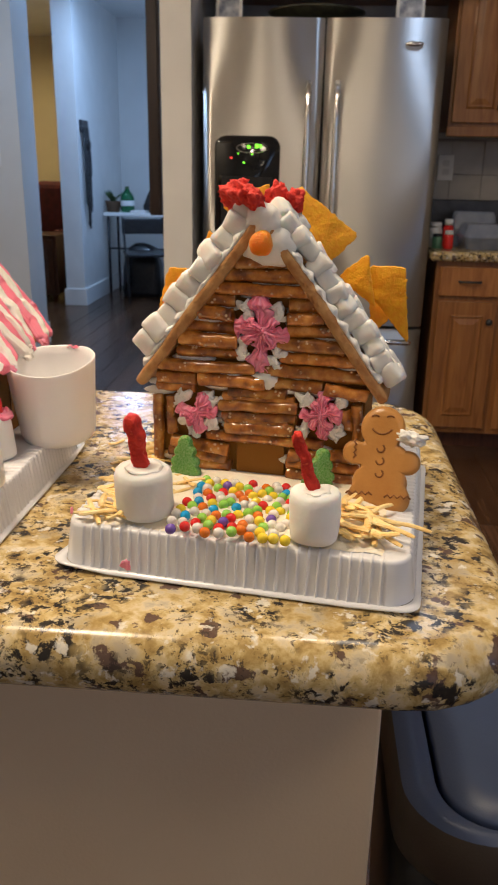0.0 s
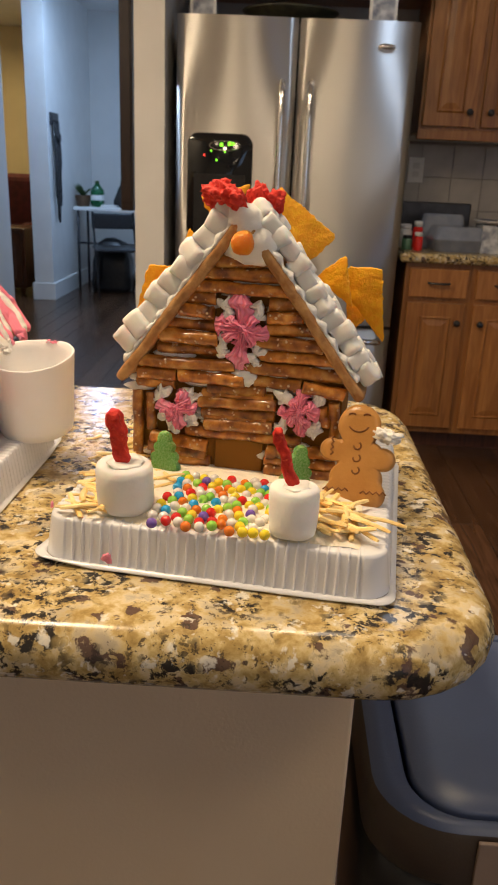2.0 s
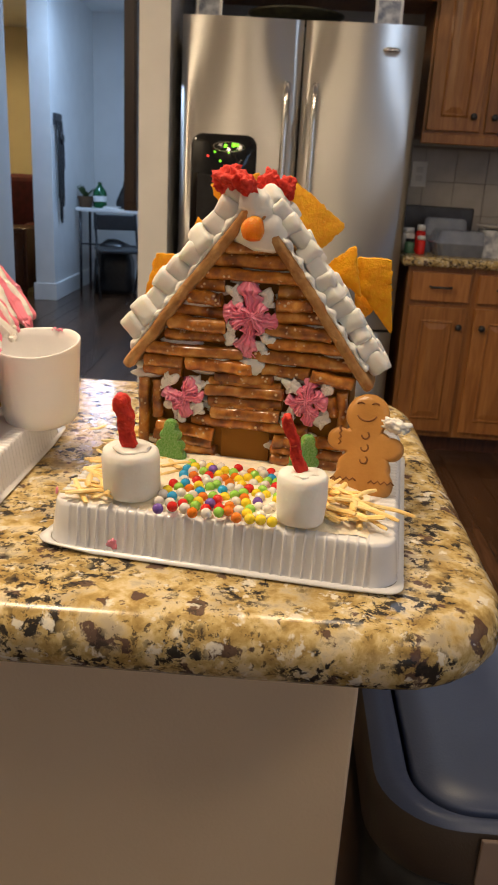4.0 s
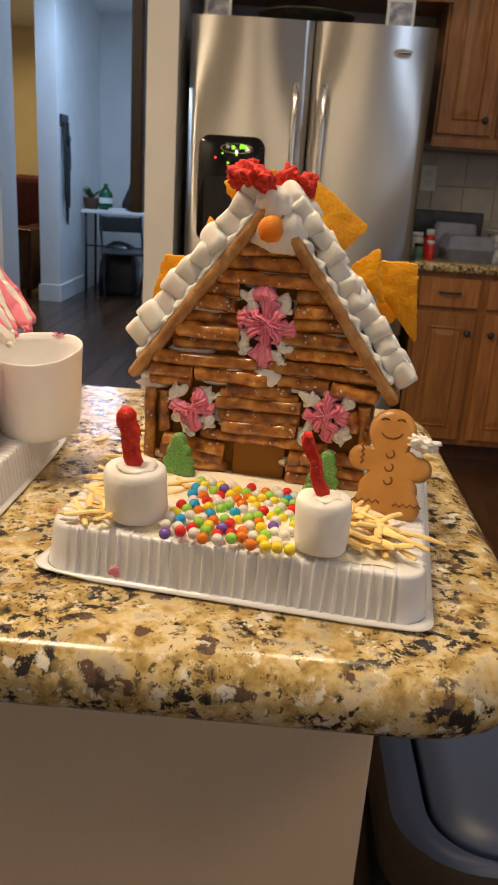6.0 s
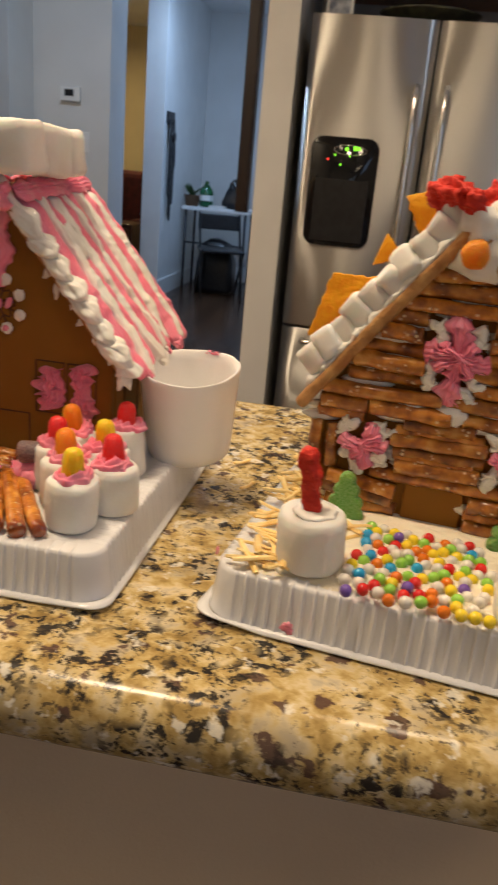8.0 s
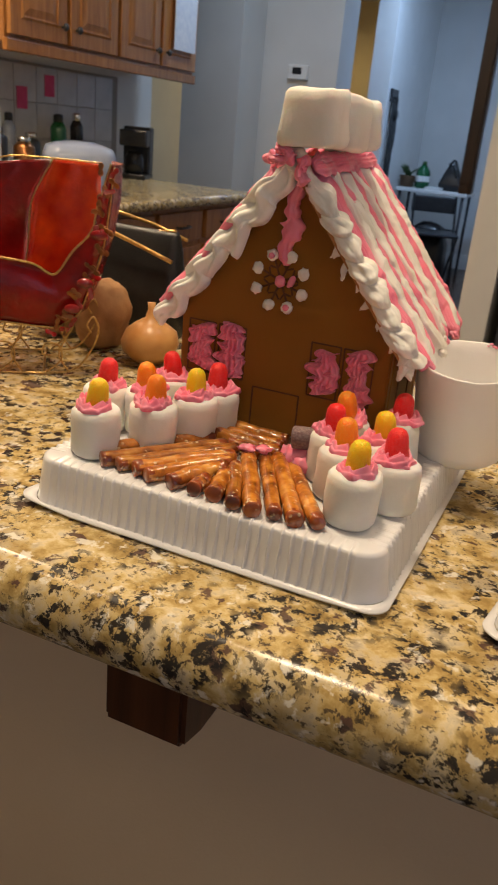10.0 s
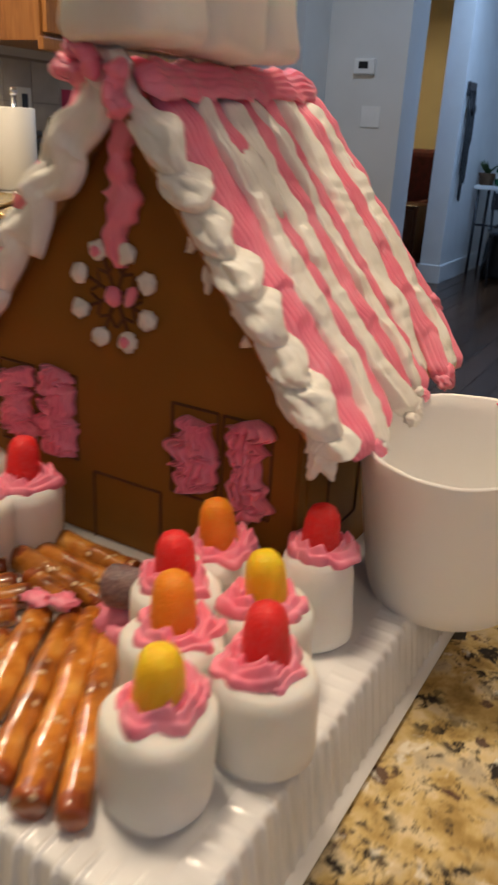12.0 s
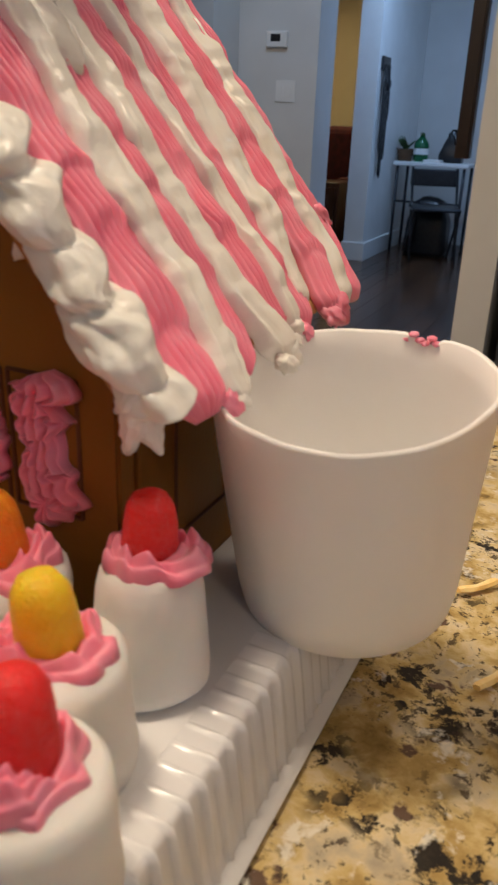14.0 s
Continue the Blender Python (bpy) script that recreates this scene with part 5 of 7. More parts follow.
def lean_block(bm, h, k):
    """Squeeze a marshmallow towards its top and dent its sides."""
    for v in bm.verts:
        f = v.co.z / h
        if v.co.x < 0:
            v.co.x *= 1 - (0.16 if k == 0 else 0.05) * f
        v.co += Vector((noise.noise(v.co * 38 + Vector((k, 0, 0))), noise.noise(v.co * 38 + Vector((0, k, 5))), noise.noise(v.co * 45 + Vector((9, 0, k))))) * 0.0016
    return bm


for k, (y, r, h, dx, tilt) in enumerate(((-0.005, 0.0212, 0.0355, 0.010, 3), (0.030, 0.0212, 0.0340, 0.012, -2), (0.063, 0.0205, 0.0325, 0.013, 4))):
    part("marshmallow_chimney", lean_block(jumbo(r, h, k * 5.0, 0.55), h, k), MALLOW, cottage, "jumbo marshmallow of the chimney", pose(dx, y, RIDGE + 0.0055, tilt, -tilt, 8 * k))


# things on the pink house's tray
def gumdrop_mesh(r=0.0066, h=0.0205):
    return lathe([(r * 0.9, 0.0), (r, 0.0012), (r * 0.99, h * 0.3), (r * 0.93, h * 0.6), (r * 0.83, h * 0.80), (r * 0.62, h * 0.93), (r * 0.32, h * 0.99), (r * 0.05, h)], 28, wob=0.07, seed=r * 999)


def topped_mallow(x, y, colour, seed, r=0.0165, h=0.0312, lean=0.0, zt=0.9487, big=1.0):
    t = thing("marshmallow", pose(x, y, zt, lean * math.sin(seed), lean * math.cos(seed), 37 * seed), "white marshmallow topped with pink icing and a " + colour + " gumdrop", "marshmallow", "marshmallows topped with gumdrops")
    bm = jumbo(r, h, seed)
    if h > 0.035:
        for v in bm.verts:
            k = 1.08 - 0.24 * v.co.z / h
            v.co.x, v.co.y = v.co.x * k, v.co.y * k
    part("body", bm, MALLOW, t)
    part("icing", icing_swirl(0.0086, 0.0094, 0.0060, seed * 1.7), PINK, t, "ruffled swirl of pink icing", pose(0.0015 * math.cos(seed), 0.0015 * math.sin(seed), h - 0.0012))
    part("gumdrop", gumdrop_mesh(0.0066 * big, 0.0200 * (0.5 + 0.5 * big)), GUMS[colour], t, colour + " gumdrop", pose(0, 0, h - 0.001, 5 * math.sin(seed * 2), 7 * math.cos(seed * 3)))
    return t


for k, (x, y, c) in enumerate(((-0.2640, 0.5230, "yellow"), (-0.2485, 0.5540, "red"), (-0.2800, 0.5520, "orange"), (-0.2635, 0.5820, "yellow"), (-0.2620, 0.6180, "red"), (-0.2950, 0.5750, "red"), (-0.2955, 0.6040, "orange"),
                               (-0.4420, 0.5210, "yellow"), (-0.4620, 0.5620, "red"), (-0.4150, 0.5500, "orange"), (-0.4350, 0.5730, "orange"), (-0.4000, 0.5810, "yellow"), (-0.3945, 0.6030, "red"), (-0.4340, 0.6090, "red"))):
    if k == 4:
        topped_mallow(x, y, c, k * 1.9 + 0.4, 0.0152, 0.0355, big=1.05)
    else:
        topped_mallow(x, y, c, k * 1.9 + 0.4, h=0.0325, big=1.1)
# a purple gumdrop lying on pink icing at the end of the path
pile = thing("icing_mound", pose(-0.3165, 0.5755, 0.9487), "mound of pink icing on the white tray", "icing")
for k, (dx, dy, dz, r) in enumerate(((0, 0, 0.009, 0.011), (0.009, 0.004, 0.008, 0.009), (-0.008, 0.004, 0.007, 0.008), (0.004, -0.007, 0.007, 0.008))):
    bm = lump(r, 1, 1, 0.9, 0.3, 2.2, k * 2.0)
    for v in bm.verts:
        v.co *= 1 + 0.10 * math.cos(9 * math.atan2(v.co.y, v.co.x))
    part("dab", bm, PINK, pile, m=pose(dx, dy, dz))
tagged(part("gumdrop", gumdrop_mesh(0.0078, 0.020), GUMS["purple"], m=pose(-0.3215, 0.5715, 0.9725, 0, 84, 10)), "sugared purple gumdrop lying on pink icing", "gumdrop")


def path_stick(a, b, k, z=0.0046):
    bm = blunt_stick((*a, 0.9487 + z + 0.0004 * math.sin(k * 7)), (*b, 0.9487 + z), 0.0053 + 0.0004 * math.sin(k * 3), k * 1.9, 0.0012)
    p, q = Vector((*a, 0.9487 + z)), Vector((*b, 0.9487 + z))
    for f in bm.faces:
        c = f.calc_center_median()
        if min((c - p).length, (c - q).length) < 0.0068 + 0.004 * noise.noise(c * 400):
            f.material_index = 1
    ob = part("pretzel_stick", bm, [PRETZEL, PRETZELEND])
    return tagged(ob, "salted brown pretzel stick laid in a garden path", "pretzel", "pretzel sticks of the garden path")


STICKS = [((-0.3835, 0.5805), (-0.4425, 0.5105)), ((-0.3705, 0.5735), (-0.4265, 0.5045)), ((-0.3605, 0.5715), (-0.4145, 0.5045)), ((-0.3585, 0.5605), (-0.4015, 0.5035)), ((-0.3575, 0.5515), (-0.3905, 0.4995)), ((-0.3555, 0.5385), (-0.3735, 0.5005)), ((-0.3565, 0.5175), (-0.3565, 0.4995)), ((-0.3495, 0.5295), (-0.3425, 0.4995)),
          ((-0.3505, 0.5465), (-0.3275, 0.4955)), ((-0.3490, 0.5645), (-0.3145, 0.4945)), ((-0.3400, 0.5715), (-0.3015, 0.4975)), ((-0.3310, 0.5735), (-0.2885, 0.4975)), ((-0.3195, 0.5695), (-0.2760, 0.5005)),
          ((-0.3865, 0.5895), (-0.3325, 0.5825)), ((-0.3865, 0.5985), (-0.3365, 0.5950)), ((-0.3855, 0.6080), (-0.3365, 0.6070)), ((-0.3715, 0.5815), (-0.3435, 0.5760))]
for k, (a, b) in enumerate(STICKS):
    path_stick(a, b, k)
for k, (x, y) in enumerate(((-0.3405, 0.5680), (-0.3500, 0.5640))):
    tagged(part("icing_dab", rough(lump(0.0046, 1.3, 1.0, 0.5, 0.5, 2.0, k + 5.0, 3), 0.0008, 300, k), PINK, m=pose(x, y, 0.9600)), "dab of icing on the pretzel path", "icing")

# the white paper cup against the house
CUPWHITE = material("white_paper_cup", (0.95, 0.94, 0.93), 0.38, second=(0.93, 0.92, 0.91), scale=18.0, bump=0.0003, bump_scale=60.0, sss=0.15, sss_radius=(0.006, 0.005, 0.004))
axis = Vector((-0.0157, -0.1425, 1)).normalized()
cup = thing("paper_cup", Matrix.Translation((-0.2284, 0.6794, 0.9492)) @ axis.to_track_quat("Z", "Y").to_matrix().to_4x4(), "white cup leaning beside the iced house, rim smudged pink", "cup")
CH, CR, CB = 0.0727, 0.0387, 0.0323


def cup_shell():
    prof = [(CB * 0.55, 0.002), (CB * 0.90, 0.0005), (CB + 0.0, 0.0035), (CB + 0.0012, 0.010)] + [(CB + 0.0012 + (CR - CB - 0.0012) * t, 0.010 + (CH - 0.010) * t) for t in [i / 10 for i in range(1, 11)]]
    inside = [(CR - 0.0004, CH + 0.0012), (CR - 0.0016, CH + 0.0006)] + [(CR - 0.0018 - (CR - CB - 0.0010) * t, CH - (CH - 0.012) * t) for t in [i / 8 for i in range(1, 9)]] + [(CB * 0.5, 0.011)]
    bm = lathe(prof + inside, 72)
    for v in bm.verts:
        a = math.atan2(v.co.y, v.co.x)
        k = (v.co.z / CH) ** 3
        v.co.z += k * (0.0012 * math.sin(2 * a + 0.6) + 0.0007 * noise.noise(Vector((math.cos(a) * 3, math.sin(a) * 3, 0))))
        dd = (a - radians(78) + math.pi) % (2 * math.pi) - math.pi
        v.co.z -= k * 0.0035 * math.exp(-(dd / 0.10) ** 2)
        v.co.x *= 1 + 0.02 * k * math.sin(3 * a)
    return bm


part("shell", cup_shell(), CUPWHITE, cup)
for k in range(6):
    a = radians(73 + 3 * k)
    part("icing_smudge", lump(0.0012, 1.3, 1.3, 0.6, 0.5, 2.0, k * 1.1, 2), PINK, cup, m=pose((CR - 0.0008) * math.cos(a), (CR - 0.0008) * math.sin(a), CH - 0.0008 + 0.0012 * math.sin(k * 2)))

# things on the log house's tray
FT = 0.9487


def frosting():
    """A thin uneven sheet of white icing in front of the log house, in tray coordinates."""
    def fn(u, v):
        x, y = -0.100 + 0.200 * u, -0.117 + 0.117 * v
        e = min(u, 1 - u, v * 0.8, (1 - v) * 0.8)
        edge = min(1.0, e / 0.10) + 0.25 * noise.noise(Vector((x * 40, y * 40, 2)))
        h = 0.0050 * max(0.0, min(1.0, edge)) * (1 + 0.35 * noise.noise(Vector((x * 70, y * 70, 0))) + 0.2 * noise.noise(Vector((x * 200, y * 200, 0))))
        x += 0.004 * noise.noise(Vector((y * 50, 7, 0)))
        y += 0.004 * noise.noise(Vector((x * 50, 3, 0)))
        return (x, y, 0.0326 + h)
    return grid_sheet(90, 56, fn)


FROSTING = material("cream_frosting", (0.90, 0.83, 0.67), 0.48, second=(0.86, 0.77, 0.60), scale=60.0, bump=0.0012, bump_scale=220.0, sss=0.15, sss_radius=(0.006, 0.005, 0.003))
tagged(part("icing_sheet", frosting(), FROSTING, m=T1), "uneven cream icing spread over the tray like snow", "icing")
random.seed(21)
for k in range(26):
    lx, ly = (random.uniform(0.005, 0.075), random.uniform(-0.109, -0.098)) if k < 12 else ((random.uniform(-0.095, -0.03), random.uniform(-0.108, -0.098)) if k < 20 else (random.uniform(0.04, 0.098), random.uniform(-0.095, -0.06)))
    p = T1 @ Vector((lx, ly, 0.0345))
    tagged(part("icing_blob", lump(random.uniform(0.003, 0.0062), 1.4, 1.0, 0.6, 0.45, 2.2, k * 1.7, 3), FROSTING, m=pose(*p, 0, 0, k * 40)), "small dollop of cream icing on the tray", "icing", "icing dollops on the tray")


def pot_mallow(x, y, r, h, seed, stick):
    t = thing("marshmallow", pose(x, y, FT + 0.002, 2 * math.sin(seed), 2 * math.cos(seed), 20), "large white marshmallow holding a crunchy red corn stick", "marshmallow", "marshmallows with red sticks")
    part("body", jumbo(r, h, seed), MALLOW, t)
    part("icing", lump(r * 0.55, 1.2, 1.2, 0.25, 0.35, 2.0, seed), ICING, t, "smear of white icing on top", pose(0.001, 0, h - 0.0005))
    bm = bmesh.new()
    n = 22
    pts = [(stick[0] * (i / n) + 0.0008 * math.sin(i * 0.6), 0.0008 * math.cos(i * 0.7), h - 0.004 + stick[1] * i / n) for i in range(n + 1)]
    add_tube(bm, pts, lambda q: stick[2] * (1 + stick[3] * q) * (min(1, 0.6 + 5 * (1 - q))), n=24, lobes=4, lobe=0.16, twist=4.0, jitter=0.22, seed=seed * 4)
    for v in bm.verts:
        v.co += Vector((noise.noise(v.co * 330), noise.noise(v.co * 330 + Vector((5, 0, 0))), 0)) * 0.0011
    part("red_stick", smooth(bm), REDPUFF, t, "crunchy red corn stick", pose(0, 0, 0, 0, 0, -20))
    return t


pot_mallow(-0.1155, 0.5185, 0.0200, 0.0350, 2.0, (-0.0065, 0.042, 0.0047, 0.25))
pot_mallow(0.0035, 0.4925, 0.0172, 0.0340, 5.0, (-0.0140, 0.043, 0.0040, -0.10))

# candy pearls
pearl_mesh = {}
for c, mt in PEARLS.items():
    bm = bmesh.new()
    bmesh.ops.create_icosphere(bm, subdivisions=3, radius=0.0037)
    me = bpy.data.meshes.new(c + "_pearl")
    smooth(bm).to_mesh(me)
    bm.free()
    me.materials.append(mt)
    pearl_mesh[c] = me
random.seed(8)
spots = []
tries = 0
while len(spots) < 128 and tries < 20000:
    tries += 1
    u, v = random.random(), random.random()
    near, far = Vector((-0.097 + 0.095 * u, 0.487 - 0.010 * u)), Vector((-0.079 + 0.066 * u, 0.578 - 0.010 * u))
    p = near.lerp(far, v)
    if (p - Vector((-0.1155, 0.5185))).length < 0.0235 or (p - Vector((0.0035, 0.4925))).length < 0.0215:
        continue
    if all((p - q).length > 0.0071 for q in spots):
        spots.append(p)
bag = ["white"] * 14 + ["red"] * 6 + ["yellow"] * 6 + ["blue"] * 5 + ["green"] * 7 + ["purple"] * 3 + ["orange"] * 3
for p in spots:
    c = random.choice(bag)
    ob = shared("candy_pearl", pearl_mesh[c], None, pose(p.x, p.y, FT + 0.0048 + 0.0016 * random.random()))
    tagged(ob, "shiny " + c + " candy pearl set in white icing", "candy", "candy pearls before the door")

# potato sticks
fry_meshes = []
for k in range(5):
    L, wd = 0.014 + 0.0048 * k, 0.0013 + 0.0004 * (k % 3)
    pts = [(L * (i / 8 - 0.5), 0.0012 * math.sin(k + i * 0.5), 0.0008 * math.cos(i * 0.6 + k)) for i in range(9)]
    bm = add_tube(bmesh.new(), pts, lambda t: wd * (1.2 if 0.05 < t < 0.95 else 0.9), n=6, jitter=0.25, flat=0.62, seed=k * 2.0)
    me = bpy.data.meshes.new("potato_stick")
    bm.to_mesh(me)
    bm.free()
    me.materials.append(FRY)
    fry_meshes.append(me)


def fries(n, fn, seed, lo, hi):
    random.seed(seed)
    for k in range(n):
        x, y = fn()
        z = FT + 0.0030 + random.uniform(lo, hi)
        ob = shared("potato_stick", random.choice(fry_meshes), None, pose(x, y, z, random.uniform(-10, 10), random.uniform(-9, 9), random.gauss(-28, 42)))
        tagged(ob, "thin golden potato stick strewn on the tray", "potato stick", "potato sticks on the tray")


fries(40, lambda: (random.uniform(-0.152, -0.122), random.uniform(0.505, 0.585)), 31, 0.0, 0.007)
fries(10, lambda: (random.uniform(-0.112, -0.090), random.uniform(0.545, 0.590)), 32, 0.0, 0.004)
fries(34, lambda: (random.uniform(-0.142, -0.122), random.uniform(0.585, 0.690)), 33, 0.0, 0.008)
fries(36, lambda: (random.uniform(0.018, 0.052), random.uniform(0.486, 0.545)), 34, 0.0, 0.008)
for x, y, z, rz in ((0.066, 0.508, 0.956, -22), (0.055, 0.500, 0.957, -35), (0.048, 0.493, 0.955, -48)):
    tagged(shared("potato_stick", fry_meshes[4], None, pose(x, y, z, 0, 3, rz)), "thin golden potato stick strewn on the tray", "potato stick", "potato sticks on the tray")
for x, y, rz in ((-0.195, 0.753, 55), (-0.181, 0.700, 70)):
    tagged(shared("potato_stick", fry_meshes[1], None, pose(x, y, 0.9178, 0, 0, rz)), "thin golden potato stick fallen on the granite", "potato stick", "potato sticks on the tray")

# gingerbread cookie figure, one plain mesh
man = sdf_radius([(0, 0.028, 0.0178), (0, 0.016, 0.0138), (0, 0.0, 0.0168), (0.011, 0.005, 0.0100), (0.0215, 0.001, 0.0098), (-0.011, 0.007, 0.0100), (-0.0215, 0.007, 0.0098), (0.009, -0.016, 0.0130), (0.0128, -0.0285, 0.0122), (-0.009, -0.016, 0.0130), (-0.0128, -0.0285, 0.0122), (0, -0.014, 0.0175), (0, -0.026, 0.0110)])
bm = plate(man, 0.0115, 200, 0.22, 0.0003, 2.0)
for pts, r in (
    ([(0.0085 * math.cos(a), -0.0057, 0.030 + 0.0075 * math.sin(a)) for a in [radians(205 + 13 * i) for i in range(11)]], 0.0008),
    ([(0.0030 * math.cos(a) - 0.006, -0.0057, 0.0355 + 0.002 * math.sin(a)) for a in [radians(20 + 14 * i) for i in range(11)]], 0.0007),
    ([(0.0030 * math.cos(a) + 0.006, -0.0057, 0.0355 + 0.002 * math.sin(a)) for a in [radians(20 + 14 * i) for i in range(11)]], 0.0007),
    *[([(0.003 * math.cos(a), -0.0057, zc + 0.003 * math.sin(a)) for a in [radians(60 - 30 * i) for i in range(9)]], 0.0008) for zc in (0.011, 0.001, -0.009)],
    ([(-0.0255 + 0.0026 * i, -0.0057, -0.0255 + (0.0012 if i % 2 else -0.0012)) for i in range(9)], 0.0008),
    ([(0.0050 + 0.0026 * i, -0.0057, -0.0265 + (0.0012 if i % 2 else -0.0012)) for i in range(9)], 0.0008),
    ([(-0.0205 + (0.001 if i % 2 else -0.001), -0.0057, 0.002 + 0.0022 * i) for i in range(8)], 0.0008),
):
    n0 = len(bm.faces)
    add_tube(bm, pts, r, n=6)
    bm.faces.ensure_lookup_table()
    for f in bm.faces[n0:]:
        f.material_index = 1
        f.smooth = True
tagged(part("gingerbread_cookie", bm, [COOKIE, COOKIELINE], m=pose(0.0515, 0.5680, 0.9780, -24, -3, -12) @ Matrix.Scale(0.92, 4)), "brown gingerbread figure cookie leaning on the log house", "cookie")
tagged(part("icing_blob", lump(0.0055, 1.8, 0.8, 0.9, 0.6, 2.2, 66.0, 4), ICING, m=pose(0.072, 0.566, 0.9985, 0, 16, 0)), "smear of white icing by the cookie's arm", "icing")


# gummy trees
tree_outline = sdf_radius([(0, 0.012, 0.0055), (0, 0.006, 0.007), (0.0045, 0.0045, 0.0045), (-0.0045, 0.0045, 0.0045), (0, -0.004, 0.0095), (0.0075, -0.004, 0.0045), (-0.0075, -0.004, 0.0045), (0.0085, -0.0125, 0.0048), (-0.0085, -0.0125, 0.0048), (0, -0.011, 0.0065)])


for x, y, rz, ry in ((-0.0985, 0.5935, -15, -4), (0.0075, 0.5775, 12, 10)):
    tagged(part("gummy_tree", plate(tree_outline, 0.0085, 120, 0.22, 0.0004, x * 100), GUMS["green"], m=pose(x, y, 0.9660, -10, ry, rz)), "sugared green gummy tree standing by the log house door", "gummy tree", "gummy trees by the door")
# pink smears on the plastic
for x, y, z, rz in ((-0.1225, 0.4797, 0.9300, -8), (-0.1200, 0.4793, 0.9315, -8), (-0.1195, 0.4792, 0.9285, -8), (-0.172, 0.53, 0.944, 82)):
    tagged(part("icing_smear", lump(0.0021, 1.0, 0.25, 1.1, 0.7, 2.8, x * 99, 3), PINK, m=pose(x, y, z, 0, 0, rz)), "pink icing smear on the tray's side", "icing")


# left end of the island: sleigh, potato, onion, bag
REDGLASS = material("red_stained_glass", (0.42, 0.007, 0.006), 0.10, second=(0.20, 0.003, 0.004), scale=22.0, bump=0.0008, bump_scale=120.0, trans=0.25, coat=0.6)
ORANGEGLASS = material("orange_stained_glass", (0.84, 0.085, 0.006), 0.10, second=(0.50, 0.018, 0.006), scale=26.0, bump=0.0008, bump_scale=120.0, trans=0.25, coat=0.6)


def rope(pts, r, parent, label="twisted gold wire"):
    n = max(10, len(pts) * 6)
    fine = []
    for i in range(n + 1):
        f = i / n * (len(pts) - 1)
        k = min(int(f), len(pts) - 2)
        t = f - k
        p0, p1, p2, p3 = (Vector(pts[max(0, k - 1)]), Vector(pts[k]), Vector(pts[k + 1]), Vector(pts[min(len(pts) - 1, k + 2)]))
        fine.append(0.5 * ((2 * p1) + (p2 - p0) * t + (2 * p0 - 5 * p1 + 4 * p2 - p3) * t * t + (3 * p1 - p0 - 3 * p2 + p3) * t * t * t))
    return part("wire", tube(fine, r, n=10, lobes=2, lobe=0.3, twist=len(pts) * 9.0), GOLD, parent, label)


COPPER = material("dark_copper_leaf", (0.22, 0.08, 0.03), 0.3, 1.0, second=(0.35, 0.16, 0.06), scale=120.0)
SL = pose(-0.655, 0.716, 0.9152, 0, 0, 35)
sleigh = thing("sleigh_ornament", SL, "red stained glass sleigh ornament on scrolled gold wire runners", "ornament")
NEAR, FAR = -0.012, 0.070


def glass_panel(lo, hi, y, bow, mat, label, m=None):
    """A sheet of glass between two edge curves (x, z), bowed by bow towards the outside."""
    def at(curve, u):
        f = u * (len(curve) - 1)
        k = min(int(f), len(curve) - 2)
        return Vector(curve[k]).lerp(Vector(curve[k + 1]), f - k)

    def fn(u, v):
        p = at(lo, u).lerp(at(hi, u), v)
        return (p.x, y + bow * math.sin(math.pi * v), p.y)
    bm = grid_sheet(40, 10, fn)
    bmesh.ops.solidify(bm, geom=bm.faces[:], thickness=0.0018)
    return part("glass_panel", smooth(bm), mat, sleigh, label)


EDGE = [(-0.105, 0.150), (-0.075, 0.130), (-0.04, 0.116), (-0.002, 0.110), (0.008, 0.107), (0.024, 0.100), (0.040, 0.122), (0.057, 0.141), (0.063, 0.165), (0.0744, 0.202)]
OUTER = [(-0.110, 0.120), (-0.080, 0.075), (-0.045, 0.056), (-0.006, 0.0505), (0.010, 0.049), (0.026, 0.049), (0.045, 0.062), (0.059, 0.097), (0.0695, 0.133), (0.0775, 0.200)]
glass_panel(OUTER, EDGE, NEAR, -0.006, REDGLASS, "dark red glass side")
rope([(x, NEAR - 0.001, z) for x, z in EDGE], 0.0014, sleigh)
rope([(x, NEAR - 0.001, z) for x, z in OUTER], 0.0012, sleigh)
# far side with its seat back: a dark red and an orange pane with a lead line between
LEAD = [(-0.010, 0.060), (-0.0095, 0.088), (-0.006, 0.120), (-0.002, 0.158), (0.019, 0.1985)]
glass_panel([(-0.09, 0.060), (-0.085, 0.088), (-0.075, 0.120), (-0.06, 0.158), (-0.05, 0.190)], LEAD, FAR, 0.008, REDGLASS, "dark red glass pane")
glass_panel(LEAD, [(0.060, 0.060), (0.062, 0.088), (0.064, 0.120), (0.066, 0.158), (0.066, 0.197)], FAR, 0.008, ORANGEGLASS, "orange red glass pane")
rope([(x, FAR - 0.002, z) for x, z in LEAD], 0.0011, sleigh)
rope([(-0.05, FAR, 0.190), (-0.02, FAR, 0.1985), (0.019, FAR, 0.199), (0.066, FAR, 0.198)], 0.0011, sleigh)
# rounded back that joins the two sides
BACK = [(0.026, 0.049), (0.045, 0.062), (0.059, 0.097), (0.0695, 0.133), (0.0755, 0.170), (0.0765, 0.201)]


def back_fn(u, v):
    f = v * (len(BACK) - 1)
    k = min(int(f), len(BACK) - 2)
    p = Vector(BACK[k]).lerp(Vector(BACK[k + 1]), f - k)
    return (p.x + 0.010 * math.sin(math.pi * u), NEAR + (FAR - NEAR) * u, p.y)


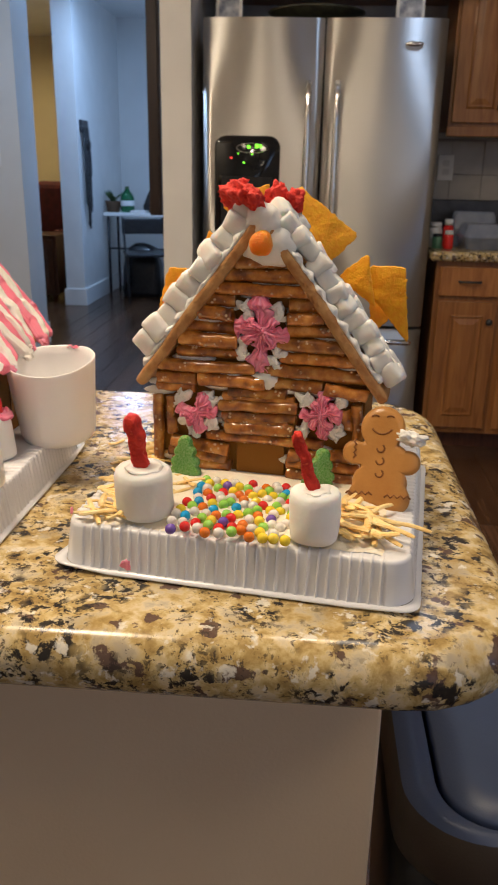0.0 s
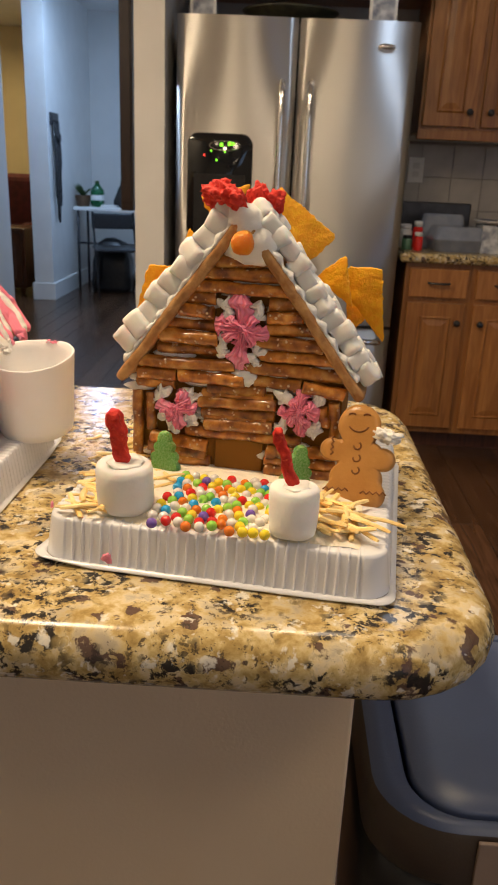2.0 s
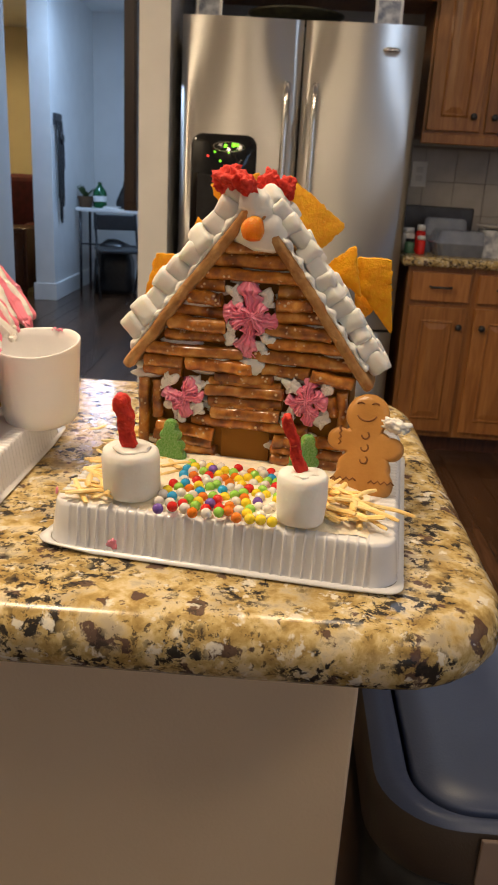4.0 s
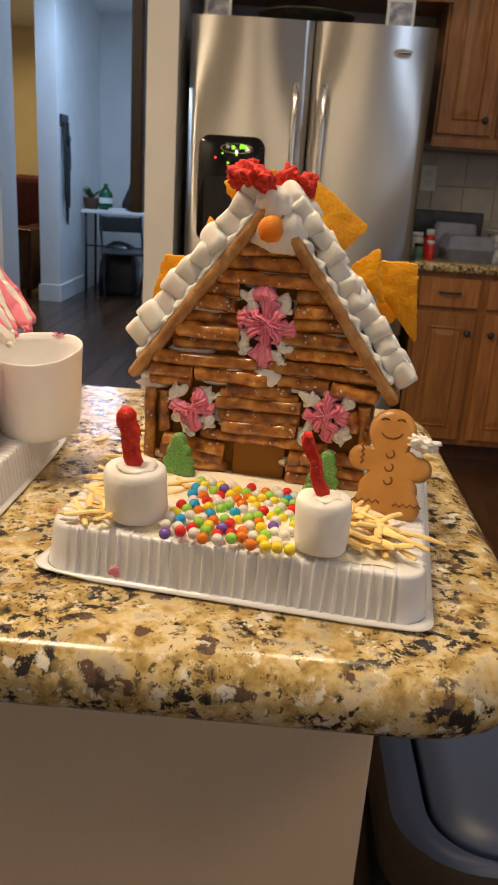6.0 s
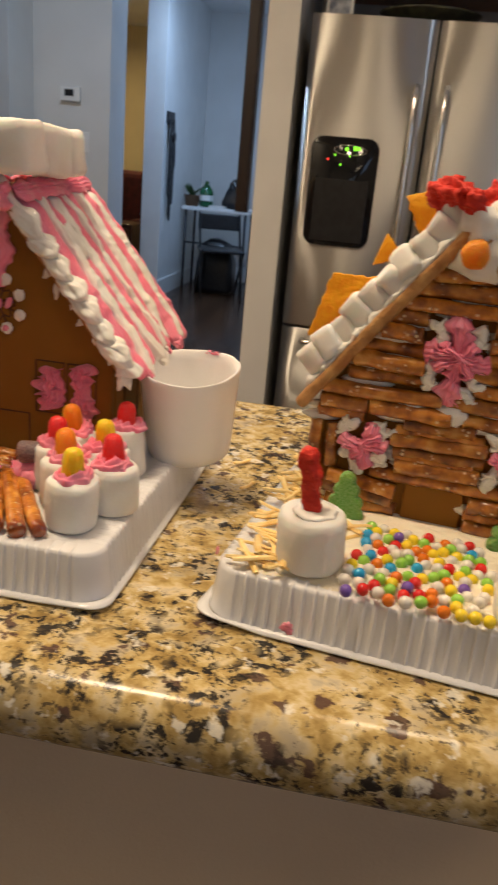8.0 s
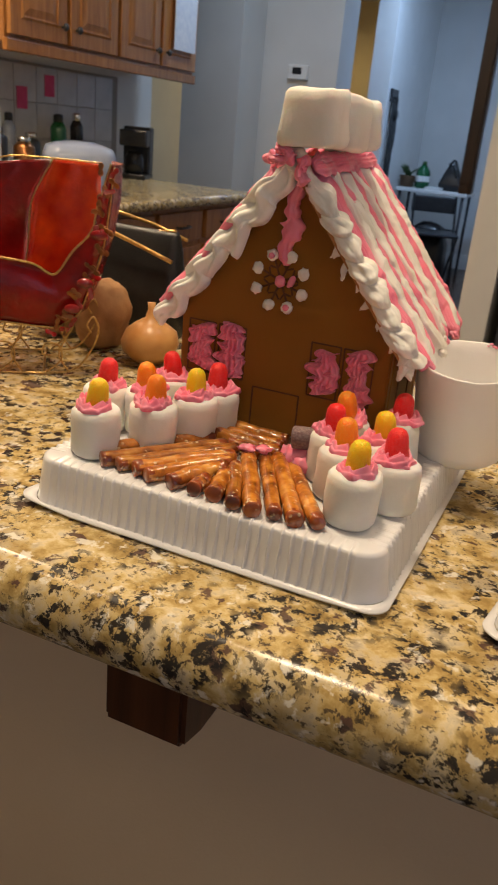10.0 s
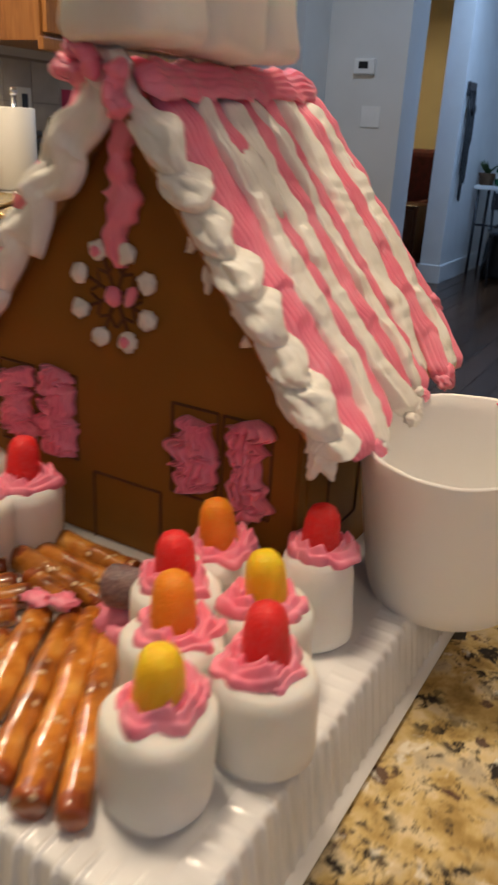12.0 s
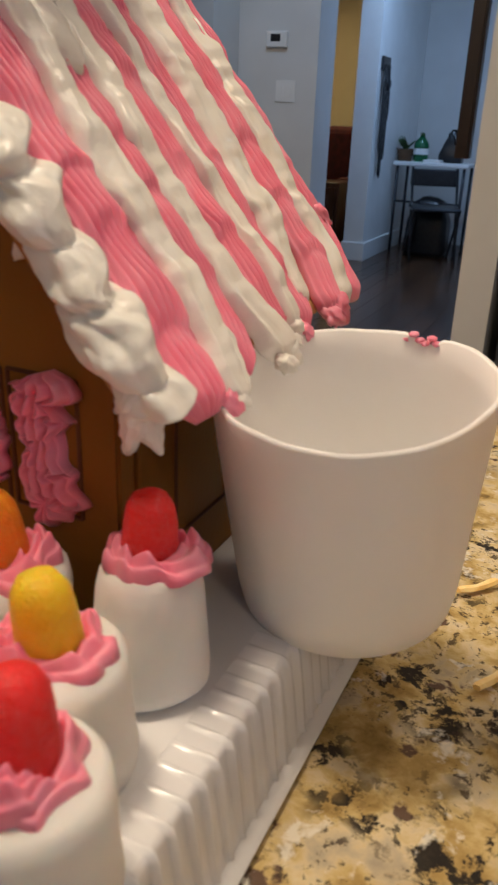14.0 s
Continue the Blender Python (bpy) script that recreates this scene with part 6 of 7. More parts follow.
bm = grid_sheet(14, 30, back_fn)
bmesh.ops.solidify(bm, geom=bm.faces[:], thickness=0.0018)
part("glass_panel", smooth(bm), REDGLASS, sleigh, "red glass back of the sleigh")
part("floor_plate", box((-0.05, NEAR + 0.002, 0.050), (0.03, FAR - 0.002, 0.053), 0.001), REDGLASS, sleigh)
for yy in (NEAR, FAR):
    rope([(-0.14, yy, 0.10), (-0.13, yy, 0.125), (-0.112, yy, 0.12), (-0.115, yy, 0.09), (-0.13, yy, 0.04), (-0.11, yy, 0.006), (-0.05, yy, 0.0022), (0.02, yy, 0.0022), (0.044, yy, 0.008), (0.060, yy, 0.030), (0.065, yy, 0.048), (0.060, yy, 0.060), (0.054, yy, 0.052), (0.058, yy, 0.044)], 0.0014, sleigh)
    for lx in (-0.075, -0.03, 0.015):
        rope([(lx, yy, 0.003), (lx + 0.014, yy, 0.016), (lx + 0.012, yy, 0.030), (lx, yy, 0.032), (lx - 0.004, yy, 0.022), (lx + 0.004, yy, 0.020)], 0.0012, sleigh)
        rope([(lx + 0.022, yy, 0.003), (lx + 0.012, yy, 0.020), (lx + 0.018, yy, 0.036), (lx + 0.026, yy, 0.050)], 0.0012, sleigh)
for lx in (-0.06, 0.012):
    rope([(lx, NEAR, 0.003), (lx, 0.5 * (NEAR + FAR), 0.014), (lx, FAR, 0.003)], 0.0012, sleigh)
random.seed(41)
for k in range(34):
    t = k / 33
    f = t * (len(BACK) - 1) * 0.97
    q = min(int(f), len(BACK) - 2)
    p = Vector(BACK[q]).lerp(Vector(BACK[q + 1]), f - q)
    part("leaf", plate(lambda a: 0.0062 * (0.22 + 0.78 * abs(math.cos(a)) ** 2.2), 0.0012, 20, 0.3, 0.0006, k), COPPER if k % 3 else REDGLASS, sleigh, m=pose(p.x + random.uniform(-0.012, 0.004), NEAR - 0.008 - 0.005 * random.random(), p.y + random.uniform(-0.006, 0.006), random.uniform(-40, 40), random.uniform(0, 360), random.uniform(-40, 40)))
for x, z in ((0.040, 0.070), (0.052, 0.095), (0.064, 0.140)):
    part("gem", lump(0.0050, 1.6, 0.8, 1.0, 0.05, 1.0, x, 3), REDGLASS, sleigh, "red glass gem", pose(x, NEAR - 0.012, z))

POTATO = material("potato_skin", (0.42, 0.23, 0.10), 0.7, second=(0.34, 0.17, 0.07), scale=60.0, bump=0.0008, bump_scale=160.0)
ONION = material("onion_skin", (0.55, 0.25, 0.07), 0.35, second=(0.66, 0.36, 0.13), scale=30.0, bump=0.0004, bump_scale=100.0)
tagged(part("potato", lump(0.036, 0.85, 0.85, 1.15, 0.14, 1.3, 4.0, 4), POTATO, m=pose(-0.652, 0.835, 0.9520, 0, 14, 0)), "tan potato lying on the granite worktop", "potato")
tagged(part("potato", lump(0.033, 1.1, 0.9, 0.9, 0.14, 1.3, 9.0, 4), POTATO, m=pose(-0.725, 0.850, 0.9440, 0, 0, 20)), "tan potato lying on the granite worktop", "potato")
bm = lathe([(0.006, 0.0), (0.020, 0.003), (0.032, 0.014), (0.0355, 0.026), (0.031, 0.040), (0.018, 0.050), (0.007, 0.056), (0.004, 0.066), (0.005, 0.074)], 36, wob=0.05)
tagged(part("onion", bm, ONION, m=pose(-0.580, 0.818, 0.9153) @ Matrix.Scale(0.88, 4)), "brown onion with dry skin on the granite worktop", "onion")
LEATHER = material("black_leather", (0.010, 0.010, 0.011), 0.38, second=(0.016, 0.016, 0.017), scale=60.0, bump=0.0005, bump_scale=500.0)
bagob = thing("handbag", pose(-0.705, 0.932, 0.9152, 0, 0, -3), "black leather handbag with gold chain straps", "handbag")
rings = []
for z, w, d in ((0.0, 0.20, 0.040), (0.006, 0.206, 0.046), (0.05, 0.204, 0.044), (0.095, 0.196, 0.030), (0.112, 0.190, 0.016), (0.116, 0.186, 0.008)):
    rings.append([(x, y + 0.003 * math.sin(x * 40), z + 0.010 * (abs(x) / 0.1) ** 2 * (z / 0.116)) for x, y in rounded_rect(w, d, min(d * 0.45, 0.018), 6)])
part("body", smooth(add_rings(bmesh.new(), rings)), LEATHER, bagob)
part("zip", tube([(-0.09 + 0.018 * i, -0.002, 0.118 + 0.010 * (abs(-0.09 + 0.018 * i) / 0.1) ** 2) for i in range(11)], 0.0022, n=8), GOLD, bagob, "gold zip")
part("strap", tube([(-0.095, -0.012, 0.119), (-0.06, -0.020, 0.132), (0.0, -0.026, 0.122), (0.06, -0.026, 0.106), (0.10, -0.024, 0.094)], 0.0026, n=8), GOLD, bagob, "gold chain strap")
part("strap", tube([(-0.09, 0.010, 0.119), (-0.03, 0.014, 0.140), (0.05, 0.012, 0.128), (0.10, 0.008, 0.116)], 0.0024, n=8), GOLD, bagob, "gold chain strap")

# bin beside the island
bin_ = thing("trash_can", pose(0.31, 0.745, 0.0), "dark metal pedal bin, blue reflection coloured into its lid", "bin")
BINPLATE = material("bin_front_plate", (0.30, 0.22, 0.17), 0.38, second=(0.34, 0.25, 0.19), scale=14.0)
# lid and rim base colour carries the blue window reflection
BINTOP = material("bin_lid_blue_sheen", (0.075, 0.100, 0.180), 0.36, 0.0, second=(0.082, 0.108, 0.19), scale=12.0, bump=0.0002, bump_scale=400.0)

BINFRAME = material("bin_rim_plastic", (0.060, 0.045, 0.034), 0.40, 0.0, second=(0.070, 0.053, 0.040), scale=12.0, bump=0.0002, bump_scale=400.0)


def lid_ring(z, off, wide=0.0):
    """A loop round the lid's opening, with wide corners; wide widens it along x."""
    k = 1 + wide / 0.169
    return [((p.x + nn.x * off) * k, p.y + nn.y * off - 0.004, z) for p, nn, s, t in resample(rounded_rect(0.338, 0.296, 0.052, 10), 120)]


part("body", smooth(add_rings(bmesh.new(), [lid_ring(0.0, 0.004, 0.010), lid_ring(0.02, 0.008, 0.012), lid_ring(0.50, 0.022, 0.016), lid_ring(0.545, 0.020, 0.016), lid_ring(0.552, 0.012, 0.016)])), BLACKPLASTIC, bin_)
part("rim", smooth(add_rings(bmesh.new(), [lid_ring(0.598, 0.0035), lid_ring(0.6165, 0.0035), lid_ring(0.6185, 0.0050), lid_ring(0.6190, 0.0090, 0.012), lid_ring(0.6172, 0.0140, 0.015), lid_ring(0.6130, 0.0180, 0.016)], True, False, False)), BINTOP, bin_, "smooth rim round the lid, blue reflection in its colour")
part("collar", smooth(add_rings(bmesh.new(), [lid_ring(0.6130, 0.0180, 0.016), lid_ring(0.600, 0.0220, 0.016), lid_ring(0.556, 0.0235, 0.016), lid_ring(0.552, 0.0200, 0.016), lid_ring(0.545, 0.0120, 0.016)], True, False, False)), BINFRAME, bin_, "dark brown collar below the rim")
part("lid", smooth(add_rings(bmesh.new(), [lid_ring(0.600, -0.0022), lid_ring(0.617, -0.0022), lid_ring(0.6200, -0.005), [(x * 0.8, y * 0.8, 0.6215) for x, y, z in lid_ring(0, -0.004)], [(x * 0.1, y * 0.1, 0.6225) for x, y, z in lid_ring(0, -0.004)]])), BINTOP, bin_, "smooth lid, blue reflection in its colour")
part("label_plate", box((-0.115, -0.1785, 0.560), (0.115, -0.1740, 0.612), 0.0015), BINPLATE, bin_, "tan metal plate on the collar")

# on top of the fridge
CARD = material("printed_card", (0.62, 0.64, 0.66), 0.5, second=(0.18, 0.20, 0.26), scale=28.0)
for x, w in ((-0.375, 0.105), (0.335, 0.11)):
    fr = thing("picture_frame", pose(x, 3.44, 1.7335, -8), "small white framed picture standing on the fridge", "picture", "pictures on the fridge")
    part("frame", box((-w / 2, -0.006, 0.0), (w / 2, 0.006, 0.12), 0.003), TRIM, fr)
    part("picture", box((-w / 2 + 0.012, -0.0085, 0.014), (w / 2 - 0.012, -0.0065, 0.106)), CARD, fr)
DARKBOWL = material("dark_bowl", (0.03, 0.028, 0.02), 0.4, second=(0.07, 0.07, 0.04), scale=30.0)
tagged(part("serving_bowl", lathe([(0.06, 0.0), (0.13, 0.02), (0.19, 0.055), (0.20, 0.062), (0.185, 0.056), (0.12, 0.024), (0.02, 0.016)], 32), DARKBOWL, m=pose(-0.03, 3.58, 1.7335)), "dark shallow serving bowl on the fridge", "bowl")

# clutter on the right worktop
LEAFY = material("dull_green_jar", (0.10, 0.22, 0.12), 0.3, second=(0.07, 0.16, 0.09), scale=30.0)
CLEARPLASTIC = material("clear_plastic", (0.62, 0.68, 0.80), 0.12, second=(0.5, 0.56, 0.7), scale=20.0, bump=0.004, bump_scale=40.0, trans=0.65)
tagged(part("baking_tray", box((0.51, 3.80, 0.8825), (0.86, 3.84, 1.075), 0.008), DARKGREY, m=pose(0, 0, 0)), "dark metal baking tray standing on the worktop", "tray")
for k, (x, y, r, h, mt) in enumerate(((0.530, 3.50, 0.022, 0.060, LEAFY), (0.575, 3.48, 0.020, 0.075, PEARLS["red"]), (0.590, 3.60, 0.022, 0.115, PEARLS["red"]), (0.535, 3.60, 0.030, 0.100, PEARLS["white"]))):
    j = thing("jar", pose(x, y, 0.8822), "small jar with a lid on the worktop", "jar", "jars on the worktop")
    part("body", lathe([(r * 0.95, 0), (r, 0.004), (r, h * 0.72), (r * 0.8, h * 0.8)], 20), mt, j)
    part("lid", lathe([(r * 0.85, h * 0.8), (r * 0.85, h), (r * 0.7, h * 1.02)], 20), TRIM if k else BLACKPLASTIC, j)


def clamshell(w, d, h, seed):
    """A thin moulded plastic food box, wider at its rim."""
    rings = []
    for z, k in ((0.0, 0.84), (0.03, 0.90), (0.46, 1.0), (0.50, 1.06), (0.54, 1.0), (0.93, 0.90), (1.0, 0.82)):
        rings.append([(x * k, y * k, z * h + 0.004 * noise.noise(Vector((x * 30, y * 30, seed)))) for x, y in rounded_rect(w, d, 0.025, 6)])
    return smooth(add_rings(bmesh.new(), rings))


for k, (x, y, w, d, h, rz) in enumerate(((0.745, 3.53, 0.23, 0.17, 0.105, 6), (0.70, 3.64, 0.20, 0.09, 0.150, -4))):
    tagged(part("plastic_box", clamshell(w, d, h, k * 3.0), CLEARPLASTIC, m=pose(x, y, 0.8822, 0, 0, rz)), "empty clear plastic food box on the worktop", "packaging", "packaging on the worktop")
tagged(part("plate", lathe([(0.05, 0.0), (0.07, 0.004), (0.115, 0.016), (0.116, 0.018), (0.07, 0.008), (0.01, 0.006)], 40), TRIM, m=pose(0.93, 3.52, 1.0)), "white plate lying on a food box", "plate")
tagged(part("food_box", box((0.84, 3.45, 0.8822), (1.03, 3.60, 0.9995), 0.003), CARD), "closed printed food box on the worktop", "box")
outlet = thing("wall_outlet", pose(0.615, 4.004, 1.215), "white wall outlet on the tile backsplash", "outlet")
part("plate", box((-0.036, -0.006, -0.058), (0.036, 0.002, 0.058), 0.002), TRIM, outlet)
for dz in (-0.02, 0.02):
    part("socket", box((-0.016, -0.0075, dz - 0.013), (0.016, -0.0055, dz + 0.013), 0.001), WALLPAINT, outlet)

# thermostat and switch on the column
th = thing("thermostat", pose(-2.11, 5.05, 1.51), "white wall thermostat with a dark screen", "thermostat")
part("case", box((-0.065, -0.028, -0.042), (0.065, 0.0, 0.042), 0.006), TRIM, th)
part("screen", box((-0.035, -0.0305, -0.012), (0.025, -0.0275, 0.026), 0.001), BLACKPLASTIC, th)
sw = thing("light_switch", pose(-2.05, 5.05, 1.24), "white wall switch plate", "switch")
part("plate", box((-0.06, -0.006, -0.058), (0.06, 0.0, 0.058), 0.002), TRIM, sw)
for dx in (-0.025, 0.025):
    part("rocker", box((dx - 0.012, -0.009, -0.03), (dx + 0.012, -0.005, 0.03), 0.001), TRIM, sw)

# hall: folding table, chair, leashes
table = thing("folding_table", pose(0, 0, 0), "white folding table against the hall wall", "table")
part("tabletop", box((-2.02, 7.57, 0.752), (-1.36, 8.04, 0.787), 0.008), TRIM, table)
for x in (-1.985, -1.40):
    for y in (7.61, 7.99):
        part("leg", tube([(x, y, 0.002), (x, y, 0.752)], 0.013, n=10), DARKGREY, table)
part("brace", tube([(-1.985, 7.61, 0.45), (-1.40, 7.61, 0.45)], 0.009, n=8), DARKGREY, table)
chair = thing("folding_chair", pose(-1.56, 7.33, 0, 0, 0, 20), "black metal folding chair tucked at the table", "chair")
part("seat", box((-0.2, -0.19, 0.42), (0.2, 0.19, 0.45), 0.01), BLACKPLASTIC, chair)
part("backrest", box((-0.2, 0.19, 0.60), (0.2, 0.215, 0.74), 0.01), BLACKPLASTIC, chair)
for x in (-0.19, 0.19):
    part("leg", tube([(x, -0.2, 0.0), (x, 0.21, 0.75)], 0.011, n=8), BLACKPLASTIC, chair)
    part("leg", tube([(x, 0.22, 0.0), (x, -0.17, 0.44)], 0.011, n=8), BLACKPLASTIC, chair)
sack = thing("backpack", pose(-1.66, 7.62, 0.0), "large black cloth bag below the hall table", "bag")
part("body", rough(smooth(add_rings(bmesh.new(), [[(x, y, z) for x, y in rounded_rect(w, d, 0.06, 6)] for z, w, d in ((0.0, 0.34, 0.24), (0.05, 0.38, 0.28), (0.30, 0.36, 0.26), (0.46, 0.26, 0.18), (0.50, 0.12, 0.08))])), 0.012, 9, 4.0), BLACKPLASTIC, sack)
part("strap", tube([(-0.08, -0.10, 0.46), (-0.09, -0.17, 0.34), (-0.09, -0.165, 0.12)], 0.012, n=8), BLACKPLASTIC, sack)
BASKET = material("wicker", (0.16, 0.09, 0.045), 0.7, second=(0.10, 0.05, 0.025), scale=80.0, bump=0.003, bump_scale=120.0)
pl = thing("plant_basket", pose(-1.955, 7.71, 0.787), "brown wicker basket with a green plant", "plant")
part("basket", lathe([(0.06, 0.0), (0.075, 0.09), (0.082, 0.10), (0.07, 0.09), (0.05, 0.07)], 20), BASKET, pl)
LEAF = material("leaf_green", (0.03, 0.07, 0.02), 0.5, second=(0.06, 0.11, 0.035), scale=30.0)
for k in range(16):
    a = k * 2.4
    L = 0.12 + 0.05 * math.sin(k)
    part("leaf", grid_sheet(6, 2, lambda u, v: (u * L * 0.8, (v - 0.5) * 0.03 * math.sin(math.pi * min(0.97, u + 0.06)), 0.10 + L * u - 0.25 * L * u * u)), LEAF, pl, m=pose(0, 0, -0.02, 0, 0, math.degrees(a)))
GREENGLASS = material("green_bottle", (0.02, 0.20, 0.07), 0.12, second=(0.015, 0.15, 0.05), scale=10.0, trans=0.5)
bo = thing("soda_bottle", pose(-1.815, 7.71, 0.787), "green plastic soda bottle on the hall table", "bottle")
part("body", lathe([(0.05, 0), (0.066, 0.012), (0.066, 0.13), (0.06, 0.155), (0.026, 0.20), (0.018, 0.215)], 24), GREENGLASS, bo)
part("label_band", lathe([(0.0668, 0.06), (0.0668, 0.11)], 24, False, False), TRIM, bo)
part("cap", lathe([(0.020, 0.212), (0.020, 0.236), (0.013, 0.238)], 20), LEAF, bo)
tagged(part("paper_stack", box((-1.76, 7.59, 0.788), (-1.61, 7.74, 0.809), 0.002), TRIM, m=pose(0, 0, 0)), "stack of white papers on the hall table", "papers")
bg = thing("backpack", pose(-1.56, 7.79, 0.787), "black cloth bag slumped on the hall table", "bag")
part("body", smooth(add_rings(bmesh.new(), [[(x, y, z) for x, y in rounded_rect(w, d, 0.025, 5)] for z, w, d in ((0, 0.20, 0.15), (0.06, 0.21, 0.16), (0.17, 0.13, 0.10), (0.26, 0.05, 0.05), (0.275, 0.02, 0.02))])), BLACKPLASTIC, bg)
part("strap", tube([(-0.03, -0.05, 0.20), (-0.02, -0.10, 0.24), (0.02, -0.10, 0.22), (0.05, -0.06, 0.12)], 0.008, n=8), BLACKPLASTIC, bg)
le = thing("leash_rack", pose(-2.027, 7.09, 0.015), "wooden hook rack with black dog leashes", "leash rack")
part("board", box((-0.018, -0.10, 1.46), (0.006, 0.10, 1.56), 0.004), DARKGREY, le)
for k, (dy, z1) in enumerate(((-0.07, 0.85), (-0.03, 0.66), (0.03, 0.80), (0.06, 1.1))):
    part("leash", tube([(0.01, dy, 1.50), (0.02, dy - 0.02, 1.2), (0.018, dy - 0.01, z1 + 0.03), (0.018, dy + 0.015, z1), (0.018, dy + 0.03, z1 + 0.05), (0.02, dy + 0.02, 1.25), (0.01, dy + 0.005, 1.49)], 0.009, n=8), BLACKPLASTIC, le)
part("buckle", lump(0.04, 0.5, 1, 1.3, 0.3, 2.0, 5.0, 2), BLACKPLASTIC, le, m=pose(0.03, 0.0, 1.36))
# dark door leaf standing open beside the wall end
dr = tagged(new("door_1"), "dark brown wooden door standing open in the hall", "door", kind="structure")
part("leaf", box((-0.865, 4.18, 0.955), (-0.80, 4.24, 2.45), 0.003), DARKLEAF, dr)
part("leaf_panel", box((-0.855, 4.172, 1.0), (-0.81, 4.178, 2.4), 0.001), DARKLEAF, dr)
# far room
RUG = material("dark_red_cloth", (0.10, 0.012, 0.012), 0.8, second=(0.06, 0.008, 0.008), scale=14.0)
arm = thing("armchair", pose(-2.72, 7.9, 0, 0, 0, -20), "dark red upholstered armchair in the yellow lit room", "armchair")
part("seat", box((-0.35, -0.3, 0.15), (0.35, 0.35, 0.45), 0.05, 3), RUG, arm)
part("backrest", box((-0.35, 0.28, 0.3), (0.35, 0.46, 1.05), 0.07, 3), RUG, arm)
for x in (-0.42, 0.3):
    part("arm", box((x, -0.3, 0.1), (x + 0.13, 0.4, 0.62), 0.05, 3), RUG, arm)
cab = thing("sideboard", pose(-2.9, 7.1, 0), "dark wooden sideboard with ornaments", "sideboard")
part("body", box((-0.4, 0, 0.06), (0.55, 0.42, 0.60), 0.01), DARKOAK, cab)
for x in (-0.38, 0.1):
    part("door", raised_door(x, x + 0.42, 0.1, 0.56, -0.02), DARKOAK, cab)
for x, y in ((-0.36, 0.04), (0.5, 0.04), (-0.36, 0.38), (0.5, 0.38)):
    part("foot", lathe([(0.02, 0.0), (0.03, 0.05), (0.02, 0.062)], 12), DARKOAK, cab, m=pose(x, y, 0))

# side counter on the left with its cabinets
for i in range(6):
    y0 = 1.2 + 0.4 * i
    base_unit(0.0, 0.396, 1.75, 0.8, 0.84, i % 2 == 0, pose(0, y0, 0, 0, 0, 90))
counter_top("side_worktop", -2.61, -1.70, 1.0, 3.64, 0.882, 0.04, 0.06, "polished granite worktop of the side counter")
uc = upper_unit(0.0, 0.705, 2.25, 0.36, 1.375, 2.3, 2, m=pose(0, 2.56, 0, 0, 0, 90))
uc2 = upper_unit(0.0, 0.705, 2.25, 0.36, 1.375, 2.3, 2, m=pose(0, 3.267, 0, 0, 0, 90))
tiled("backsplash_side", pose(-2.612, 1.2, 0.885, 0, 0, 90), 2.6, 0.46, 0.15, 0.15, "grey square tile backsplash over the side counter")
NOTE = material("pink_note", (0.62, 0.06, 0.16), 0.6, second=(0.56, 0.05, 0.13), scale=20.0)
for y, z in ((3.05, 1.20), (3.24, 1.26)):
    tagged(part("sticky_note", box((0, -0.035, -0.045), (0.0015, 0.035, 0.045)), NOTE, m=pose(-2.606, y, z)), "pink paper note stuck on the tiles", "note", "notes on the tiles")
PAPER = material("white_paper", (0.72, 0.74, 0.78), 0.6, second=(0.62, 0.65, 0.72), scale=40.0)
tagged(part("paper_sheet", box((0.0, -0.105, -0.14), (0.002, 0.105, 0.17)), PAPER, m=pose(-2.2275, 3.80, 1.62)), "sheet of white paper taped to the cabinet door", "paper")
pt = thing("paper_towel", pose(-2.28, 2.43, 0.8822), "white paper towel roll on a metal holder", "paper towel")
part("roll", lathe([(0.02, 0.012), (0.068, 0.012), (0.07, 0.016), (0.07, 0.272), (0.066, 0.276), (0.02, 0.276)], 32), TRIM, pt)
part("base", lathe([(0.085, 0.0), (0.085, 0.008), (0.02, 0.012)], 32), CHROME, pt)
part("post", tube([(0, 0, 0.01), (0, 0, 0.32)], 0.008, n=10), CHROME, pt)
part("finial", lump(0.015, 1, 1, 1, 0.0, 1, 0, 2), CHROME, pt, m=pose(0, 0, 0.325))
BLUEPLASTIC = material("frosted_blue_plastic", (0.46, 0.54, 0.74), 0.25, second=(0.40, 0.48, 0.70), scale=8.0, trans=0.35)
BLUEBASE = material("blue_plastic", (0.02, 0.05, 0.30), 0.3, second=(0.03, 0.06, 0.34), scale=8.0)
ck = thing("cake_carrier", pose(-2.00, 2.635, 0.8822, 0, 0, 41), "frosted plastic cake carrier on a blue base", "cake carrier")
part("dome", smooth(add_rings(bmesh.new(), [[(x, y, z) for x, y in rounded_rect(w, d, 0.05, 6)] for z, w, d in ((0.018, 0.265, 0.25), (0.13, 0.258, 0.243), (0.160, 0.235, 0.22), (0.172, 0.17, 0.16), (0.182, 0.10, 0.05))])), BLUEPLASTIC, ck)
part("base", smooth(add_rings(bmesh.new(), [[(x, y, z) for x, y in rounded_rect(w, d, 0.05, 6)] for z, w, d in ((0.0, 0.27, 0.26), (0.004, 0.28, 0.27), (0.02, 0.28, 0.27))])), BLUEBASE, ck)
for x in (-0.06, 0.10):
    part("latch", box((x - 0.014, -0.140, 0.012), (x + 0.014, -0.122, 0.05), 0.004), TRIM, ck)
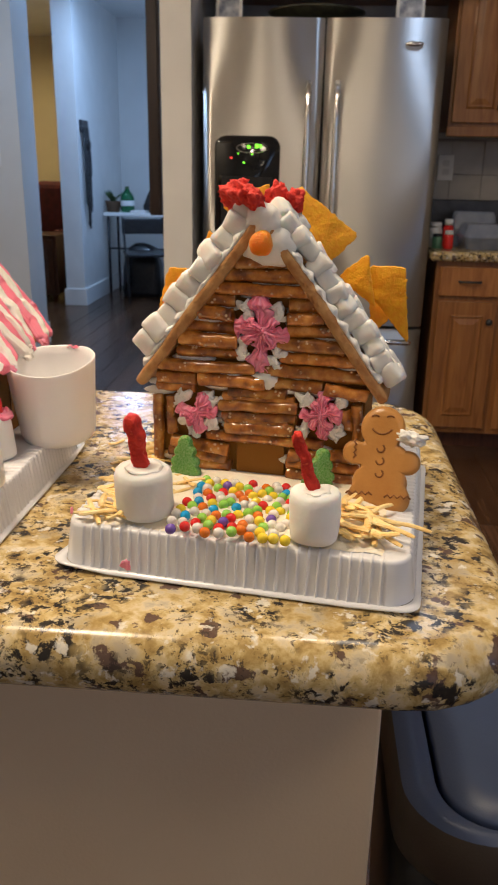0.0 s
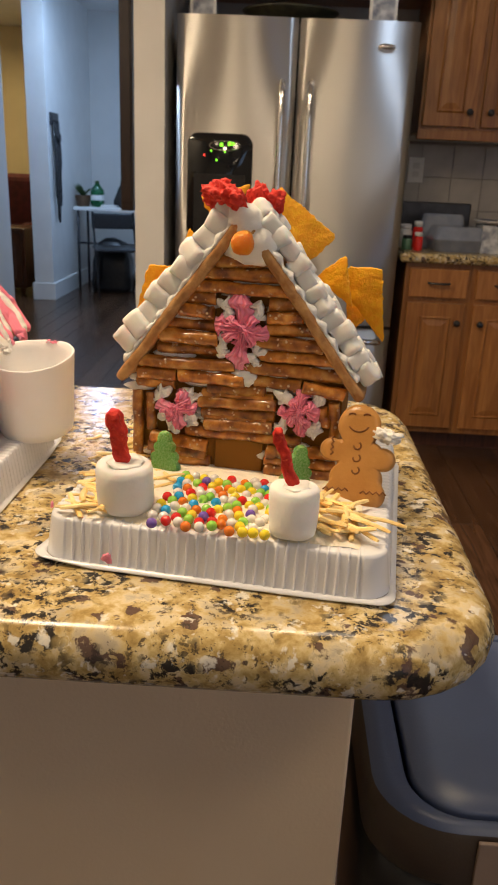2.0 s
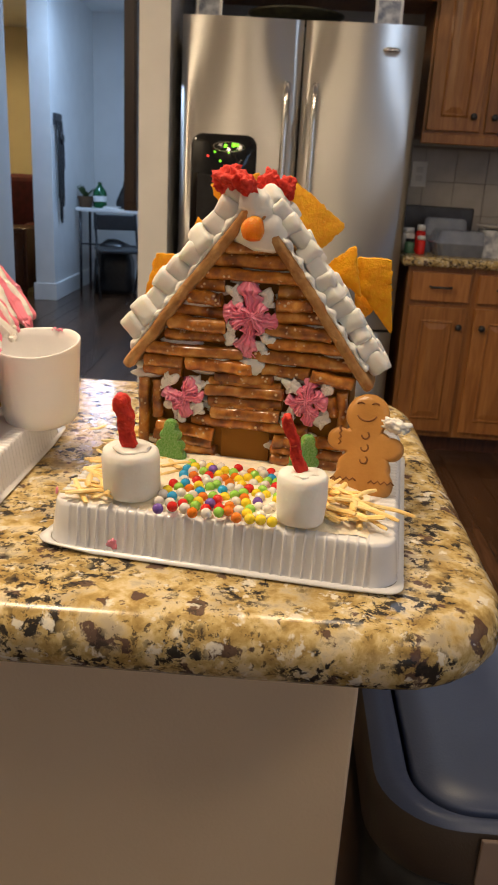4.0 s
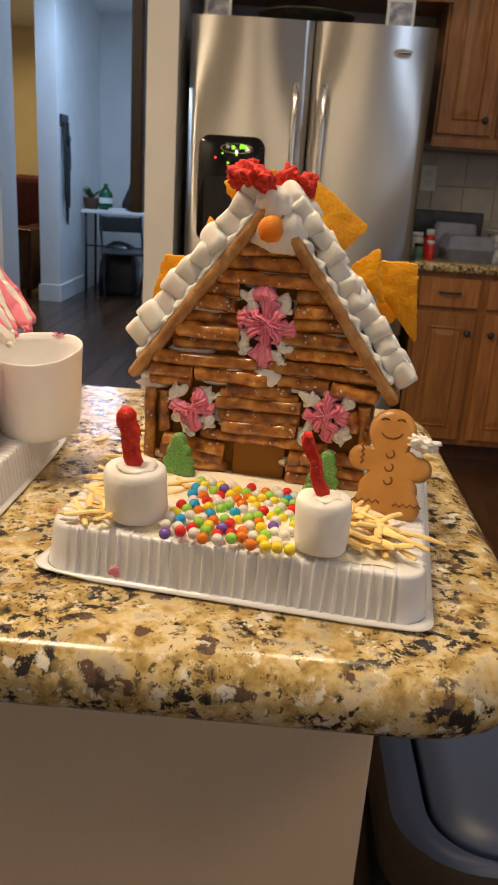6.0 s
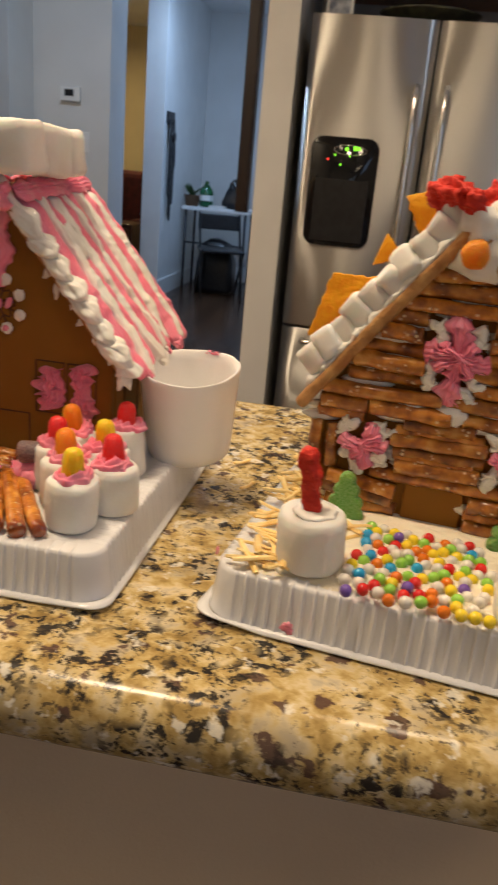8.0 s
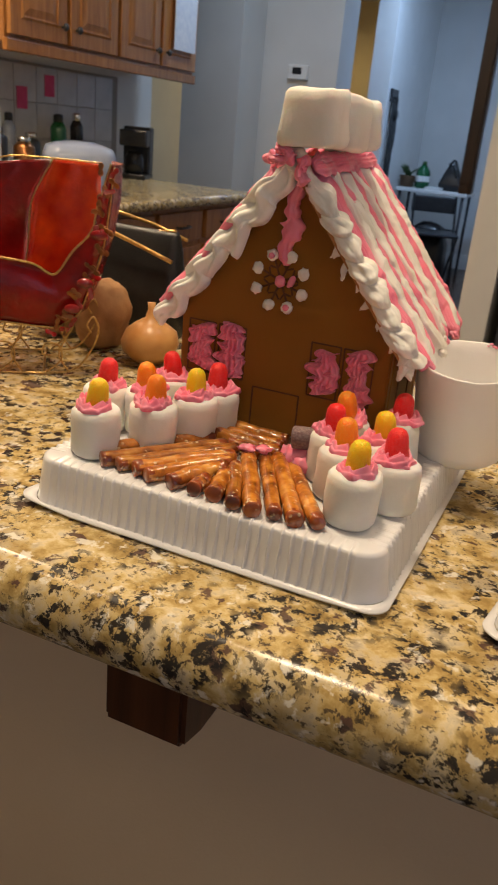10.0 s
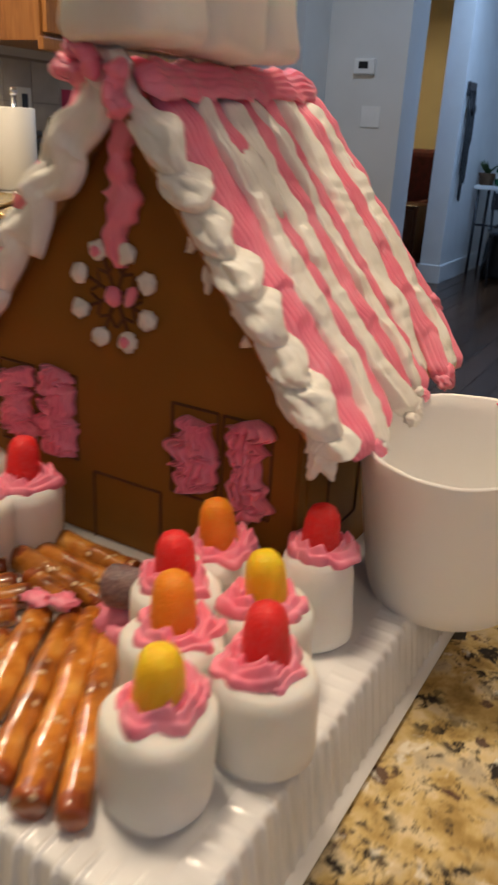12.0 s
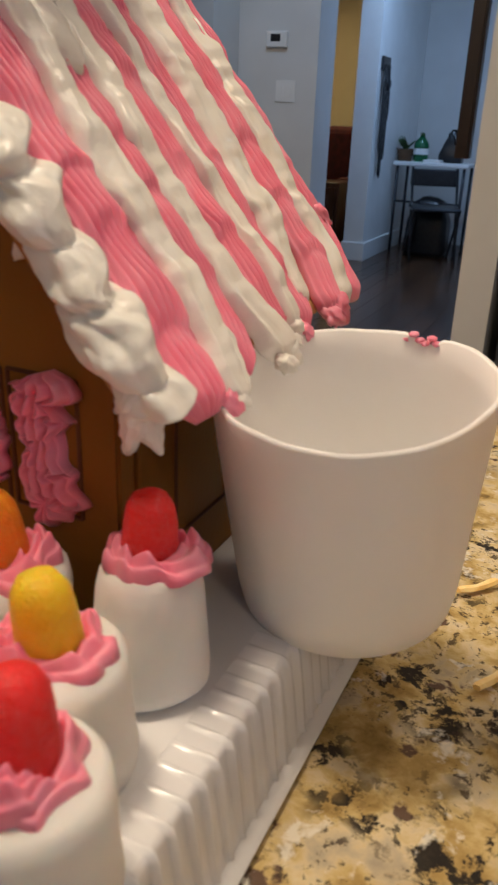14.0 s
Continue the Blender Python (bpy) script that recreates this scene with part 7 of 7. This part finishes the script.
for k, (x, y, r, h, mt) in enumerate(((-2.42, 2.66, 0.05, 0.20, BLACKPLASTIC), (-2.40, 2.56, 0.045, 0.22, DARKOAK), (-2.45, 3.10, 0.035, 0.26, GREENGLASS), (-2.48, 2.95, 0.04, 0.18, DARKGREY), (-2.45, 2.28, 0.03, 0.2, CHROME), (-2.30, 2.69, 0.042, 0.17, COPPER), (-2.52, 2.86, 0.028, 0.25, CLEARPLASTIC), (-2.50, 3.30, 0.03, 0.27, BLACKGLOSS))):
    j = thing("canister", pose(x, y, 0.8822), "dark kitchen canister by the tile backsplash", "canister", "canisters on the side counter")
    part("body", lathe([(r * 0.95, 0), (r, 0.005), (r, h * 0.8), (r * 0.6, h * 0.9)], 20), mt, j)
    part("lid", lathe([(r * 0.62, h * 0.88), (r * 0.62, h), (r * 0.4, h * 1.02)], 20), CHROME if k % 2 else BLACKPLASTIC, j)
cm = thing("coffee_maker", pose(-2.36, 3.60, 0.8822, 0, 0, 20) @ Matrix.Scale(0.75, 4), "black coffee maker on the side counter", "coffee maker")
part("body", box((-0.09, 0.0, 0.03), (0.09, 0.12, 0.32), 0.01), BLACKPLASTIC, cm)
part("base", box((-0.09, -0.13, 0.0), (0.09, 0.12, 0.03), 0.006), BLACKPLASTIC, cm)
part("head", box((-0.09, -0.12, 0.20), (0.09, 0.0, 0.30), 0.01), BLACKPLASTIC, cm)
part("jug", lathe([(0.05, 0.032), (0.065, 0.06), (0.062, 0.13), (0.045, 0.17)], 20), BLACKGLOSS, cm, m=pose(0, -0.06, 0))
so = thing("wall_outlet", pose(-2.605, 2.80, 1.18, 0, 0, 90), "white wall outlet on the tile backsplash", "outlet")
part("plate", box((-0.036, -0.006, -0.058), (0.036, 0.002, 0.058), 0.002), TRIM, so)
part("socket", box((-0.016, -0.0075, -0.035), (0.016, -0.0055, 0.035), 0.001), DARKGREY, so)

# floor planks, last
plank = bpy.data.meshes.new("plank")
bm = box((0.001, 0.001, -0.016), (0.126, 1.199, 0.0), 0.0012, 1)
bm.to_mesh(plank)
bm.free()
plank.materials.append(FLOORWOOD)
floor = bpy.data.objects["floor_base"]
random.seed(77)
near, rest = [], bmesh.new()
for i in range(-33, 25):
    off = random.uniform(-1.1, 0)
    for j in range(-2, 10):
        x, y = 0.127 * i, off + 1.2 * j
        if -2.1 < x < 1.6 and 1.0 < y < 8.0 and len(near) < 290:
            near.append((x, y))
        else:
            y0, y1 = max(y + 0.001, -2.05), min(y + 1.199, 10.1)
            if y1 - y0 < 0.02:
                continue
            vs = [rest.verts.new((x + dx, yy, 0.0)) for dx, yy in ((0.001, y0), (0.126, y0), (0.126, y1), (0.001, y1))]
            rest.faces.new(vs)
for x, y in near:
    shared("plank", plank, floor, pose(x, y, 0))
tagged(part("planks_beyond", rest, FLOORWOOD, floor), kind="stuff")
# unseen rings added in the ceiling round the overhead lights
for lx, ly, r in [(a, b, e / 2) for a, b, c, e in LAMPS] + [(0.57, 3.03, 0.085), (-1.55, 6.5, 0.10), (-1.65, 3.9, 0.10)]:
    cl = thing("added_lamp_trim", pose(lx, ly, 2.6), "white ring added round an overhead light", "lamp", "recessed ceiling lamps")
    part("ring", lathe([(r, -0.004), (r + 0.02, -0.006), (r + 0.023, 0.0), (r, 0.0)], 32, False, False), TRIM, cl)
